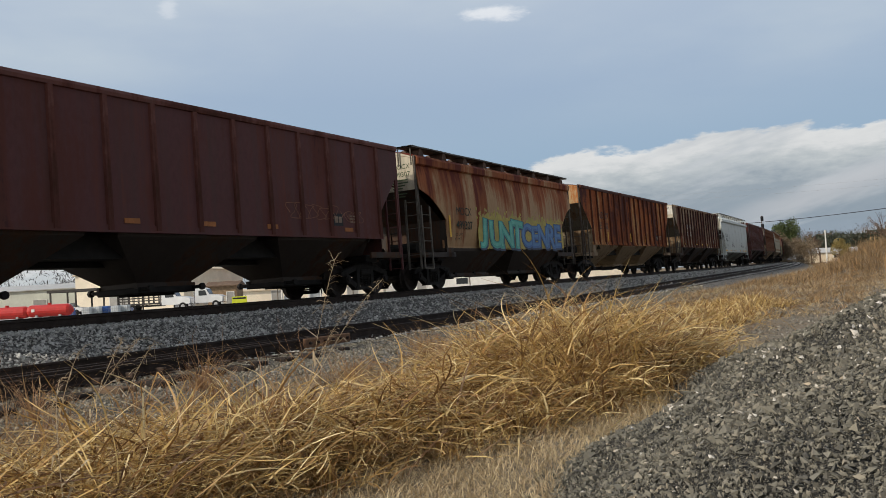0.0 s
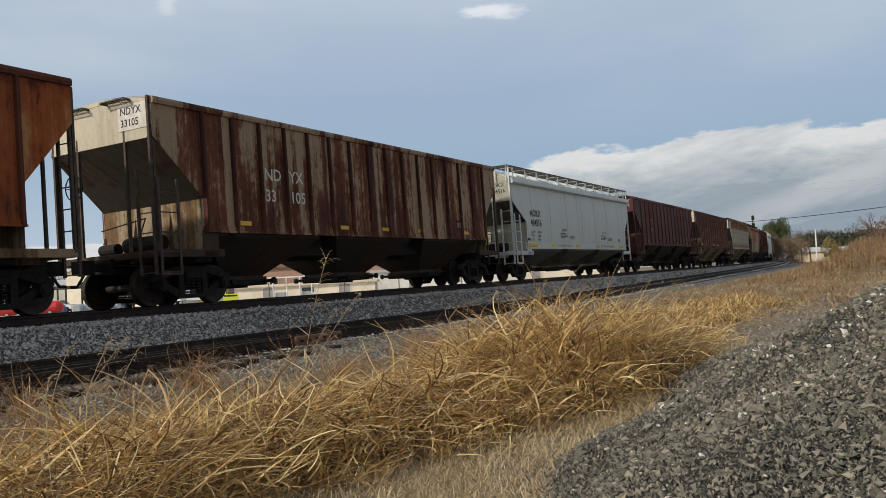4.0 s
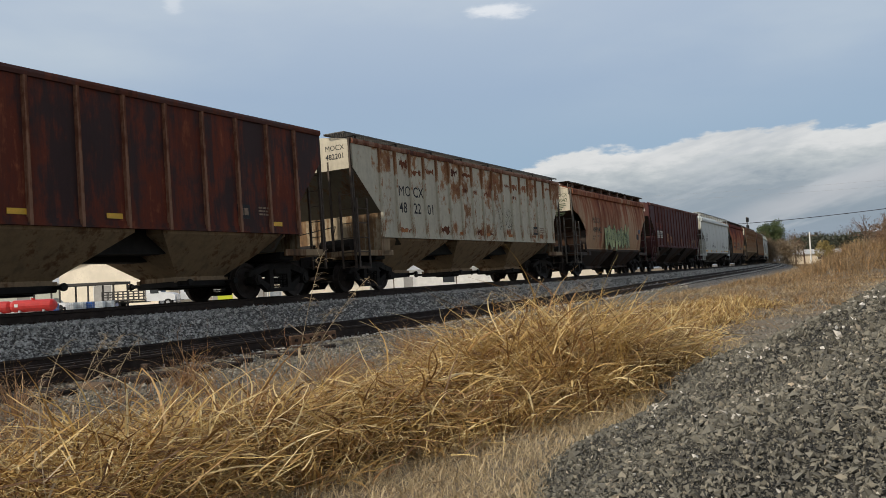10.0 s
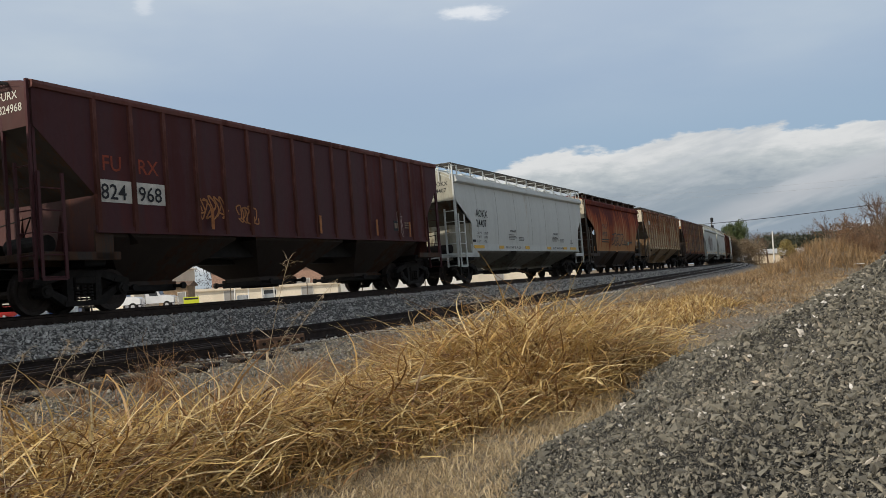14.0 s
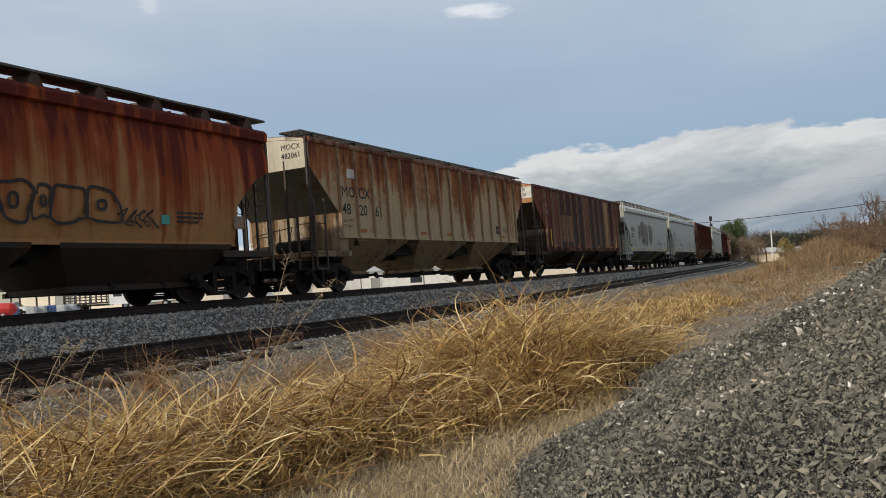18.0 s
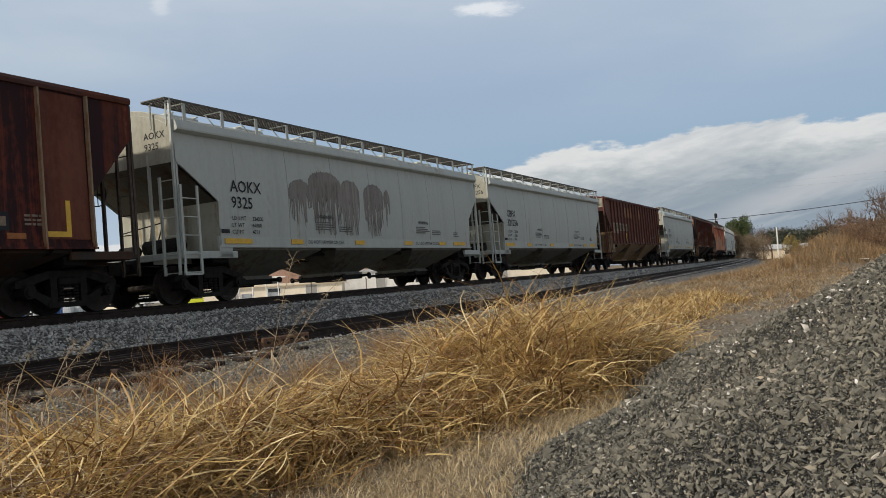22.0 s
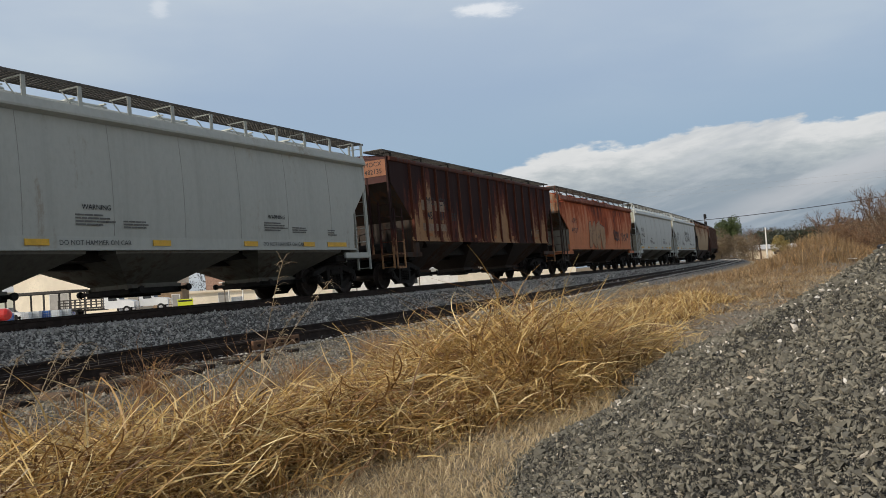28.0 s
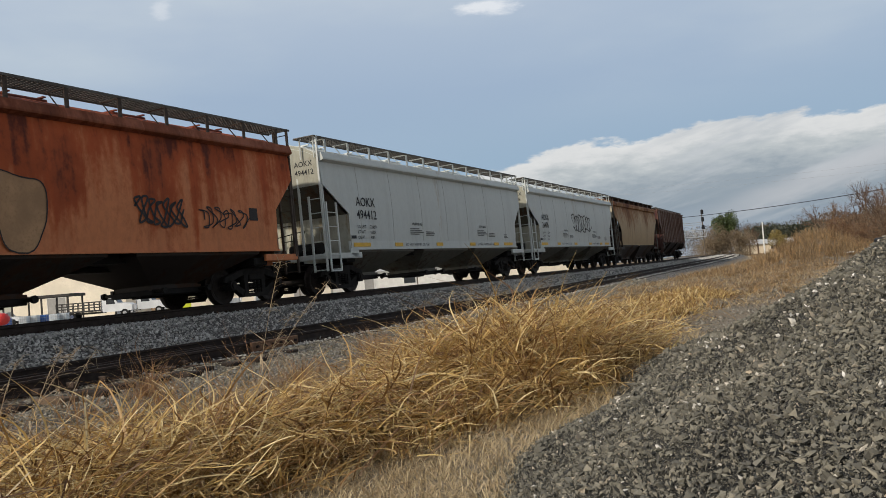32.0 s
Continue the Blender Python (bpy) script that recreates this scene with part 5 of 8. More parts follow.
def end_marks(car, f, L, mark, number, mat, z=3.92, plate=None):
    """Reporting marks on the end that faces back along the track, by the near corner."""
    if plate:
        bm = bmesh.new()
        box(bm, -L / 2 - 0.008, -L / 2 - 0.001, -1.46, -0.60, 3.60, 4.12)
        part("mark_panel", bm, plate, car)
    for words, dz in ((mark, 0.0), (number, -0.24)):
        o = part("lettering", text_mesh(words, 0.15), mat, car)
        o.matrix_basis = Matrix.Translation((-L / 2 - (0.012 if plate else 0.002), -0.66, z + dz)) @ Matrix.Rotation(radians(-90), 4, "Z")
    if f["bulge"]:
        # the inspector's lines under the number, too small to read
        r = random.Random(len(number))
        bm = bmesh.new()
        for k in range(7):
            zz = z - 0.36 - 0.085 * k
            w = r.uniform(0.25, 0.62)
            box(bm, -L / 2 - 0.012, -L / 2 - 0.004, -0.66 - w, -0.66, zz, zz + 0.04)
        part("small_print", bm, mat, car)


def side_marks(car, f, mark, number, x, mat, gap=1.0, h=0.32, z=2.75, dz=0.5):
    """Marks set panel by panel between the ribs."""
    a, b = f["L"] / 2 - f["e"] - 0.05, f["L"] / 2 - f["e2"] - 0.05
    gap = (a + b) / (f["ribs"] - 1)
    x = -a + round((x + a) / gap) * gap + 0.13
    for words, zz in ((mark, z), (number, z - dz)):
        for k, w in enumerate(words.split(" ")):
            letter(car, f, w, x + k * gap, zz, h, mat)


def ribbed_marks(car, f, L, col=None, xs=(-5.6, -1.8, 0.2, 2.2, 5.2)):
    for x in xs:
        decal(car, f, x, x + 0.36, f["zs"] + 0.16, f["zs"] + 0.26, col or M_YELLOW, "reflector")
    decal(car, f, L / 2 - 3.2, L / 2 - 2.8, f["zs"] + 0.30, f["zs"] + 0.62, M_INKS, "stencil_panel", 0.008)
    for a in (-3.16, -2.99):
        decal(car, f, L / 2 + a, L / 2 + a + 0.13, f["zs"] + 0.38, f["zs"] + 0.54, M_FAINT, "stencil_square", 0.014)
    bars(car, f, L / 2 - 2.5, f["zs"] + 0.55, 0.45, 3, 0.04, M_FAINT, 5)


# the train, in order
car, f, L = hopper_car("ribbed", 4.45, 20.35, CP("maroon_paint_a", (0.105, 0.038, 0.038), (0.15, 0.052, 0.042), (0.055, 0.022, 0.024), 0.35, 0.35, seed=1, soft=0.16), UNDER_DARK, "dark maroon ribbed covered hopper with shade-dark bays", 13, dark_end=MAROON_END, rib_paint=RIB_MAROON, rib_wide=0.085, walk=4.30)
ribbed_marks(car, f, L, M_ORANGE)
scrawl(car, f, 3.0, 5.0, 1.95, 2.3, M_DULLLINE, 3, 6, 0.008)
scrawl(car, f, 5.2, 6.0, 1.9, 2.2, M_DULLLINE, 4, 4, 0.008)

car, f, L = hopper_car("round", 21.55, 34.3, CP("tan_rust_paint_a", (0.43, 0.27, 0.14), (0.31, 0.10, 0.042), (0.13, 0.030, 0.02), 0.50, 0.2, 0.9, 0.85, seed=2, drop=0.06, soft=0.14, run=0.09, blotch=0.25, detail=3.0, speck=0.05), UNDER_DARK, "tan round-sided covered hopper with rust streaks and teal and blue graffiti", dark_end=PALE_END)
letter(car, f, "MOCX", -4.2, 2.33, 0.27, M_DARKOLIVE, 0.85)
letter(car, f, "499307", -4.2, 1.88, 0.27, M_DARKOLIVE, 0.98)
letter(car, f, "LD LMT", -4.25, 1.66, 0.09, M_DARKOLIVE, 1.2)
letter(car, f, "LT WT", -4.25, 1.51, 0.09, M_DARKOLIVE, 1.2)
spray_word(car, f, "JUNT", -2.65, 0.9, 1.27, 2.30, M_TEAL, M_NAVY, 11, M_LEMON, M_AQUA)
spray_word(car, f, "CENRE", 1.0, 4.9, 1.30, 2.26, M_BLUE, M_NAVY, 12, M_LEMON, M_SKYBLUE)
decal(car, f, -4.7, -4.6, 1.6, 2.3, M_YELLOW)
end_marks(car, f, L, "MOCX", "499307", M_OLIVE, 3.72)

car, f, L = hopper_car("ribbed", 35.6, 51.8, CP("orange_rust_paint", (0.46, 0.235, 0.085), (0.31, 0.082, 0.022), (0.075, 0.020, 0.014), 0.80, 0.25, 1.0, 1.2, seed=3, drop=0.25, blotch=0.6, soft=0.16, run=0.03), UNDER_TAN, "orange-tan ribbed covered hopper heavily streaked with rust", 16, dark_end=TAN_END, rib_paint=RIB_DARK, walk=4.24)
side_marks(car, f, "ND YX", "83 32", -5.55, M_INKS, 0.9)
ribbed_marks(car, f, L, None, ())
for x0 in (-4.4, -0.55, 2.3, 5.2):
    decal(car, f, x0, x0 + 0.10, 1.66, 2.12, M_YELLOW)

car, f, L = hopper_car("ribbed", 53.4, 69.5, CP("brown_rust_paint", (0.34, 0.24, 0.15), (0.15, 0.050, 0.026), (0.045, 0.017, 0.014), 0.58, 0.3, 1.0, 1.2, seed=4), UNDER_DARK, "brown and tan ribbed covered hopper stained with rust", 16, dark_end=PALE_END, walk=4.24)
side_marks(car, f, "ND YX", "33 105", -4.8, M_WHITE, 1.0, 0.28)
end_marks(car, f, L, "NDYX", "33105", M_INKS, plate=M_WHITE)
ribbed_marks(car, f, L)

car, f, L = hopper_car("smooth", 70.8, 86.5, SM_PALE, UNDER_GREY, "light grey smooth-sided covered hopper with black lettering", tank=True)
smooth_marks(car, f, L, "AOKX", "494516")

car, f, L = hopper_car("ribbed", 87.9, 103.7, CP("maroon_paint_b", (0.085, 0.028, 0.026), (0.15, 0.05, 0.03), (0.045, 0.018, 0.017), 0.35, 0.3, seed=5), UNDER_DARK, "maroon ribbed covered hopper with faded marks", 15, dark_end=MAROON_END, rib_paint=RIB_MAROON, rib_wide=0.07, walk=4.30)
end_marks(car, f, L, "MOCX", "494095", M_WHITE)
side_marks(car, f, "MO", "494", -4.9, M_FAINT)
ribbed_marks(car, f, L, M_ORANGE)

car, f, L = hopper_car("ribbed", 105.3, 121.05, CP("dark_rust_paint", (0.038, 0.018, 0.018), (0.17, 0.042, 0.024), (0.30, 0.095, 0.045), 0.50, 0.2, 1.02, 0.8, seed=6, apart=0.07, soft=0.14, drop=0.45, blotch=0.6), UNDER_TAN, "dark rust-brown ribbed covered hopper with a cream end", 14, dark_end=PALE_END, rib_paint=RIB_RUST, walk=4.24, chord=RIB_DARK)
end_marks(car, f, L, "ITFX", "348055", M_INKS)
ribbed_marks(car, f, L, M_YELLOW, (-6.3, -0.8, 1.2, 5.9))

car, f, L = hopper_car("ribbed", 122.6, 138.5, CP("cream_paint", (0.54, 0.51, 0.41), (0.34, 0.17, 0.08), (0.14, 0.045, 0.025), 0.30, 0.2, 1.0, 0.45, seed=7, drop=1.5, blotch=0.5, run=0.035), UNDER_TAN, "cream ribbed covered hopper with rust patches", 17, dark_end=PALE_END, walk=4.38, chord=RIB_RUST)
FLAKED = CP("flaked_rust", (0.30, 0.12, 0.05), (0.20, 0.065, 0.028), (0.085, 0.03, 0.018), 0.55, 0.1, 3.0, 1.0, seed=41, drop=2.0)
for k, (x0, x1) in enumerate(panels(f)):
    r = random.Random(70 + k)
    if r.random() < 0.6:
        w = r.uniform(0.25, 0.6)
        z = 3.86 - r.uniform(0, 0.25)
        rust_stain(car, f, x0 + r.uniform(0.02, 0.2), x0 + 0.2 + w, z - r.uniform(0.1, 0.28), z, FLAKED, k)
    if r.random() < 0.35 and k > 4:
        rust_stain(car, f, x0 + 0.1, x0 + r.uniform(0.3, 0.6), 3.1, 3.1 + r.uniform(0.08, 0.2), FLAKED, 20 + k)
    if r.random() < 0.4:
        rust_stain(car, f, x0 + r.uniform(0.0, 0.3), x1 - r.uniform(0, 0.2), 1.66, 1.76 + r.uniform(0, 0.2), FLAKED, 40 + k)
scrawl(car, f, 1.4, 2.6, 1.9, 2.7, M_STENCIL, 14, 5, 0.008)
side_marks(car, f, "MO CX", "48 22 01", -5.6, M_INKS, 1.0)
end_marks(car, f, L, "MOCX", "482201", M_INKS)
ribbed_marks(car, f, L, M_ORANGE)

car, f, L = hopper_car("round", 140.3, 153.1, CP("tan_rust_paint_b", (0.43, 0.27, 0.155), (0.31, 0.11, 0.055), (0.14, 0.036, 0.022), 0.48, 0.15, 0.9, 0.8, seed=8, drop=0.06, soft=0.16, run=0.07, blotch=0.28, detail=3.0, speck=0.05), UNDER_DARK, "orange-tan round-sided covered hopper with pale green graffiti", dark_end=PALE_END)
letter(car, f, "MOCX", -3.8, 2.55, 0.28, M_DARKOLIVE, 1.1)
letter(car, f, "499042", -3.8, 2.08, 0.28, M_DARKOLIVE, 1.1)
for words, x0, z in (("LD LMT", -3.85, 1.86), ("227900 LBS", -3.2, 1.86), ("LT WT", -3.85, 1.70), ("LBS", -2.75, 1.70)):
    letter(car, f, words, x0, z, 0.09, M_DARKOLIVE, 1.15)
bubble_tag(car, f, -1.95, 2.5, 1.40, 2.42, 8, M_DARKGREEN, 21, 0.020, M_MINT, 2.1)
bubble_tag(car, f, -1.7, 2.2, 1.5, 2.2, 6, M_DARKGREEN, 23, 0.012, None, 2.2)
end_marks(car, f, L, "MOCX", "499042", M_OLIVE, 3.72)
decal(car, f, 4.6, 4.95, 2.2, 2.42, M_NAVY, "stencil_panel")
decal(car, f, 4.2, 4.55, 1.85, 2.15, M_INKS, "stencil_panel")

car, f, L = hopper_car("ribbed", 154.4, 170.45, CP("maroon_paint_c", (0.070, 0.022, 0.026), (0.095, 0.028, 0.027), (0.04, 0.015, 0.018), 0.4, 0.3, seed=9, soft=0.18), UNDER_DARK, "deep maroon ribbed covered hopper with white number patches", 16, dark_end=MAROON_END, rib_paint=RIB_MAROON, rib_wide=0.07, walk=4.24)
side_marks(car, f, "FU RX", "", -6.6, M_BRICKRED, 0.95, 0.30, 2.70)
for k, w in enumerate(("824", "968")):
    decal(car, f, -6.64 + k * 0.94, -5.74 + k * 0.94, 2.08, 2.52, M_WHITE, "number_patch", 0.010)
    o = letter(car, f, w, -6.56 + k * 0.94, 2.14, 0.30, M_INKS)
    o.location.y -= 0.018
end_marks(car, f, L, "FURX", "824968", M_WHITE)
ribbed_marks(car, f, L, M_WHITE, ())
for x0 in (-3.6, 0.6, 3.55, 5.6):
    decal(car, f, x0, x0 + 0.09, 1.62, 2.1, M_ORANGE, "reflector", 0.09)
scrawl(car, f, -3.9, -3.0, 1.85, 2.35, M_BUFFLINE, 8, 5, 0.02)
scrawl(car, f, -2.6, -1.9, 1.8, 2.2, M_BUFFLINE, 9, 5, 0.018)
scrawl(car, f, 5.0, 5.3, 1.62, 2.45, M_PALELINE, 10, 3, 0.014)

car, f, L = hopper_car("smooth", 171.8, 187.5, SM_PALE, UNDER_GREY, "pale grey smooth-sided covered hopper, clean, with small marks")
smooth_marks(car, f, L, "AOKX", "24407", 0.28)

car, f, L = hopper_car("round", 188.6, 201.4, CP("red_rust_paint", (0.42, 0.21, 0.08), (0.30, 0.062, 0.018), (0.11, 0.018, 0.012), 0.70, 0.2, 0.9, 1.2, seed=10, drop=0.06, soft=0.18, run=0.13, blotch=0.3, detail=3.0, speck=0.06), UNDER_DARK, "red-brown rusted round-sided covered hopper with line graffiti", dark_end=PALE_END)
letter(car, f, "MOCX", -3.6, 2.55, 0.26, M_STENCIL)
letter(car, f, "499189", -3.6, 2.10, 0.26, M_STENCIL)
bars(car, f, -3.7, 1.88, 1.8, 2, 0.07, M_STENCIL, 2)
bubble_tag(car, f, -1.5, 1.6, 1.62, 2.3, 5, M_STENCIL, 4)
scrawl(car, f, 1.7, 2.6, 1.6, 1.95, M_STENCIL, 5, 4, 0.014)
decal(car, f, 2.75, 2.98, 1.66, 1.86, M_TEAL, "spray_dab", 0.012)
decal(car, f, 5.0, 5.36, 1.62, 1.92, M_FAINT, "stencil_panel", 0.012)
bars(car, f, 3.2, 1.9, 0.9, 3, 0.05, M_STENCIL, 6)
end_marks(car, f, L, "MOCX", "499189", M_OLIVE, 3.72)

car, f, L = hopper_car("ribbed", 203.1, 219.2, CP("cream_rust_paint", (0.47, 0.37, 0.22), (0.31, 0.115, 0.042), (0.13, 0.036, 0.018), 0.54, 0.2, 1.0, 0.8, seed=11, drop=0.3, blotch=0.65, soft=0.13, run=0.13), UNDER_TAN, "cream ribbed covered hopper with large rust patches", 16, dark_end=PALE_END, rib_paint=RIB_CREAM, walk=4.38, chord=RIB_RUST)
side_marks(car, f, "MO CX", "48 20 61", -6.5, M_INKS, 0.96, 0.32, 2.66, 0.50)
letter(car, f, "LD LMT", -6.45, 1.94, 0.09, M_INKS, 1.2)
letter(car, f, "LT WT", -6.45, 1.78, 0.09, M_INKS, 1.2)
decal(car, f, -6.15, -5.65, 3.22, 3.48, M_WHITE, "small_panel")
end_marks(car, f, L, "MOCX", "482061", M_INKS)
ribbed_marks(car, f, L, M_ORANGE)

car, f, L = hopper_car("deep", 220.65, 236.8, CP("patchy_brown_paint", (0.36, 0.17, 0.07), (0.15, 0.036, 0.022), (0.032, 0.013, 0.015), 0.98, 0.3, 1.05, 0.9, seed=12, apart=0.28, drop=0.14, soft=0.16), UNDER_DARK, "dark brown ribbed covered hopper with odd tan panels", 14, dark_end=TAN_END, rib_paint=RIB_CREAM, rib_wide=0.032, walk=4.24, gloom=True, chord=RIB_DARK)
P_DARK = CP("near_black_panel", (0.032, 0.017, 0.017), (0.075, 0.027, 0.019), (0.11, 0.038, 0.022), 0.42, 0.3, 4.0, 0.8, seed=51, soft=0.2, run=0.05)
P_RED = CP("red_brown_panel", (0.17, 0.052, 0.028), (0.11, 0.030, 0.020), (0.040, 0.016, 0.016), 0.5, 0.3, 4.0, 0.6, seed=52, soft=0.25)
P_BUFF = CP("stained_buff_panel", (0.27, 0.145, 0.065), (0.17, 0.07, 0.035), (0.07, 0.025, 0.018), 0.45, 0.25, 4.0, 0.7, seed=54, soft=0.25)
P_TAN = CP("bare_tan_panel", (0.40, 0.25, 0.12), (0.30, 0.13, 0.055), (0.11, 0.035, 0.02), 0.42, 0.2, 4.0, 0.8, seed=53, soft=0.2)
for k, (x0, x1) in enumerate(panels(f)):
    mat = (None, P_RED, P_DARK, P_DARK, P_DARK, P_DARK, P_RED, P_DARK, P_DARK, P_DARK, P_TAN, None, P_RED)[k]
    if mat:
        decal(car, f, x0, x1, 1.34, 4.02, mat, "panel_sheet", 0.010)
    if k in (2, 3):
        decal(car, f, x0 + 0.02, x1 - 0.02, 1.62, 2.95, P_BUFF, "faded_panel", 0.014)
for k, (w, q) in enumerate((("US", "201"), ("LX", "30"))):
    for words, z in ((w, 2.50), (q, 1.92)):
        o = letter(car, f, words, panels(f)[2 + k][0] + 0.12, z, 0.32, M_INKS)
        o.location.y -= 0.014
end_marks(car, f, L, "USLX", "20130", M_INKS, plate=M_WHITE)
scrawl(car, f, -6.9, -6.3, 2.9, 3.4, M_PALELINE, 5, 4)
ribbed_marks(car, f, L, M_ORANGE)
decal(car, f, -6.05, -5.95, 1.4, 2.2, M_YELLOW)
decal(car, f, L / 2 - 1.65, L / 2 - 1.55, 1.38, 2.05, M_YELLOW)
decal(car, f, L / 2 - 2.05, L / 2 - 1.65, 1.38, 1.48, M_YELLOW)

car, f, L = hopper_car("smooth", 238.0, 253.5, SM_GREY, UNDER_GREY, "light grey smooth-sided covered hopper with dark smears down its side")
smooth_marks(car, f, L, "AOKX", "9325")
SMEAR = CP("dark_smear", (0.25, 0.225, 0.205), (0.34, 0.32, 0.295), (0.18, 0.155, 0.14), 0.45, 0.2, 3.0, 2.0, seed=5)
rr = random.Random(4)
for x0, w, zt_, n_, fall in ((-3.9, 1.0, 3.0, 30, 1.3), (-3.0, 1.5, 3.3, 46, 2.0), (-1.5, 0.95, 3.15, 30, 1.95), (-0.3, 1.1, 3.12, 34, 1.75), (0.85, 0.35, 3.0, 9, 1.2)):
    bm = bmesh.new()
    for k in range(n_):
        u = (k + 0.5) / n_
        a = x0 + w * u - w / n_ * rr.uniform(0.4, 0.8)
        b = x0 + w * u + w / n_ * rr.uniform(0.4, 0.8)
        arch = math.sqrt(max(0.02, 1 - (2 * u - 1) ** 2))
        hi = zt_ - 0.32 * (1 - arch) - rr.uniform(0, 0.05)
        lo = max(1.55, hi - fall * (0.35 + 0.65 * arch) * rr.uniform(0.35, 1.0))
        slab(bm, [((a + b) / 2 - 0.006, lo), ((a + b) / 2 + 0.006, lo), (b, lo + 0.3 * (hi - lo)), (b, hi - 0.03), ((a + b) / 2, hi), (a, hi - 0.03), (a, lo + 0.3 * (hi - lo))], -HALF - 0.004 - 0.0004 * (k % 7), -HALF - 0.001)
    part("paint_smear", bm, SMEAR, car, "dark smear with runs")["kind"] = "stuff"

car, f, L = hopper_car("smooth", 255.0, 270.2, SM_GREY, UNDER_GREY, "light grey smooth-sided covered hopper with cream ends")
smooth_marks(car, f, L, "CBFX", "321256")

car, f, L = hopper_car("ribbed", 271.7, 287.7, CP("maroon_paint_d", (0.120, 0.048, 0.036), (0.165, 0.058, 0.038), (0.055, 0.022, 0.019), 0.42, 0.25, seed=13, soft=0.2, drop=0.16), UNDER_TAN, "brown-maroon ribbed covered hopper with white letter patches and tan panels", 18, dark_end=MAROON_END, rib_paint=RIB_DARK, walk=4.24, bulk=BULK_TAN)
end_marks(car, f, L, "AOKX", "410308", M_INKS, plate=M_CHALK)
a_, b_ = L / 2 - f["e"] - 0.05, L / 2 - f["e2"] - 0.05
sp_ = (a_ + b_) / 17
for k, w in enumerate(("AO", "KX", "41", "03", "08")):
    x0 = -a_ + sp_ * k + 0.09
    decal(car, f, x0, x0 + sp_ - 0.18, 2.12 if k < 2 else 2.28, 2.74, M_CHALK, "letter_patch", 0.006)
    o = letter(car, f, w, x0 + 0.06, 2.36, 0.29, M_OLIVE)
    o.location.y -= 0.006
for k in (4, 5, 6, 9):
    x0 = -a_ + sp_ * k + 0.09
    decal(car, f, x0, x0 + sp_ - 0.18, 3.15, 3.78, M_BUFFPANEL, "faded_panel", 0.004)
for k in (0, 4, 7, 10, 13, 17):
    x0 = -a_ + sp_ * k
    decal(car, f, x0 - 0.05, x0 + 0.05, 1.62, 2.15 if k else 2.75, M_YELLOW if k in (4, 17) else M_BUFFPANEL, "reflector", 0.085)
ribbed_marks(car, f, L, M_ORANGE, ())

car, f, L = hopper_car("smooth", 289.5, 305.2, SM_GREY, UNDER_GREY, "light grey smooth-sided covered hopper with a cream end")
smooth_marks(car, f, L, "CBFX", "321386")

car, f, L = hopper_car("ribbed", 306.65, 322.6, CP("black_rust_paint", (0.38, 0.21, 0.10), (0.115, 0.030, 0.020), (0.030, 0.013, 0.013), 0.90, 0.3, 1.02, 0.9, seed=14, apart=0.3, drop=0.22, run=0.12), UNDER_DARK, "near-black rusted ribbed covered hopper with pale patches", 15, dark_end=MAROON_END, walk=4.42, rib_paint=RIB_DARK, gloom=True)
side_marks(car, f, "MO CX", "48 21 35", -5.5, M_INKS, 1.0, 0.28)
end_marks(car, f, L, "MOCX", "482135", M_INKS, plate=M_RUBBED)
ribbed_marks(car, f, L, M_ORANGE)
for x0 in (-5.9, -4.9):
    decal(car, f, x0, x0 + 0.75, 2.55, 2.9, M_FAINT, "number_patch", 0.006)
    decal(car, f, x0, x0 + 0.8, 1.85, 2.1, M_FAINT, "number_patch", 0.006)

car, f, L = hopper_car("smooth", 324.0, 340.3, CP("orange_paint", (0.62, 0.225, 0.095), (0.47, 0.105, 0.038), (0.12, 0.034, 0.022), 0.52, 0.2, 1.5, 0.6, seed=15, drop=0.14, soft=0.16, run=0.10, blotch=0.5, detail=3.0), UNDER_DARK, "faded orange-red smooth-sided covered hopper with pale and black graffiti", dark_end=GREY_END, chord=CP("rusted_chord", (0.30, 0.095, 0.045), (0.20, 0.06, 0.03), (0.06, 0.022, 0.016), 0.6, 0.3, seed=25, soft=0.2))
letter(car, f, "ACFX", -6.3, 2.60, 0.24, M_INKS, 1.2)
letter(car, f, "49527", -6.4, 2.08, 0.26, M_INKS, 1.25)
bubble_tag(car, f, -3.0, 0.6, 1.32, 2.75, 4, M_STENCIL, 32, 0.014, M_TANSPRAY)
scrawl(car, f, 2.7, 4.1, 1.75, 2.35, M_STENCIL, 6, 7, 0.024)
scrawl(car, f, 4.6, 6.2, 1.75, 2.2, M_STENCIL, 7, 6, 0.016)
decal(car, f, 6.3, 6.6, 1.95, 2.25, M_STENCIL, "stencil_panel", 0.006)
end_marks(car, f, L, "", "ACFX-49527", M_BRICKRED, 3.82)

car, f, L = hopper_car("smooth", 341.9, 357.1, SM_PALE, UNDER_GREY, "pale grey smooth-sided covered hopper with a cream end")
smooth_marks(car, f, L, "AOKX", "494412")

car, f, L = hopper_car("smooth", 358.6, 373.9, SM_PALE, UNDER_GREY, "pale grey smooth-sided covered hopper with a scribble")
smooth_marks(car, f, L, "AOKX", "24478")
scrawl(car, f, -0.9, 2.6, 2.0, 2.9, M_STENCIL, 9, 8, 0.03)

car, f, L = hopper_car("round", 375.0, 389.4, CP("tan_rust_paint_c", (0.46, 0.33, 0.19), (0.30, 0.15, 0.07), (0.13, 0.05, 0.03), 0.36, 0.3, 0.9, 0.8, seed=16, drop=0.15, soft=0.2, run=0.14), UNDER_DARK, "tan round-sided covered hopper with rust running from the roof", dark_end=PALE_END)

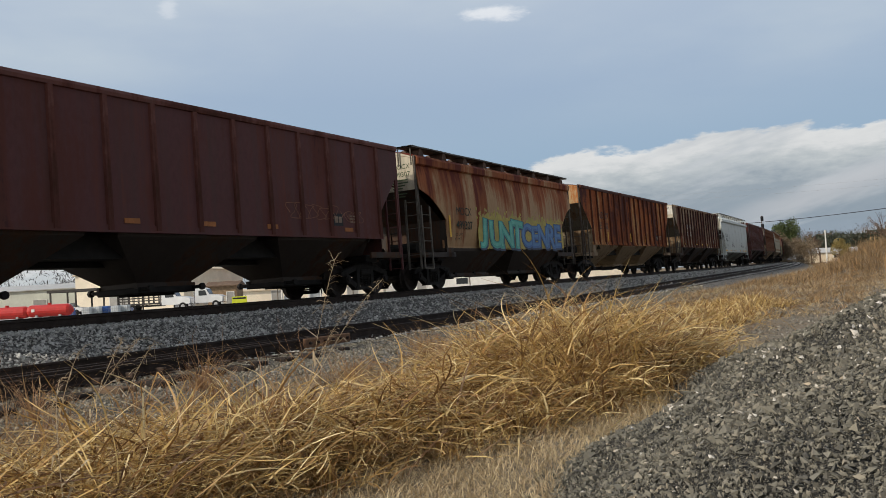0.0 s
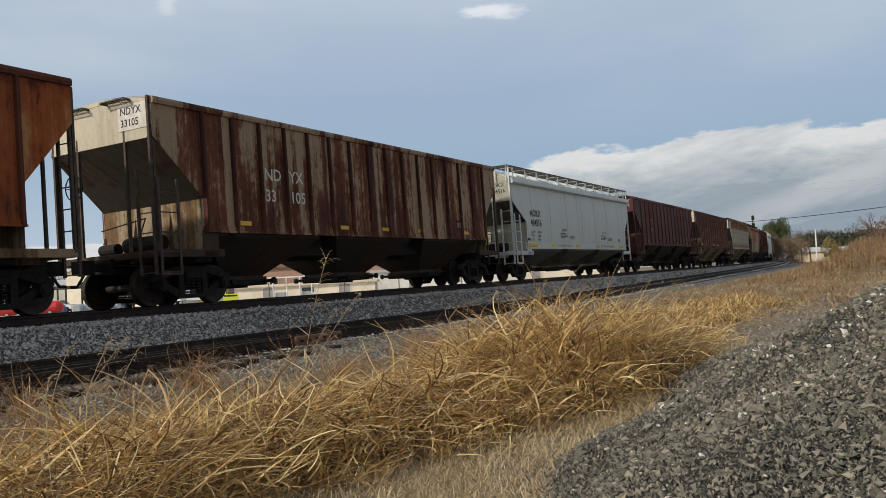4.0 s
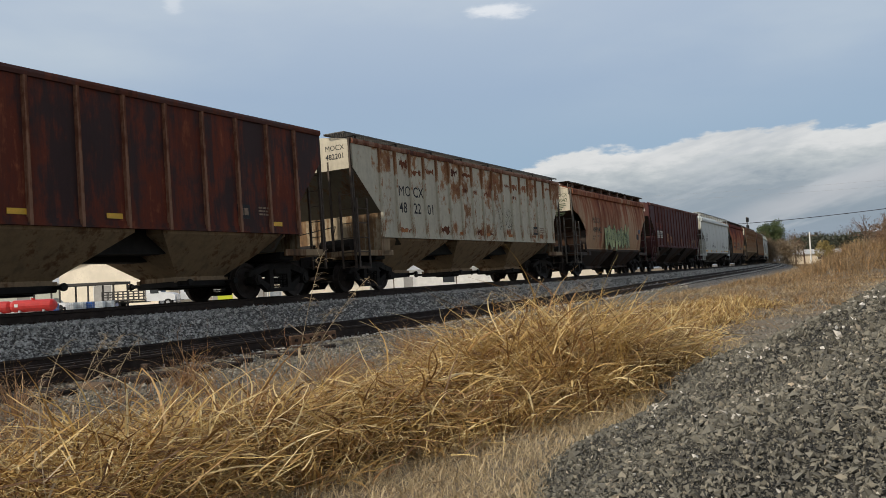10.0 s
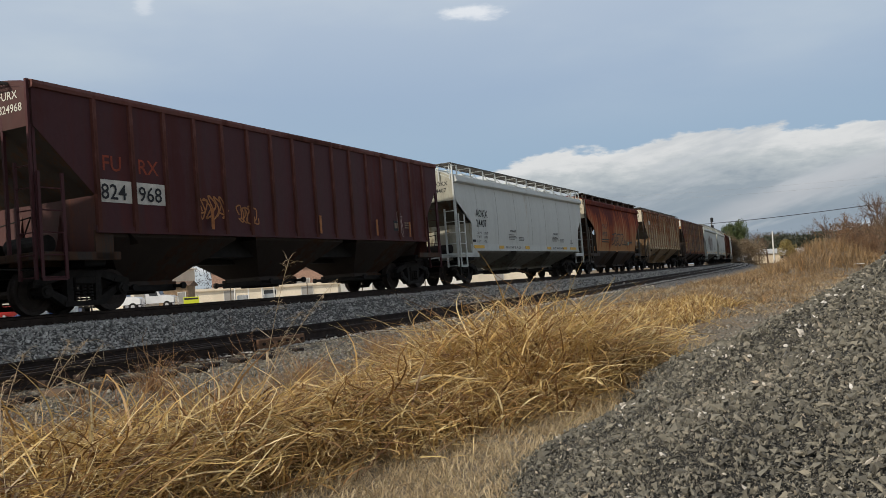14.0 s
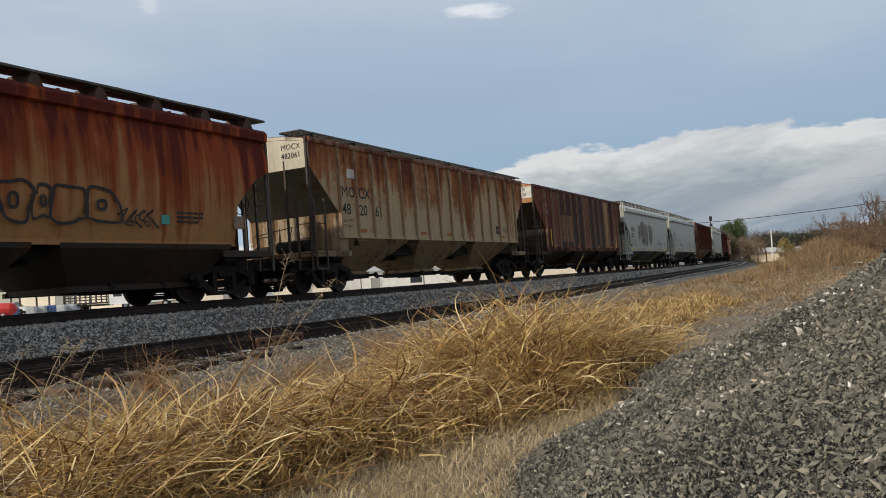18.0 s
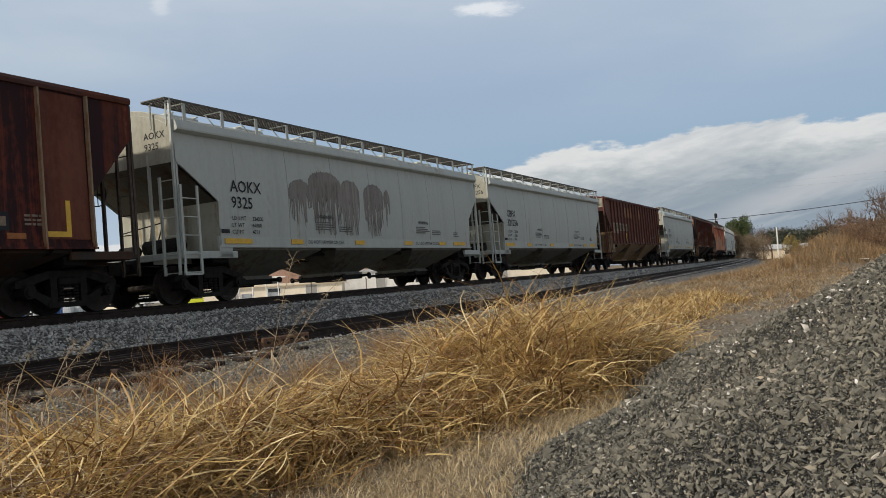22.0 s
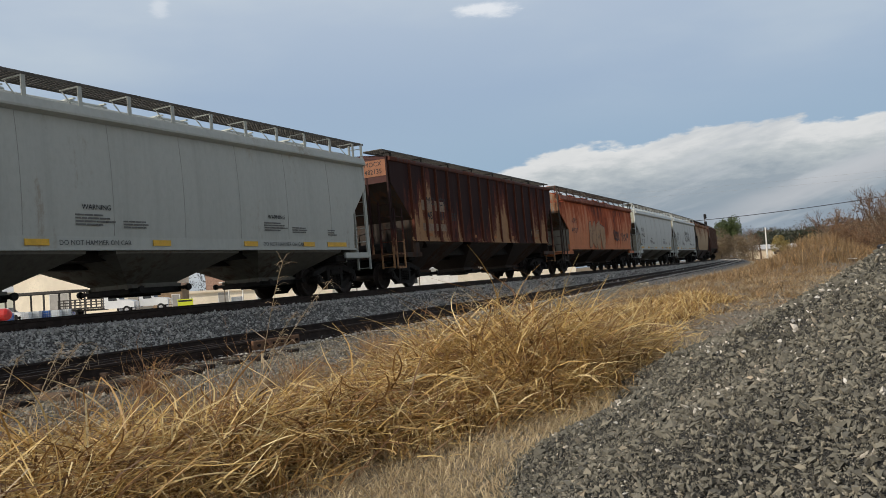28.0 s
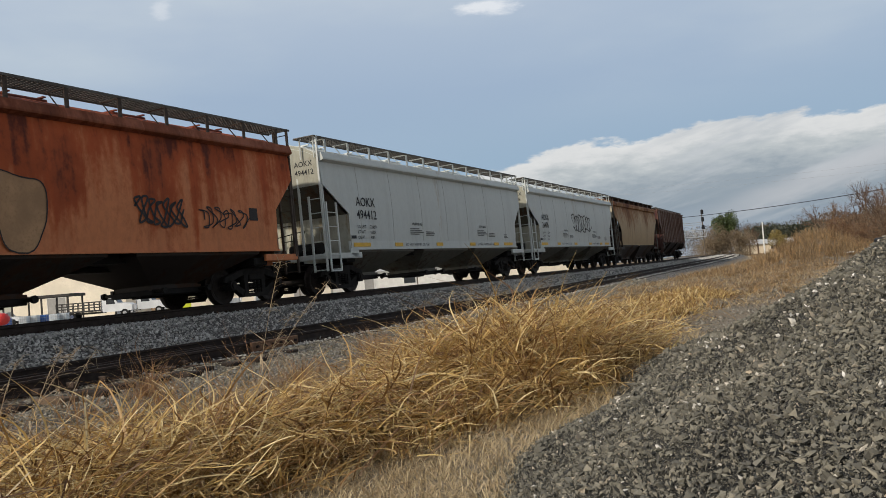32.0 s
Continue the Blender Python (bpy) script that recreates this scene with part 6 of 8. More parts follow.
car, f, L = hopper_car("ribbed", 391.0, 405.6, CP("maroon_paint_e", (0.16, 0.095, 0.07), (0.11, 0.055, 0.04), (0.05, 0.026, 0.02), 0.5, 0.3, seed=17), UNDER_DARK, "brown ribbed covered hopper, last of the train", 14, dark_end=MAROON_END)

# ---------------------------------------------------------------- dry grass
def blades(name, base, length, width, lean, bend, azim, material, label, category="grass", seed=1, tilt=None):
    """Thin curved blades, four pieces long, in one mesh."""
    rng = np.random.default_rng(seed)
    n = len(base)
    k = 7 if n < 12500 else 4
    u = np.linspace(0, 1, k)[None, :]
    kink = rng.uniform(0.25, 0.85, (n, 1))
    fold = np.where(rng.uniform(0, 1, (n, 1)) < 0.4, rng.uniform(0.4, 1.7, (n, 1)), 0.0)
    ang = lean[:, None] + bend[:, None] * u * 0.8 + fold * (u > kink)
    dl = length[:, None] / (k - 1)
    h = np.concatenate([np.zeros((n, 1)), np.cumsum(np.sin(ang[:, :-1]) * dl, 1)], 1)
    v = np.concatenate([np.zeros((n, 1)), np.cumsum(np.cos(ang[:, :-1]) * dl, 1)], 1)
    az = azim[:, None] + rng.normal(0, 0.7, (n, 1)) * u * u
    c = np.stack([base[:, 0:1] + h * np.cos(az), base[:, 1:2] + h * np.sin(az), base[:, 2:3] + np.maximum(v, 0.004)], -1)
    tw = azim + math.pi / 2 + rng.normal(0, 0.7, n)
    side = np.stack([np.cos(tw), np.sin(tw), rng.normal(0, 0.25, n)], -1)[:, None, :] * (width[:, None, None] * (1 - 0.85 * u[..., None] ** 1.5) * 0.5)
    V = np.stack([c - side, c + side], 2).reshape(n, 2 * k, 3)
    q = np.array([[2 * i, 2 * i + 1, 2 * i + 3, 2 * i + 2] for i in range(k - 1)])
    F = (q[None] + 2 * k * np.arange(n)[:, None, None]).reshape(-1, 4)
    return solid(name, mesh_np(name, V.reshape(-1, 3), F), material, label, category, kind="stuff")


def zone(rng, n, x0, x1, y0, y1, clump=0.0, cl=40):
    x, y = rng.uniform(x0, x1, n), rng.uniform(y0, y1, n)
    if clump:
        cx, cy = rng.uniform(x0, x1, cl), rng.uniform(y0, y1, cl)
        i = rng.integers(0, cl, n)
        m = rng.uniform(0, 1, n) < clump
        x = np.where(m, cx[i] + rng.normal(0, 0.14, n), x)
        y = np.where(m, cy[i] + rng.normal(0, 0.14, n), y)
    return x, y


def ground_at(x, y):
    off = y - SIDE_Y
    return ground_z(x, y, off)


def grass(name, n, x0, x1, y0, y1, h0, h1, label, seed, mat, w=0.006, lean=0.5, bend=1.3, clump=0.6, cl=60, toward=None, spread=math.pi, keep=None):
    rng = np.random.default_rng(seed)
    x, y = zone(rng, n, x0, x1, y0, y1, clump, cl)
    if keep is not None:
        ok = keep(x, y)
        x, y = x[ok], y[ok]
    m = len(x)
    base = np.stack([x, y, ground_at(x, y) - 0.01], -1)
    az = rng.uniform(-math.pi, math.pi, m) if toward is None else toward + rng.normal(0, spread, m)
    return blades(name, base, rng.uniform(h0, h1, m) * rng.uniform(0.7, 1.1, m), w * rng.uniform(0.6, 1.4, m), np.clip(rng.normal(lean, 0.33, m), 0.0, 1.5), np.maximum(0, rng.normal(bend, 0.55, m)), az, mat, label, seed=seed)


off_heap = lambda x, y: heap_z(x, y) < 0.02


# the verge's grass band: its edges and the height of its crest, by the distance along the track
BAND_X = (0.4, 3.2, 4.3, 4.8, 5.6, 7.2, 8.4, 10.5, 15.0, 22.0)
BAND_LOW = (2.8, 3.0, 2.85, 2.65, 2.42, 2.17, 2.17, 2.4, 2.7, 3.0)
BAND_HIGH = (4.4, 4.5, 4.5, 4.4, 4.2, 4.1, 4.1, 4.5, 5.0, 5.0)
CREST_X = (0.4, 2.4, 4.0, 5.2, 6.5, 7.2, 8.1, 9.2, 10.2, 12.5, 15.0, 22.0)
CREST = (0.40, 0.41, 0.39, 0.39, 0.45, 0.60, 0.68, 0.64, 0.48, 0.41, 0.33, 0.28)


def crest(x, y):
    """Height of the standing straw."""
    lo, hi = np.interp(x, BAND_X, BAND_LOW), np.interp(x, BAND_X, BAND_HIGH)
    u = np.clip((y - lo) / (hi - lo), 0, 1)
    return np.interp(x, CREST_X, CREST) * (0.42 + 0.58 * np.sin(np.pi * np.clip(u * 0.85 + 0.1, 0, 1)) ** 0.7)


def band(name, n, x0, x1, label, seed, mat, w=0.009, tall=1.25, lean=0.45, bend=1.5, tufts=90, lift=0.0, spread=0.13):
    """Straw rooted in tufts within the band, arching over and broken here and there."""
    rng = np.random.default_rng(seed)
    cx = rng.uniform(x0, x1, tufts)
    lo, hi = np.interp(cx, BAND_X, BAND_LOW), np.interp(cx, BAND_X, BAND_HIGH)
    cy = lo + (hi - lo) * rng.uniform(0.02, 1.0, tufts)
    way = rng.uniform(-math.pi, math.pi, tufts)
    size = rng.uniform(0.72, 1.12, tufts)
    i = rng.integers(0, tufts, n)
    r = np.abs(rng.normal(0, spread, n)) * (1 + 0.08 * cx[i])
    a = rng.uniform(-math.pi, math.pi, n)
    x, y = cx[i] + r * np.cos(a), cy[i] + r * np.sin(a)
    h = crest(x, y) * size[i]
    base = np.stack([x, y, ground_at(x, y) - 0.01 + lift * h * rng.uniform(0.3, 1.0, n)], -1)
    az = np.where(rng.uniform(0, 1, n) < 0.55, a, way[i] + rng.normal(0, 0.7, n))
    return blades(name, base, h * tall * rng.uniform(0.65, 1.35, n), w * rng.uniform(0.55, 1.5, n) * (1 + 0.03 * x), np.clip(rng.normal(lean, 0.3, n), 0.0, 1.7), np.maximum(0, rng.normal(bend, 0.6, n)), az, mat, label, seed=seed)


band("dry_grass", 11500, 1.6, 6.8, "bent golden dry grass on the verge", 12, M_STRAW, 0.0105, 1.6, 0.75, 1.9, tufts=85)
band("tall_dry_grass", 6800, 6.4, 10.4, "tall clump of golden dry grass beside the track", 11, M_STRAW, 0.0120, 1.5, 0.5, 1.9, tufts=48)
band("verge_grass", 11500, 9.6, 24.0, "low golden grass along the siding", 13, M_STRAW, 0.0125, 1.35, 0.6, 1.5, tufts=150, spread=0.16)
band("straw_tangle", 8500, 1.4, 10.2, "broken golden straws lying across the clumps", 21, M_STRAW, 0.0115, 1.5, 1.3, 0.7, tufts=150, lift=0.95, spread=0.22)
band("leaning_straw", 1400, 1.6, 10.0, "long bright straws leaning out of the grass", 25, M_BRIGHT, 0.0115, 1.55, 1.1, 0.6, tufts=110, spread=0.2)
# brown fallen straw, whose dark colour also stands for shade low in the tufts
band("fallen_grass", 12000, 1.6, 12.0, "dry brown grass lying in tangles at the foot", 18, M_UNDER, 0.010, 0.95, 1.1, 0.7, tufts=150, spread=0.25)
in_strip = lambda x, y: (heap_z(x, y) < 0.03) & (y < np.interp(x, BAND_X, BAND_LOW) + 0.12)
grass("cut_grass", 44000, 2.2, 8.6, 1.2, 3.3, 0.05, 0.15, "short pale cut straw on the ground", 14, M_LITTER, 0.0048, 0.75, 0.8, 0.35, 160, keep=in_strip)
grass("strip_grass", 2600, 6.0, 12.0, 1.45, 2.1, 0.08, 0.24, "thin strip of pale grass along the foot of the heap", 27, M_LITTER, 0.006, 0.6, 0.8, 0.85, 40, keep=lambda x, y: np.abs(y - 1.75 - 0.04 * (x - 6)) < 0.2)
grass("path_litter", 20000, 6.5, 34.0, 0.6, 7.4, 0.06, 0.22, "thin dry litter beside the worn path", 28, M_LITTER, 0.006, 1.45, 0.2, 0.6, 160, keep=lambda x, y: off_heap(x, y) & ((y > 2.3) | (x > 24)))
grass("shoulder_litter", 6000, 1.8, 11.0, 3.8, 6.4, 0.10, 0.38, "fallen straw lying over the stones", 33, M_UNDER, 0.005, 1.25, 0.5, 0.75, 110)
grass("shoulder_weeds", 1800, 1.8, 9.0, 3.9, 6.4, 0.12, 0.34, "low brown weeds among the stones", 35, M_UNDER, 0.005, 0.5, 1.2, 0.85, 70)
grass("path_thatch", 6500, 8.5, 24.0, 2.1, 3.4, 0.05, 0.2, "brown thatch along the edge of the path", 34, M_UNDER, 0.007, 1.3, 0.4, 0.75, 110, keep=off_heap)
grass("flattened_grass", 13000, 17.0, 46.0, -6.0, 3.6, 0.08, 0.26, "flattened straw on the verge", 17, M_LITTER, 0.012, 1.0, 0.4, 0.6, 300, keep=off_heap)
grass("rough_grass", 10000, 22.0, 50.0, 1.2, 7.8, 0.16, 0.38, "rough brown grass between the path and the siding", 29, M_BANK, 0.015, 0.7, 0.9, 0.75, 220)
grass("short_grass", 16000, 16.0, 46.0, -8.0, 3.4, 0.10, 0.30, "short brown winter grass on the verge", 23, M_BANK, 0.014, 0.8, 0.8, 0.7, 420, keep=off_heap)
def tuft(x, y, n, high, wide, seed, label, mat=None):
    """One tuft of curling dry weeds."""
    rng = np.random.default_rng(seed)
    a, r = rng.uniform(-math.pi, math.pi, n), np.abs(rng.normal(0, wide, n))
    px, py = x + r * np.cos(a), y + r * np.sin(a)
    base = np.stack([px, py, ground_at(px, py) - 0.01], -1)
    return blades("weed_tuft", base, high * rng.uniform(0.5, 1.2, n), 0.006 * rng.uniform(0.6, 1.4, n), np.clip(rng.normal(0.25, 0.25, n), 0, 1.4), np.maximum(0.2, rng.normal(1.6, 0.6, n)), a, mat or M_RUSSET, label, "weeds", seed=seed)


for k, (x, y, n, high, wide) in enumerate(((7.05, 7.25, 130, 0.62, 0.10), (5.05, 7.40, 90, 0.60, 0.08), (10.75, 6.35, 330, 0.55, 0.20), (5.9, 7.0, 60, 0.5, 0.14), (6.6, 6.6, 90, 0.42, 0.18), (4.3, 6.2, 90, 0.5, 0.16), (8.1, 5.9, 90, 0.36, 0.2))):
    tuft(x, y, n, high, wide, 60 + k, "tuft of curling reddish dry weeds beside the rail")
def line_grass(name, n, s0, s1, o0, o1, h0, h1, label, seed, mat, w):
    """Grass laid along the bend, between two offsets from the siding."""
    rng = np.random.default_rng(seed)
    s = s0 * (s1 / s0) ** rng.uniform(0, 1, n)
    o = siding_off(s) + rng.uniform(o0, o1, n)
    base = along_np(s, o, 0.0)
    base[:, 2] = ground_z(base[:, 0], base[:, 1], o) - 0.01
    return blades(name, base, rng.uniform(h0, h1, n), w * rng.uniform(0.6, 1.4, n), np.clip(rng.normal(0.7, 0.33, n), 0, 1.5), np.maximum(0, rng.normal(0.9, 0.5, n)), rng.uniform(-math.pi, math.pi, n), mat, label, seed=seed)


line_grass("trackside_grass", 14000, 40.0, 190.0, -10.0, -3.0, 0.15, 0.45, "rough straw-coloured grass along the bend", 45, M_BANK, 0.03)
line_grass("pale_grass", 6000, 30.0, 150.0, -7.0, -2.4, 0.08, 0.25, "thin pale straw on the far shoulder", 46, M_LITTER, 0.025)
grass("bank_grass", 30000, 44.0, 82.0, -6.0, 6.0, 0.55, 1.05, "tall brown grass on the bank", 16, M_BANK, 0.022, 0.3, 0.8, 0.7, 420, keep=lambda x, y: ((x - 59) / 14.0) ** 2 + ((y - 1.5) / (3.3 + 0.03 * (x - 44))) ** 2 < 1)


M_PALEWEED = straw("pale_weed_stalk", [(0.0, (0.36, 0.27, 0.16)), (1.0, (0.56, 0.45, 0.29))], 0.2)


def weed_stalk(base, tip, seed, label, mat):
    """A tall single stalk with a drooping seed head."""
    r = random.Random(seed)
    b, t = Vector(base), Vector(tip)
    d = t - b
    w = thing("weed_stalk", label, "weed", "tall weed stalks", at=Matrix.Translation(b))
    side = Vector((d.y, -d.x, 0)) * 0.12
    pts = [d * u + side * (u * u * 2.2 - 0.8 * u) - Vector((0, 0, 0.10 * d.z * u ** 4)) for u in (i / 9 for i in range(10))]
    bm = bmesh.new()
    tube(bm, pts, 0.0019, 5)
    part("stem", bm, mat, w)
    bm = bmesh.new()
    for i in range(26):
        p = pts[-1].lerp(pts[6], r.random() ** 1.3)
        q = Vector((r.uniform(-1, 1), r.uniform(-1, 1), r.uniform(-0.5, 0.9))).normalized() * r.uniform(0.03, 0.11)
        tube(bm, [p, p + q * 0.6, p + q - Vector((0, 0, 0.02))], 0.0012, 3)
    head = part("seed_head", bm, mat, w)
    head["kind"] = "stuff"
    bm = bmesh.new()
    for i in range(4):
        p = pts[2 + i]
        a = r.uniform(0, 6.28)
        q = Vector((math.cos(a), math.sin(a), 0.3)) * r.uniform(0.12, 0.28)
        n_ = Vector((-math.sin(a), math.cos(a), 0)) * 0.005
        vs = [bm.verts.new(v) for v in (p - n_, p + n_, p + q * 0.6 + n_ + Vector((0, 0, 0.03)), p + q - Vector((0, 0, 0.05)), p + q * 0.6 - n_ + Vector((0, 0, 0.03)))]
        bm.faces.new(vs)
    part("leaf", bm, mat, w)["kind"] = "stuff"


for k, (b, t) in enumerate((((4.25, 3.55, 0), (4.47, 3.34, 1.42)), ((4.3, 3.75, 0), (5.05, 3.45, 1.25)), ((4.2, 3.6, 0), (4.95, 3.75, 1.02)), ((2.6, 3.75, 0), (2.95, 4.05, 0.92)), ((3.0, 4.1, 0), (3.45, 4.3, 0.95)),
                             ((3.3, 4.6, 0.05), (3.95, 4.75, 0.92)), ((6.6, 3.1, 0), (6.75, 3.0, 1.12)), ((2.2, 3.0, 0), (2.3, 3.3, 0.78)), ((3.9, 4.9, 0.05), (4.4, 5.1, 0.85)), ((7.4, 3.3, 0), (7.7, 3.2, 1.05)))):
    weed_stalk(b, t, k, "tall dry weed stalk with a feathery seed head", M_PALEWEED)
grass("wispy_grass", 200, 2.8, 7.6, 4.4, 7.2, 0.6, 1.05, "thin arching wisps of dry grass by the rail", 31, M_RUSSET, 0.005, 0.25, 1.1, 0.95, 16)

# ---------------------------------------------------------------- trees, bank and distance
def leafy_mesh(name, rng, n, centre, radii, size, squash=1.0):
    """Many small leaf clumps (two crossed quads each) in an uneven crown."""
    k = 14
    c = rng.normal(0, 0.45, (k, 3)) * radii + centre
    r = rng.uniform(0.3, 0.62, k)
    i = rng.integers(0, k, n)
    d = rng.normal(size=(n, 3))
    d /= np.linalg.norm(d, axis=1, keepdims=True)
    p = c[i] + d * (r[i] * rng.uniform(0.55, 1.05, n))[:, None] * radii
    u = rng.normal(size=(n, 3))
    u /= np.linalg.norm(u, axis=1, keepdims=True)
    w = np.cross(u, rng.normal(size=(n, 3)))
    w /= np.linalg.norm(w, axis=1, keepdims=True)
    s = size * rng.uniform(0.5, 1.2, n)[:, None]
    V = np.stack([p - u * s, p + w * s * 0.55, p + u * s, p - w * s * 0.55], 1).reshape(-1, 3)
    return mesh_np(name, V, np.arange(4 * n).reshape(n, 4))


def branch_mesh(name, rng, height, trunk, spread=0.5, levels=4, lean=0.0):
    """A bare tree: a tapered trunk that forks again and again."""
    bm = bmesh.new()

    def grow(a, d, length, r, lv):
        b = a + d * length
        rod(bm, a, b, r, 6 if lv > 2 else 4 if lv > 0 else 3, r * 0.62)
        if lv == 0:
            return
        for _ in range(3 if lv > 1 else 4):
            q = Vector(rng.normal(0, spread, 3))
            e = (d + q + Vector((0, 0, 0.12))).normalized()
            grow(a + d * length * rng.uniform(0.55, 1.0), e, length * rng.uniform(0.55, 0.8), r * 0.55, lv - 1)

    grow(Vector((0, 0, -0.1)), Vector((lean, 0, 1)).normalized(), height * 0.36, trunk, levels)
    return done(bm, name)


def leaf_mat(name, stops):
    return straw(name, stops, 0.2)


M_BARK = plain("grey_bark", (0.11, 0.085, 0.07), 0.9, 0.0, 0.4, 6.0)
M_BARK_WARM = plain("brown_bark", (0.15, 0.095, 0.065), 0.9, 0.0, 0.4, 6.0)
M_PINE = leaf_mat("pine_needles", [(0.0, (0.020, 0.030, 0.021)), (0.6, (0.043, 0.057, 0.037)), (1.0, (0.08, 0.09, 0.06))])
M_OLIVELEAF = leaf_mat("olive_leaves", [(0.0, (0.03, 0.055, 0.02)), (0.6, (0.075, 0.115, 0.038)), (1.0, (0.14, 0.18, 0.065))])
M_GOLDLEAF = leaf_mat("yellow_leaves", [(0.0, (0.16, 0.115, 0.035)), (0.6, (0.29, 0.225, 0.07)), (1.0, (0.40, 0.32, 0.12))])
M_BROWNLEAF = leaf_mat("brown_twigs", [(0.0, (0.05, 0.035, 0.028)), (0.5, (0.10, 0.07, 0.05)), (1.0, (0.17, 0.12, 0.08))])
M_RUSTLEAF = leaf_mat("rust_red_leaves", [(0.0, (0.11, 0.055, 0.03)), (0.6, (0.22, 0.12, 0.06)), (1.0, (0.33, 0.20, 0.10))])
M_SCRUB = leaf_mat("scrub_twigs", [(0.0, (0.10, 0.07, 0.045)), (0.5, (0.19, 0.14, 0.085)), (1.0, (0.30, 0.23, 0.14))])
# the blue-grey haze of distance is mixed into these twig colours
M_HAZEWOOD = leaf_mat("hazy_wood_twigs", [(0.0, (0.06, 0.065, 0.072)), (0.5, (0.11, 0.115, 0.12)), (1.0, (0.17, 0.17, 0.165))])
M_GREYWOOD = leaf_mat("far_wood_twigs", [(0.0, (0.035, 0.034, 0.034)), (0.5, (0.075, 0.07, 0.062)), (1.0, (0.12, 0.11, 0.09))])


def bearing(az, dist):
    a = radians(az)
    return dist * math.cos(a), dist * math.sin(a)


def tree(az, dist, height, crown, leaf, label, n=900, size=0.28, trunk=0.12, narrow=0.42, bark=None, z=0.0, seed=1, category="tree"):
    rng = np.random.default_rng(seed)
    x, y = bearing(az, dist)
    t = thing("tree", label, category, at=pose(x, y, z, 0, 0, seed * 77))
    part("trunk", branch_mesh("trunk", rng, height * 0.9, trunk, 0.5, 3), bark or M_BARK, t)
    if leaf:
        part("crown", leafy_mesh("crown", rng, n, np.array([0, 0, height * (1 - crown / 2)]), np.array([height * narrow, height * narrow, height * crown * 0.62]), size), leaf, t)
    return t


def bare(az, dist, height, label, z=0.0, seed=1, trunk=0.10, spread=0.45, levels=5):
    rng = np.random.default_rng(seed)
    x, y = bearing(az, dist)
    t = thing("tree", label, "tree", at=pose(x, y, z, 0, 0, seed * 61))
    part("trunk", branch_mesh("trunk", rng, height, trunk, spread, levels), M_BARK_WARM, t)
    return t


# the wood at the end of the line, in front of the horizon
def far_wood(az0, az1, dist, h0, h1, n, size, mat, label, seed, broad=0.2):
    rng = np.random.default_rng(seed)
    m = 60
    az = np.radians(rng.uniform(az0, az1, m))
    d = dist * rng.uniform(0.9, 1.15, m)
    hh = rng.uniform(h0, h1, m)
    i = rng.integers(0, m, n)
    z = hh[i] * rng.uniform(0.0, 1.0, n) ** 0.7
    w = hh[i] * 0.32 * np.sqrt(np.maximum(0.03, 1 - (z / hh[i] * 1.15 - 0.35) ** 2))
    p = np.stack([d[i] * np.cos(az[i]) + rng.normal(0, 1, n) * w, d[i] * np.sin(az[i]) + rng.normal(0, 1, n) * w, z], -1)
    u = rng.normal(size=(n, 3)) * [0.6, 0.6, 1.2]
    u /= np.linalg.norm(u, axis=1, keepdims=True)
    v = np.cross(u, rng.normal(size=(n, 3)))
    v /= np.linalg.norm(v, axis=1, keepdims=True)
    s = size * rng.uniform(0.5, 1.3, n)[:, None]
    V = np.stack([p - u * s, p + v * s * broad, p + u * s, p - v * s * broad], 1).reshape(-1, 3)
    return solid("far_wood", mesh_np("far_wood", V, np.arange(4 * n).reshape(n, 4)), mat, label, "trees", kind="stuff")


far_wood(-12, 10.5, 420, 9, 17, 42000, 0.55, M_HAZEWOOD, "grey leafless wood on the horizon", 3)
far_wood(-6, 5.4, 330, 6, 10, 30000, 0.55, M_PINE, "dark evergreens in the far wood", 4, 0.6)
far_wood(6.2, 8.8, 215, 3, 7.5, 16000, 0.2, M_SCRUB, "brown thicket where the track bends away", 5)
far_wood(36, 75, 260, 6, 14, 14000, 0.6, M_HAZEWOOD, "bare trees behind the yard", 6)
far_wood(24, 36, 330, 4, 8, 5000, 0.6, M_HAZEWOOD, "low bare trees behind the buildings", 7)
far_wood(-6.5, 0.6, 92, 2.4, 4.2, 60000, 0.14, M_BROWNLEAF, "dark leafless thicket behind the bank", 8, 0.4)

tree(7.1, 205, 9.6, 0.55, M_OLIVELEAF, "round light green tree by the line", 6500, 0.18, 0.16, 0.24, seed=5)
tree(6.75, 215, 9.2, 0.6, M_OLIVELEAF, "light green pine by the line", 5000, 0.18, 0.16, 0.22, seed=6)
tree(6.1, 180, 5.6, 0.9, M_SCRUB, "brown leafless shrub by the line", 7000, 0.13, 0.08, 0.5, seed=7, category="shrub")
tree(7.5, 170, 5.0, 0.9, M_SCRUB, "brown leafless shrub by the line", 7000, 0.13, 0.08, 0.6, seed=8, category="shrub")
bare(5.6, 190, 8.5, "grey-brown leafless tree by the line", 0.0, 9, 0.20, 0.45, 5)
bare(5.1, 200, 7.5, "grey-brown leafless tree by the line", 0.0, 10, 0.20, 0.45, 5)
tree(3.95, 150, 4.0, 0.7, M_GOLDLEAF, "small tree with yellow autumn leaves", 3500, 0.12, 0.09, 0.36, seed=10)
tree(1.9, 75, 2.5, 0.85, M_GOLDLEAF, "yellowing shrub on the bank", 1500, 0.06, 0.05, 0.35, seed=11, category="shrub")
bare(1.35, 88, 7.0, "pale leafless tree behind the grassy bank", 0.0, 12, 0.15, 0.40, 5)
bare(1.0, 92, 6.6, "pale leafless tree behind the grassy bank", 0.0, 13, 0.13, 0.40, 5)
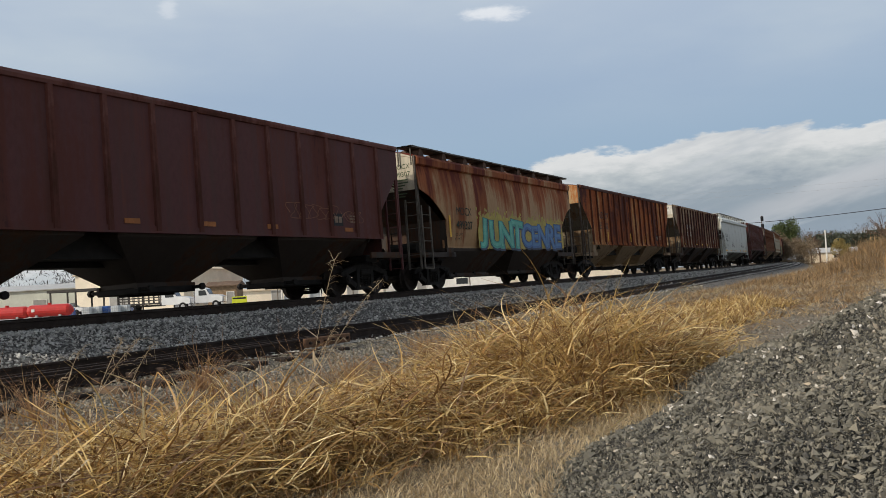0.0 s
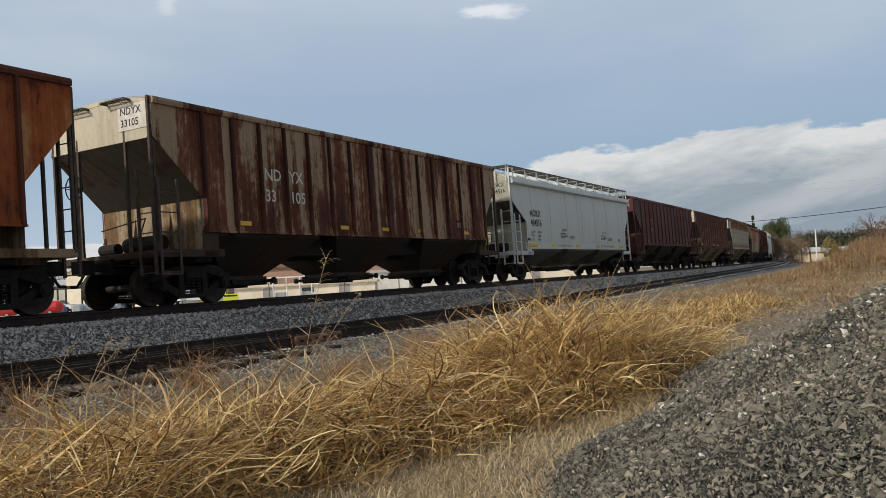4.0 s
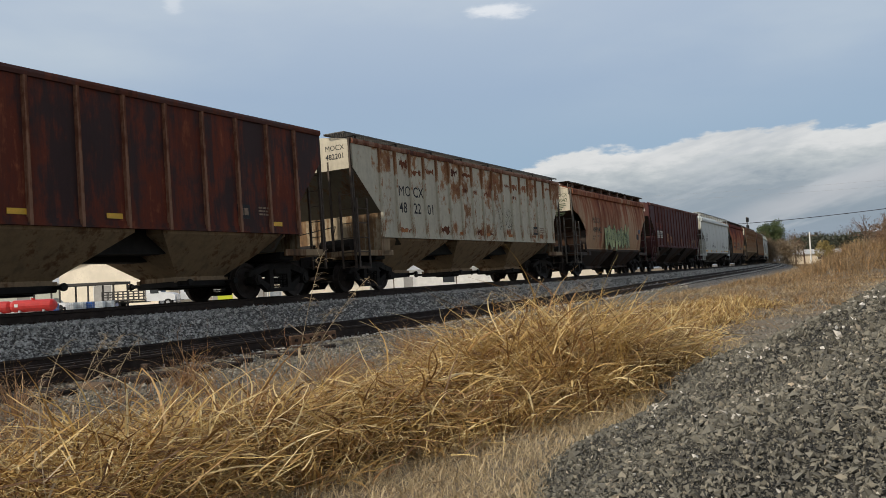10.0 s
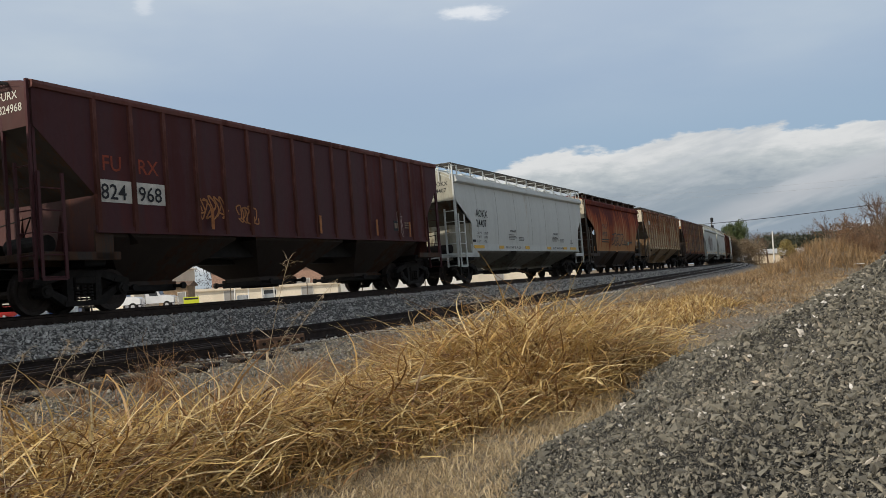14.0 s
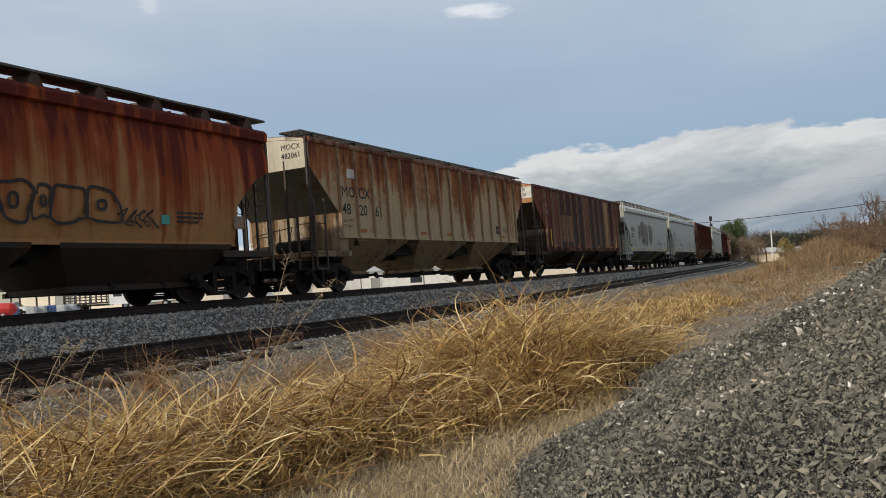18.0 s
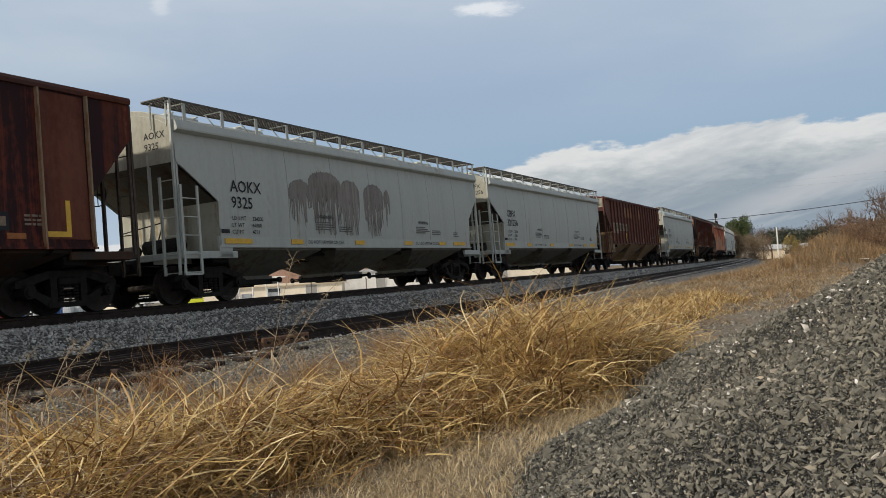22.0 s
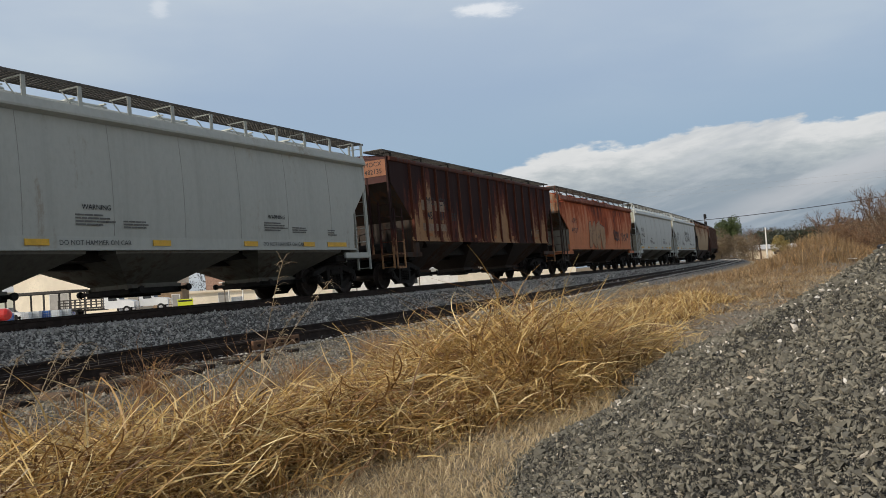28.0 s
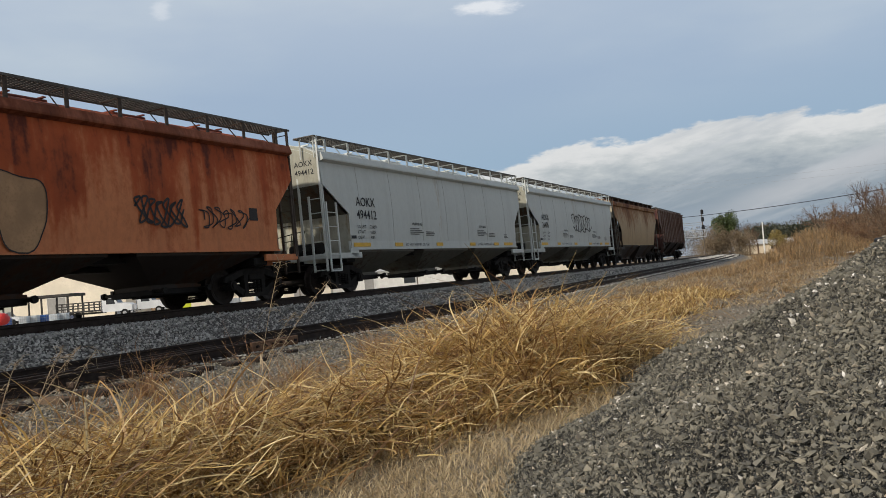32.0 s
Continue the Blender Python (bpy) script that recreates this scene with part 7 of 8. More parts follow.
for k, (a, d, h) in enumerate(((0.3, 72, 3.8), (-0.2, 70, 4.4), (-1.0, 64, 5.3), (-1.7, 62, 6.3), (-2.2, 60, 6.6), (-3.4, 56, 6.3), (-0.6, 76, 5.2), (-1.4, 72, 6.2), (-4.8, 50, 5.8), (-6.5, 48, 5.4))):
    bare(a, d, h, "brown leafless tree at the edge of the wood", 0.0, 20 + k, 0.10, 0.5, 5)
for k, (a, d, h, m) in enumerate(((1.0, 60, 1.2, M_SCRUB), (0.2, 58, 1.5, M_RUSTLEAF), (-0.7, 57, 1.8, M_RUSTLEAF), (2.2, 62, 0.9, M_SCRUB), (-1.2, 64, 2.6, M_SCRUB), (0.2, 68, 2.2, M_BROWNLEAF), (-1.9, 60, 2.9, M_SCRUB), (-2.8, 58, 2.8, M_RUSTLEAF), (-3.8, 58, 2.8, M_BROWNLEAF), (-5.2, 52, 2.6, M_RUSTLEAF))):
    gx_, gy_ = bearing(a, d)
    tree(a, d, h, 0.95, m, "russet leafless brush on the bank", 4200, 0.034, 0.03, 0.70, z=float(ground_z(np.array([gx_]), np.array([gy_]), np.array([gy_ - SIDE_Y]))[0]) - 0.1, seed=40 + k, category="shrub")


# ---------------------------------------------------------------- signals, poles and wires
M_STEEL = plain("galvanised_steel", (0.45, 0.46, 0.46), 0.5, 0.3, 0.2, 4.0)
M_SIGNAL = plain("black_signal_head", (0.02, 0.02, 0.022), 0.6, 0.0, 0.2, 4.0)
M_POLE = plain("weathered_pole", (0.17, 0.14, 0.11), 0.9, 0.0, 0.3, 4.0)
M_THIN = plain("weathered_grey_wire", (0.30, 0.31, 0.33), 0.6, 0.0, 0.2, 4.0)
M_WIRE = plain("black_cable", (0.03, 0.03, 0.032), 0.6, 0.0, 0.2, 4.0)


def signal_mast():
    x, y = bearing(8.35, 163)
    t = thing("signal_mast", "railway signal mast with three black heads and a white lattice arm", "railway signal", at=pose(x, y, 0.0, 0, 0, -61))
    bm = bmesh.new()
    rod(bm, (0, 0, 0), (0, 0, 9.4), 0.11, 10, 0.08)
    part("mast", bm, M_POLE, t)
    for z in (8.9, 7.55, 6.1):
        bm = bmesh.new()
        box(bm, -0.25, 0.25, -0.3, -0.1, z - 0.42, z + 0.42, 0.05)
        for dz in (-0.22, 0.16):
            rod(bm, (0, -0.3, z + dz), (0, -0.58, z + dz), 0.15, 10)
        part("signal_head", bm, M_SIGNAL, t)
    for z0, z1, x0 in ((4.3, 5.6, -6.2),):
        bm = bmesh.new()
        for yy in (-0.4, 0.4):
            rod(bm, (x0, yy, z0), (0.4, yy, z0), 0.06)
            rod(bm, (x0, yy, z1), (0.4, yy, z1), 0.06)
            for i in range(6):
                a = x0 + (0.4 - x0) * i / 6
                b = x0 + (0.4 - x0) * (i + 1) / 6
                rod(bm, (a, yy, z0), (b, yy, z1), 0.045, 5)
                rod(bm, (b, yy, z0), (b, yy, z1), 0.045, 5)
        part("lattice_arm", bm, M_STEEL, t)
    bm = bmesh.new()
    for z in (6.6, 7.0):
        rod(bm, (-6.0, 0, z), (0, 0, z), 0.045, 5)
    for xx in (-6.0, -4, -2):
        rod(bm, (xx, 0, 5.6), (xx, 0, 7.0), 0.04, 5)
    part("railing", bm, M_STEEL, t)


signal_mast()


def cable(az0, d0, z0, az1, d1, z1, sag, r, label, mat=None):
    a, b = Vector((*bearing(az0, d0), z0)), Vector((*bearing(az1, d1), z1))
    bm = bmesh.new()
    tube(bm, [a.lerp(b, i / 24) - Vector((0, 0, sag * 4 * (i / 24) * (1 - i / 24))) for i in range(25)], r, 5)
    return solid("overhead_cable", bm, mat or M_WIRE, label, "cable")


cable(11.5, 170, 8.6, -8, 112, 7.9, 0.7, 0.05, "thick black overhead cable sagging between poles")
cable(15.0, 190, 15.8, -9, 150, 12.0, 0.5, 0.009, "thin grey overhead wire against the clouds", M_THIN)
cable(15.0, 190, 16.9, -9, 150, 13.0, 0.5, 0.009, "thin grey overhead wire against the clouds", M_THIN)


def utility_pole(az, dist, h, label, mat=None):
    x, y = bearing(az, dist)
    t = thing("utility_pole", label, "pole", at=pose(x, y, 0, 0, 0, 20))
    bm = bmesh.new()
    rod(bm, (0, 0, -0.2), (0, 0, h), 0.15, 8, 0.10)
    part("pole", bm, mat or M_POLE, t)
    bm = bmesh.new()
    box(bm, -0.06, 0.06, -1.1, 1.1, h - 0.7, h - 0.55)
    part("crossarm", bm, M_POLE, t)




# ---------------------------------------------------------------- low houses at the end of the line
M_ROOF = plain("pale_metal_roof", (0.48, 0.48, 0.47), 0.5, 0.2, 0.15, 1.0)
M_REDROOF = plain("red_roof", (0.40, 0.10, 0.07), 0.7, 0.0, 0.2, 1.0)
M_SIDING = plain("white_siding", (0.75, 0.735, 0.69), 0.8, 0.0, 0.12, 1.0)
M_TANWALL = plain("tan_metal_wall", (0.64, 0.54, 0.40), 0.7, 0.0, 0.12, 0.5)
M_CREAMWALL = plain("cream_wall", (0.78, 0.70, 0.56), 0.8, 0.0, 0.12, 0.5)
M_SAGE = plain("pale_sage_wall", (0.60, 0.62, 0.54), 0.8, 0.0, 0.12, 0.5)
M_BROWNROOF = plain("brown_shingle_roof", (0.17, 0.115, 0.08), 0.9, 0.0, 0.3, 2.0)
M_GLASSY = plain("dark_window", (0.03, 0.035, 0.04), 0.15, 0.0, 0.2, 1.0)
M_DOOR = plain("grey_door", (0.33, 0.32, 0.30), 0.6, 0.0, 0.15, 1.0)


def building(x, y, z, turn, wide, deep, eave, peak, wall, roof, label, openings=(), name="building", gable_front=False):
    """A low building with its roof, doors and windows; it faces along its own -y."""
    t = thing(name, label, "building", at=pose(x, y, z, 0, 0, turn))
    bm = bmesh.new()
    w, d = wide / 2, deep / 2
    if gable_front:
        slab(bm, [(-w, 0), (w, 0), (w, eave), (0, peak), (-w, eave)], -d, d)
    else:
        box(bm, -w, w, -d, d, 0, eave)
    part("wall", bm, wall, t)
    bm = bmesh.new()
    if gable_front:
        for s in (-1, 1):
            slab(bm, [(s * (w + 0.3), eave - 0.05), (s * (w + 0.3), eave + 0.12), (0, peak + 0.22), (0, peak + 0.04)], -d - 0.4, d + 0.4)
    else:
        A = [(-d - 0.4, eave), (-d - 0.4, eave + 0.15), (0, peak + 0.15), (d + 0.4, eave + 0.15), (d + 0.4, eave)]
        lo = [bm.verts.new((-w - 0.4, a, b)) for a, b in A]
        hi = [bm.verts.new((w + 0.4, a, b)) for a, b in A]
        bm.faces.new(lo)
        bm.faces.new(hi[::-1])
        for i in range(5):
            bm.faces.new((lo[i], hi[i], hi[(i + 1) % 5], lo[(i + 1) % 5]))
    part("roof", bm, roof, t)
    for kind, cx, w2, z0, z1, mat in openings:
        bm = bmesh.new()
        box(bm, cx - w2 / 2, cx + w2 / 2, -d - 0.05, -d + 0.1, z0, z1, 0.02)
        o = part(kind, bm, mat, t)
        bm = bmesh.new()
        for a, b, c, e in ((cx - w2 / 2 - 0.1, cx - w2 / 2, z0, z1 + 0.1), (cx + w2 / 2, cx + w2 / 2 + 0.1, z0, z1 + 0.1), (cx - w2 / 2, cx + w2 / 2, z1, z1 + 0.1)):
            box(bm, a, b, -d - 0.09, -d + 0.02, c, e)
        part("frame", bm, M_SIDING, o)
    return t


utility_pole(4.72, 150, 5.6, "short pale pole by the line", M_SIDING)
utility_pole(0.9, 190, 6.2, "weathered wooden pole in the distance")
hx, hy = bearing(4.9, 240)
building(hx, hy, 0.0, -80, 9, 7, 2.4, 3.6, M_TANWALL, M_ROOF, "low tan house with a pale metal roof", (("window", -6, 2, 1, 2, M_GLASSY), ("window", 3, 2, 1, 2, M_GLASSY)))
hx, hy = bearing(2.6, 250)
building(hx, hy, 0.0, -84, 14, 8, 2.4, 3.5, M_SIDING, M_ROOF, "long low pale building with a metal roof", (("window", -8, 3, 1, 2, M_GLASSY),))
hx, hy = bearing(4.5, 240)
building(hx, hy, 0.0, -80, 5, 5, 1.9, 2.7, M_REDROOF, M_ROOF, "small red shed with a pale roof", (("door", 0, 1.2, 0, 1.8, M_DOOR),), "shed")

# ---------------------------------------------------------------- the yard beyond the train
YAW0 = 29.3
YARD_Z = -0.8


def yard(px, depth=110.0, dz=0.0):
    """A place in the yard, by its offset across the view's line at the start (in thousandths of the distance)."""
    a = radians(YAW0)
    k = px * depth
    return pose(depth * math.cos(a) + k * math.sin(a), depth * math.sin(a) - k * math.cos(a), YARD_Z + dz, 0, 0, YAW0 - 90)


M_REDTANK = plain("red_tank_paint", (0.50, 0.025, 0.02), 0.35, 0.0, 0.15, 1.5)
M_PLASTIC = plain("white_tote_plastic", (0.62, 0.66, 0.68), 0.45, 0.0, 0.1, 2.0)
M_CAGE = plain("galvanised_cage", (0.40, 0.42, 0.43), 0.45, 0.5, 0.2, 5.0)
M_BLUEDRUM = plain("blue_drum_plastic", (0.03, 0.12, 0.42), 0.4, 0.0, 0.15, 3.0)
M_CABWHITE = plain("white_truck_paint", (0.78, 0.79, 0.79), 0.3, 0.0, 0.08, 1.0)
M_TYRE = plain("black_tyre", (0.02, 0.02, 0.02), 0.85, 0.0, 0.3, 4.0)
M_FLATBED = plain("dark_truck_bed", (0.07, 0.065, 0.06), 0.8, 0.0, 0.3, 3.0)
M_CHROME = plain("chrome_trim", (0.6, 0.6, 0.62), 0.15, 0.9, 0.1, 4.0)
M_SIGNYEL = plain("yellow_green_sign", (0.55, 0.60, 0.02), 0.5, 0.0, 0.1, 1.0)
M_SIGNBLK = plain("black_sign_bar", (0.02, 0.02, 0.02), 0.6, 0.0, 0.1, 1.0)
M_SHED = plain("weathered_board", (0.30, 0.21, 0.13), 0.9, 0.0, 0.3, 2.0)


def red_tank(m):
    t = thing("gas_tank", "red horizontal gas tank on saddles in the yard", "tank", "red tanks in the yard", at=m)
    bm = bmesh.new()
    r, h = 0.72, 2.2
    prof = [(-h - 0.62, 0.05), (-h - 0.55, 0.3), (-h - 0.3, 0.6), (-h, r), (h, r), (h + 0.3, 0.6), (h + 0.55, 0.3), (h + 0.62, 0.05)]
    rings = [[bm.verts.new((x, rr_ * math.cos(a), 1.0 + rr_ * math.sin(a))) for a in (2 * math.pi * i / 16 for i in range(16))] for x, rr_ in prof]
    for A, B in zip(rings, rings[1:]):
        for i in range(16):
            bm.faces.new((A[i], B[i], B[(i + 1) % 16], A[(i + 1) % 16]))
    part("tank", bm, M_REDTANK, t)
    for x in (-1.4, 1.4):
        bm = bmesh.new()
        box(bm, x - 0.15, x + 0.15, -0.6, 0.6, 0, 0.5, 0.02)
        part("saddle", bm, M_CAGE, t)
    bm = bmesh.new()
    rod(bm, (0, 0, 1.68), (0, 0, 1.92), 0.22, 12)
    part("valve_dome", bm, M_REDTANK, t)
    bm = bmesh.new()
    box(bm, -1.9, -1.5, -0.735, -0.715, 0.9, 1.25)
    part("placard", bm, M_SIDING, t)


def tote(m, body):
    t = thing("liquid_tote", "white plastic liquid tote in a wire cage" if body is M_PLASTIC else "blue plastic liquid tote in a wire cage", "container", "totes in the yard", at=m)
    bm = bmesh.new()
    box(bm, -0.48, 0.48, -0.48, 0.48, 0.16, 1.12, 0.06)
    part("bottle", bm, body, t)
    bm = bmesh.new()
    box(bm, -0.55, 0.55, -0.55, 0.55, 0.0, 0.14, 0.01)
    part("pallet", bm, M_CAGE, t)
    bm = bmesh.new()
    for z in (0.2, 0.5, 0.8, 1.14):
        for a, b in (((-0.52, -0.52), (0.52, -0.52)), ((0.52, -0.52), (0.52, 0.52)), ((0.52, 0.52), (-0.52, 0.52)), ((-0.52, 0.52), (-0.52, -0.52))):
            rod(bm, (*a, z), (*b, z), 0.014, 4)
    for i in range(5):
        a = -0.52 + 1.04 * i / 4
        rod(bm, (a, -0.52, 0.14), (a, -0.52, 1.14), 0.014, 4)
        rod(bm, (a, 0.52, 0.14), (a, 0.52, 1.14), 0.014, 4)
    part("cage", bm, M_CAGE, t)


def semi_truck(m, bed):
    t = thing("truck", "white bonneted lorry parked in the yard", "truck", "white trucks", at=m)
    bm = bmesh.new()
    slab(bm, [(-0.7, 0.75), (1.2, 0.75), (3.0, 0.8), (3.05, 1.5), (2.6, 1.72), (1.25, 1.85), (0.85, 2.62), (0.5, 2.8), (-0.7, 2.8)], -1.05, 1.05)
    part("cab", bm, M_CABWHITE, t)
    for s in (-1, 1):
        bm = bmesh.new()
        slab(bm, [(-0.2, 1.75), (0.95, 1.75), (0.72, 2.45), (-0.2, 2.45)], s * 1.055 - 0.01, s * 1.055 + 0.01)
        part("side_window", bm, M_GLASSY, t)
        bm = bmesh.new()
        rod(bm, (-0.85, s * 0.95, 0.9), (-0.85, s * 0.95, 3.1), 0.08, 8)
        part("exhaust_stack", bm, M_CHROME, t)
    bm = bmesh.new()
    slab(bm, [(0.9, 1.9), (1.28, 1.9), (0.92, 2.6), (0.82, 2.6)], -0.95, 0.95)
    part("windscreen", bm, M_GLASSY, t)
    bm = bmesh.new()
    box(bm, 3.03, 3.08, -0.55, 0.55, 0.85, 1.5)
    part("grille", bm, M_CHROME, t)
    bm = bmesh.new()
    box(bm, 2.8, 3.15, -1.1, 1.1, 0.45, 0.72, 0.04)
    part("bumper", bm, M_CHROME, t)
    bm = bmesh.new()
    box(bm, -6.5 if bed else -3.4, -0.7, -0.45, 0.45, 0.65, 0.9)
    part("chassis", bm, M_FLATBED, t)
    if bed:
        bm = bmesh.new()
        box(bm, -6.6, -0.95, -1.15, 1.15, 0.95, 1.15)
        for i in range(9):
            a = -6.5 + i * 0.68
            for s in (-1, 1):
                box(bm, a - 0.05, a + 0.05, s * 1.12 - 0.03, s * 1.12 + 0.03, 1.15, 2.2)
        for z in (1.5, 1.85, 2.2):
            for s in (-1, 1):
                box(bm, -6.55, -0.98, s * 1.12 - 0.02, s * 1.12 + 0.02, z - 0.08, z + 0.06)
        part("stake_bed", bm, M_FLATBED, t)
    for x in (2.1, -2.3 if not bed else -4.6, -3.2 if not bed else -5.6):
        for s in (-1, 1):
            bm = bmesh.new()
            rod(bm, (x, s * 0.85, 0.5), (x, s * 1.12, 0.5), 0.5, 16)
            w = part("wheel", bm, M_TYRE, t)
            bm = bmesh.new()
            rod(bm, (x, s * 1.12, 0.5), (x, s * 1.135, 0.5), 0.26, 12)
            part("rim", bm, M_CHROME, w)


def pickup(m):
    t = thing("pickup_truck", "white pickup parked in the yard", "car", at=m)
    bm = bmesh.new()
    slab(bm, [(-2.6, 0.5), (2.6, 0.5), (2.65, 1.0), (1.4, 1.15), (0.8, 1.75), (-0.6, 1.75), (-0.8, 1.15), (-2.6, 1.15)], -0.95, 0.95)
    part("body", bm, M_CABWHITE, t)
    for s in (-1, 1):
        bm = bmesh.new()
        slab(bm, [(-0.6, 1.2), (1.1, 1.2), (0.75, 1.65), (-0.5, 1.65)], s * 0.955 - 0.01, s * 0.955 + 0.01)
        part("side_window", bm, M_GLASSY, t)
        for x in (-1.7, 1.75):
            bm = bmesh.new()
            rod(bm, (x, s * 0.75, 0.4), (x, s * 0.97, 0.4), 0.4, 14)
            part("wheel", bm, M_TYRE, t)


red_tank(yard(-0.5235, 100))
red_tank(yard(-0.4725, 100, 0.05))
for k, (px, b) in enumerate(((-0.428, M_PLASTIC), (-0.4165, M_PLASTIC), (-0.406, M_BLUEDRUM), (-0.3935, M_PLASTIC), (-0.383, M_PLASTIC), (-0.4485, M_BLUEDRUM))):
    tote(yard(px, 104 + (k % 3)), b)
semi_truck(yard(-0.3295, 112), True)
semi_truck(yard(-0.290, 116), False)
pickup(yard(-0.452, 120))

gx = yard(-0.335, 150)
building(gx.translation.x, gx.translation.y, YARD_Z, YAW0 - 90 - 12, 20, 22, 6.2, 8.4, M_CREAMWALL, M_TANWALL, "tan metal building with a gable front", (("door", -2, 3.2, 0, 3.4, M_DOOR),), gable_front=True)
gx = yard(-0.262, 124)
building(gx.translation.x, gx.translation.y, YARD_Z, YAW0 - 90, 4.2, 4, 2.9, 3.5, M_SHED, M_BROWNROOF, "small brown shed with a lean roof", (("door", 1.2, 1.0, 0, 2.0, M_DOOR),), "shed")
gx = yard(-0.165, 140)
building(gx.translation.x, gx.translation.y, YARD_Z, YAW0 - 90, 26, 6, 1.95, 2.25, M_CREAMWALL, M_TANWALL, "long low cream building", (("door", -4.5, 1.6, 0, 1.8, M_DOOR), ("window", 2, 2.0, 0.8, 1.6, M_GLASSY), ("door", 8, 1.8, 0, 1.8, M_DOOR)))
gx = yard(0.0, 150)
building(gx.translation.x, gx.translation.y, YARD_Z, YAW0 - 90, 22, 10, 3.4, 4.8, M_SIDING, M_ROOF, "long low white building", (("door", -4, 1.6, 0, 2.3, M_DOOR), ("window", 3, 2.0, 1.1, 2.1, M_GLASSY)))
gx = yard(0.14, 165)
building(gx.translation.x, gx.translation.y, YARD_Z, YAW0 - 90, 24, 10, 3.4, 4.8, M_CREAMWALL, M_ROOF, "long low cream building with a pale roof", (("door", -4, 1.6, 0, 2.3, M_DOOR),))
gx = yard(-0.475, 160)
building(gx.translation.x, gx.translation.y, YARD_Z, YAW0 - 90, 16, 10, 4.4, 5.4, M_SAGE, M_ROOF, "pale sage building behind the tanks", (("door", 1, 2.4, 0, 2.6, M_DOOR),))
gx = yard(-0.40, 170)
# its dark panels stand for the shade inside the open bays
building(gx.translation.x, gx.translation.y, YARD_Z, YAW0 - 90, 16, 8, 3.6, 4.2, M_DOOR, M_BROWNROOF, "open-fronted grey shed behind the yard", (("door", -4, 3.0, 0, 2.8, M_GLASSY), ("door", 3, 3.0, 0, 2.8, M_GLASSY)), "shed")


M_BRICK = plain("pinkish_brick_wall", (0.44, 0.285, 0.215), 0.9, 0.0, 0.35, 4.0)
gx = yard(-0.127, 152)
building(gx.translation.x, gx.translation.y, YARD_Z, YAW0 - 90, 26, 12, 5.2, 6.6, M_BRICK, M_BROWNROOF, "long pinkish brick building behind the yard", (("window", -9, 1.4, 2.2, 3.6, M_GLASSY), ("window", -3, 1.4, 2.2, 3.6, M_GLASSY), ("door", 2.5, 2.4, 0, 3.2, M_DOOR), ("window", 8, 1.4, 2.2, 3.6, M_GLASSY)))


def sign_board(m):
    t = thing("sign_board", "yellow-green sign board with a black band", "sign", at=m)
    bm = bmesh.new()
    box(bm, -1.0, 1.0, -0.04, 0.04, 0.35, 1.35)
    part("panel", bm, M_SIGNYEL, t)
    bm = bmesh.new()
    box(bm, -0.9, 0.9, -0.055, -0.042, 1.0, 1.22)
    part("band", bm, M_SIGNBLK, t)
    for x in (-0.8, 0.8):
        bm = bmesh.new()
        box(bm, x - 0.05, x + 0.05, 0.045, 0.12, 0, 1.5)
        part("post", bm, M_CAGE, t)


sign_board(yard(-0.246, 112))


def post_frame(m):
    """A white pipe frame with tanks under it."""
    t = thing("pipe_frame", "white steel frame of posts over grey tanks", "frame", at=m)
    for x in (-2.3, -0.7, 0.9, 2.3):
        bm = bmesh.new()
        rod(bm, (x, 0, 0), (x, 0, 3.0), 0.075, 8)
        part("post", bm, M_SIDING, t)
    bm = bmesh.new()
    box(bm, -3.4, 3.2, -0.08, 0.08, 2.95, 3.1)
    part("beam", bm, M_SIDING, t)
    for x in (-1.5, 1.6):
        bm = bmesh.new()
        box(bm, x - 0.65, x + 0.65, 0.2, 1.4, 0.25, 1.25, 0.1)
        part("tank", bm, M_CAGE, t)


post_frame(yard(-0.172, 100))


def canopy(m):
    t = thing("open_shelter", "dark flat-roofed open shelter on steel posts", "shelter", at=m)
    bm = bmesh.new()
    box(bm, -6, 6, -3, 3, 3.3, 3.7, 0.05)
    part("roof", bm, M_FLATBED, t)
    for x in (-5.6, -2, 2, 5.6):
        for y in (-2.7, 2.7):
            bm = bmesh.new()
            box(bm, x - 0.1, x + 0.1, y - 0.1, y + 0.1, 0, 3.3)
            part("post", bm, M_FLATBED, t)


canopy(yard(-0.415, 122))


def chain_posts():
    for px in (-0.20, -0.11, -0.045, 0.03):
        m = yard(px, 96)
        bm = bmesh.new()
        rod(bm, (0, 0, 0), (0, 0, 2.3), 0.06, 8)
        solid("fence_post", bm, M_POLE, "dark steel post at the edge of the yard", "post", "posts along the yard", at=m)


chain_posts()

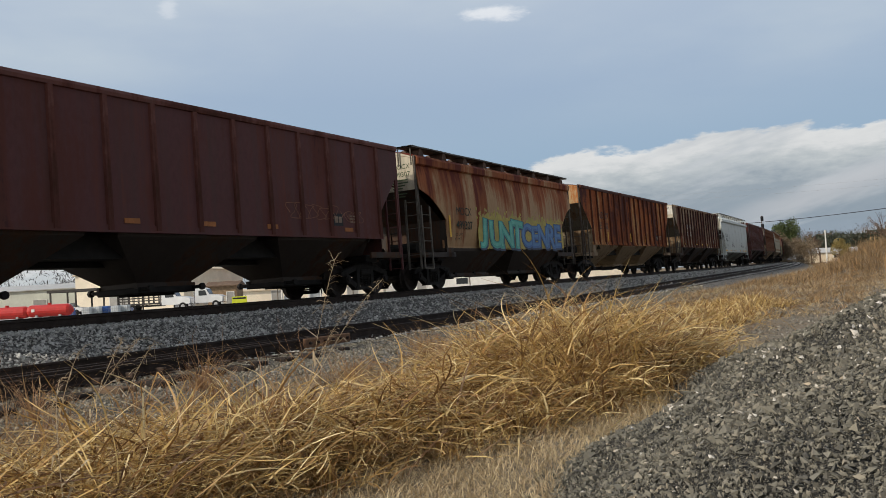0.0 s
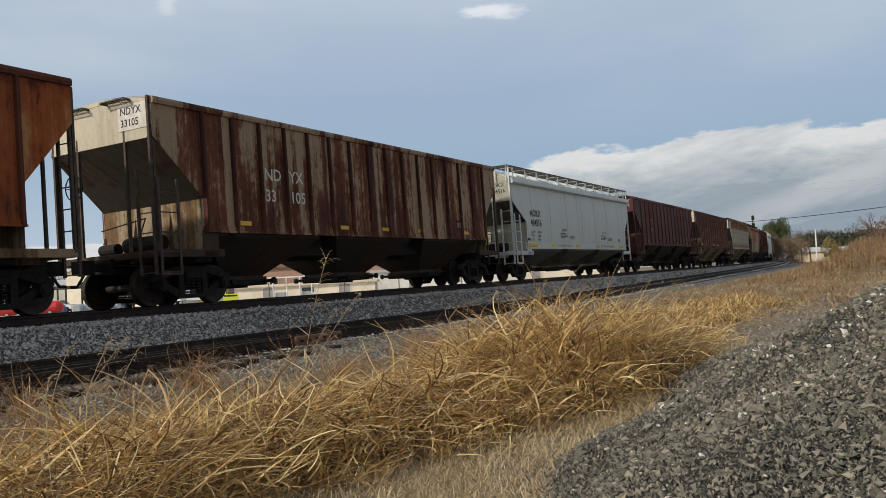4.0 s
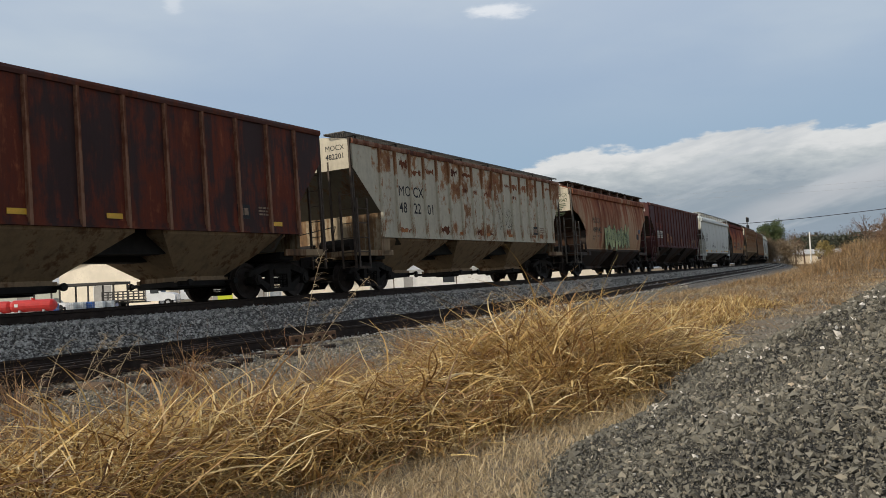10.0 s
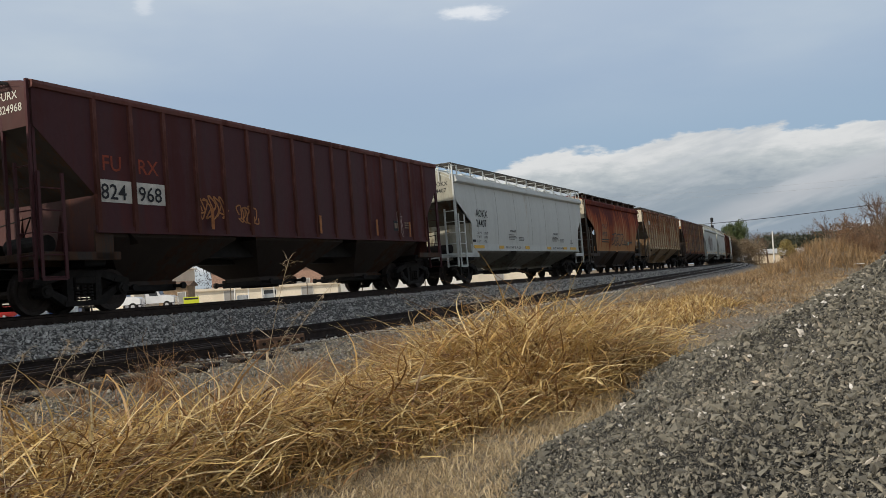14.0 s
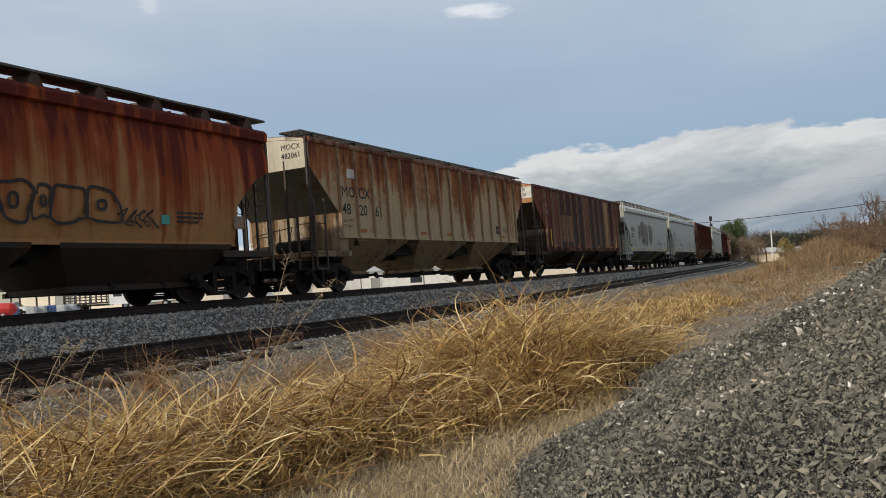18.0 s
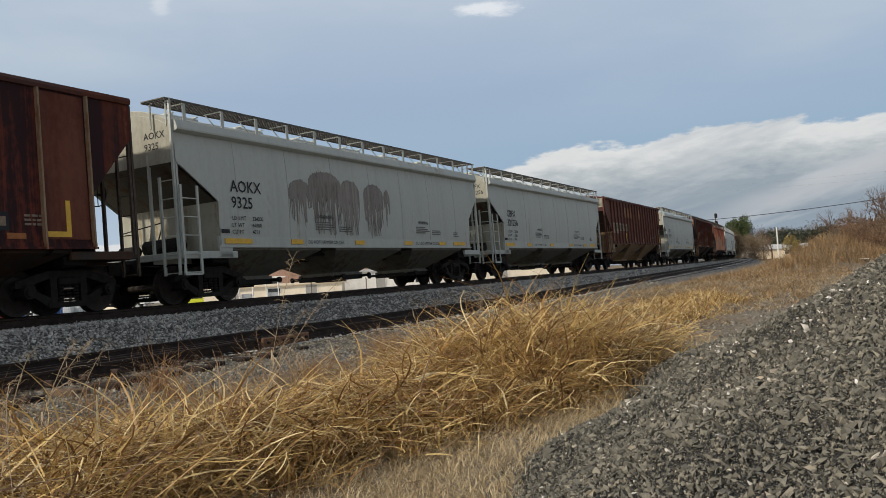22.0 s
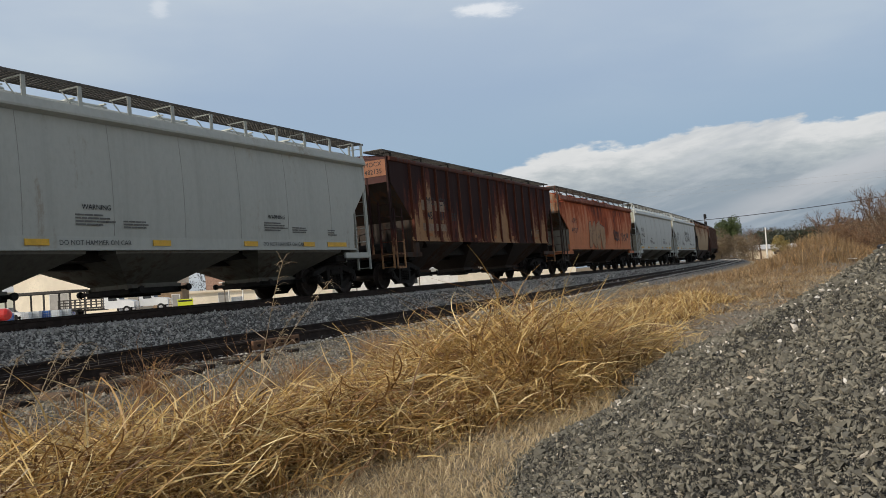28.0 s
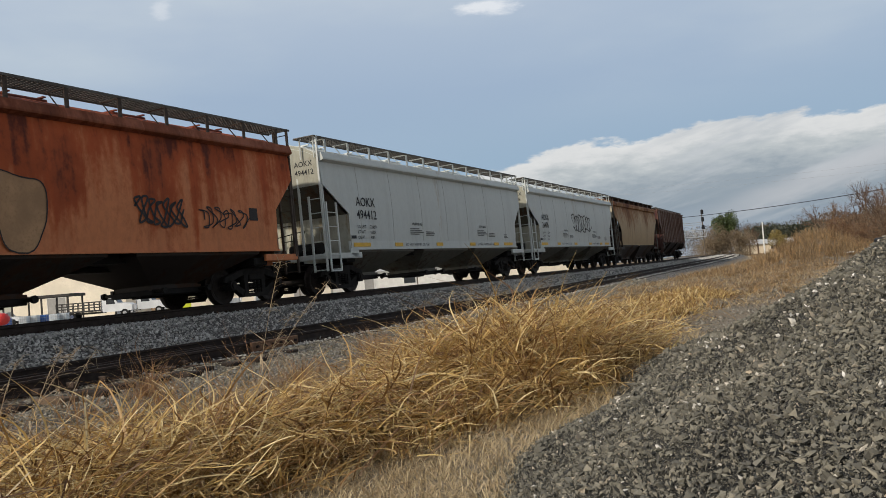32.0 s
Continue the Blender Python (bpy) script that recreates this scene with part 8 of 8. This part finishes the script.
# ---------------------------------------------------------------- small things near the heap
bm = bmesh.new()
box(bm, -0.40, 0.40, -0.40, 0.40, 0, 1.06, 0.03)
box(bm, -0.45, 0.45, -0.45, 0.45, 1.04, 1.17, 0.03)
cx_, cy_ = bearing(-3.45, 17.0)
solid("bin", bm, M_SIGNAL, "black plastic bin standing behind the gravel heap", "bin", at=pose(cx_, cy_, float(ground_z(np.array([cx_]), np.array([cy_]), np.array([cy_ - SIDE_Y]))[0]) - 0.01, 0, 0, 20))
bm = bmesh.new()
box(bm, -1.1, 1.1, -0.09, 0.09, 0, 0.04, 0.008)
cx_, cy_ = 49.7, 0.12
solid("plank", bm, M_SIDING, "pale plank lying on the verge", "plank", at=pose(cx_, cy_, float(ground_z(np.array([cx_]), np.array([cy_]), np.array([cy_ - SIDE_Y]))[0]) + 0.02, 0, 0, 20))

# ---------------------------------------------------------------- what moves
CANT = -1.2


def car_pose(mid, t):
    s = mid - travelled(t)
    a, b = along(s - 6.4, MAIN_OFF, RAIL_Z), along(s + 6.4, MAIN_OFF, RAIL_Z)
    d = b - a
    return Matrix.Translation((a + b) / 2) @ Matrix.Rotation(math.atan2(d.y, d.x), 4, "Z") @ Matrix.Rotation(radians(CANT), 4, "X")


def motions():
    # clouds drift slowly to the right
    walk(backdrop, [(t, pose(0, 0, 1.1, 0, 0, -0.112 * t)) for t in (0, 8, 16, 24, 32)])
    for car, mid in CARS:
        walk(car, [(t, car_pose(mid, t)) for t in range(0, 33)])
    for w, dx, mid in WHEELS:
        # the wheels roll while they pass within sight of the camera
        m0 = Matrix.Translation((dx, 0, 0.42))
        t0 = max(0, math.ceil(FPS * next((t / 10 for t in range(321) if mid - travelled(t / 10) < 72), 32.0)))
        t1 = min(32 * FPS, math.ceil(FPS * next((t / 10 for t in range(321) if mid - travelled(t / 10) < -8), 32.0)))
        rows = [(k / FPS, m0 @ Matrix.Rotation(-travelled(k / FPS) / 0.42, 4, "Y")) for k in range(t0, t1 + 1)]
        if not rows or t1 <= t0:
            rows = [(0, m0), (32, m0)]
        else:
            if t0 > 0:
                rows.insert(0, (0, rows[0][1]))
            if t1 < 32 * FPS:
                rows.append((32, rows[-1][1]))
        walk(w, rows)


motions()
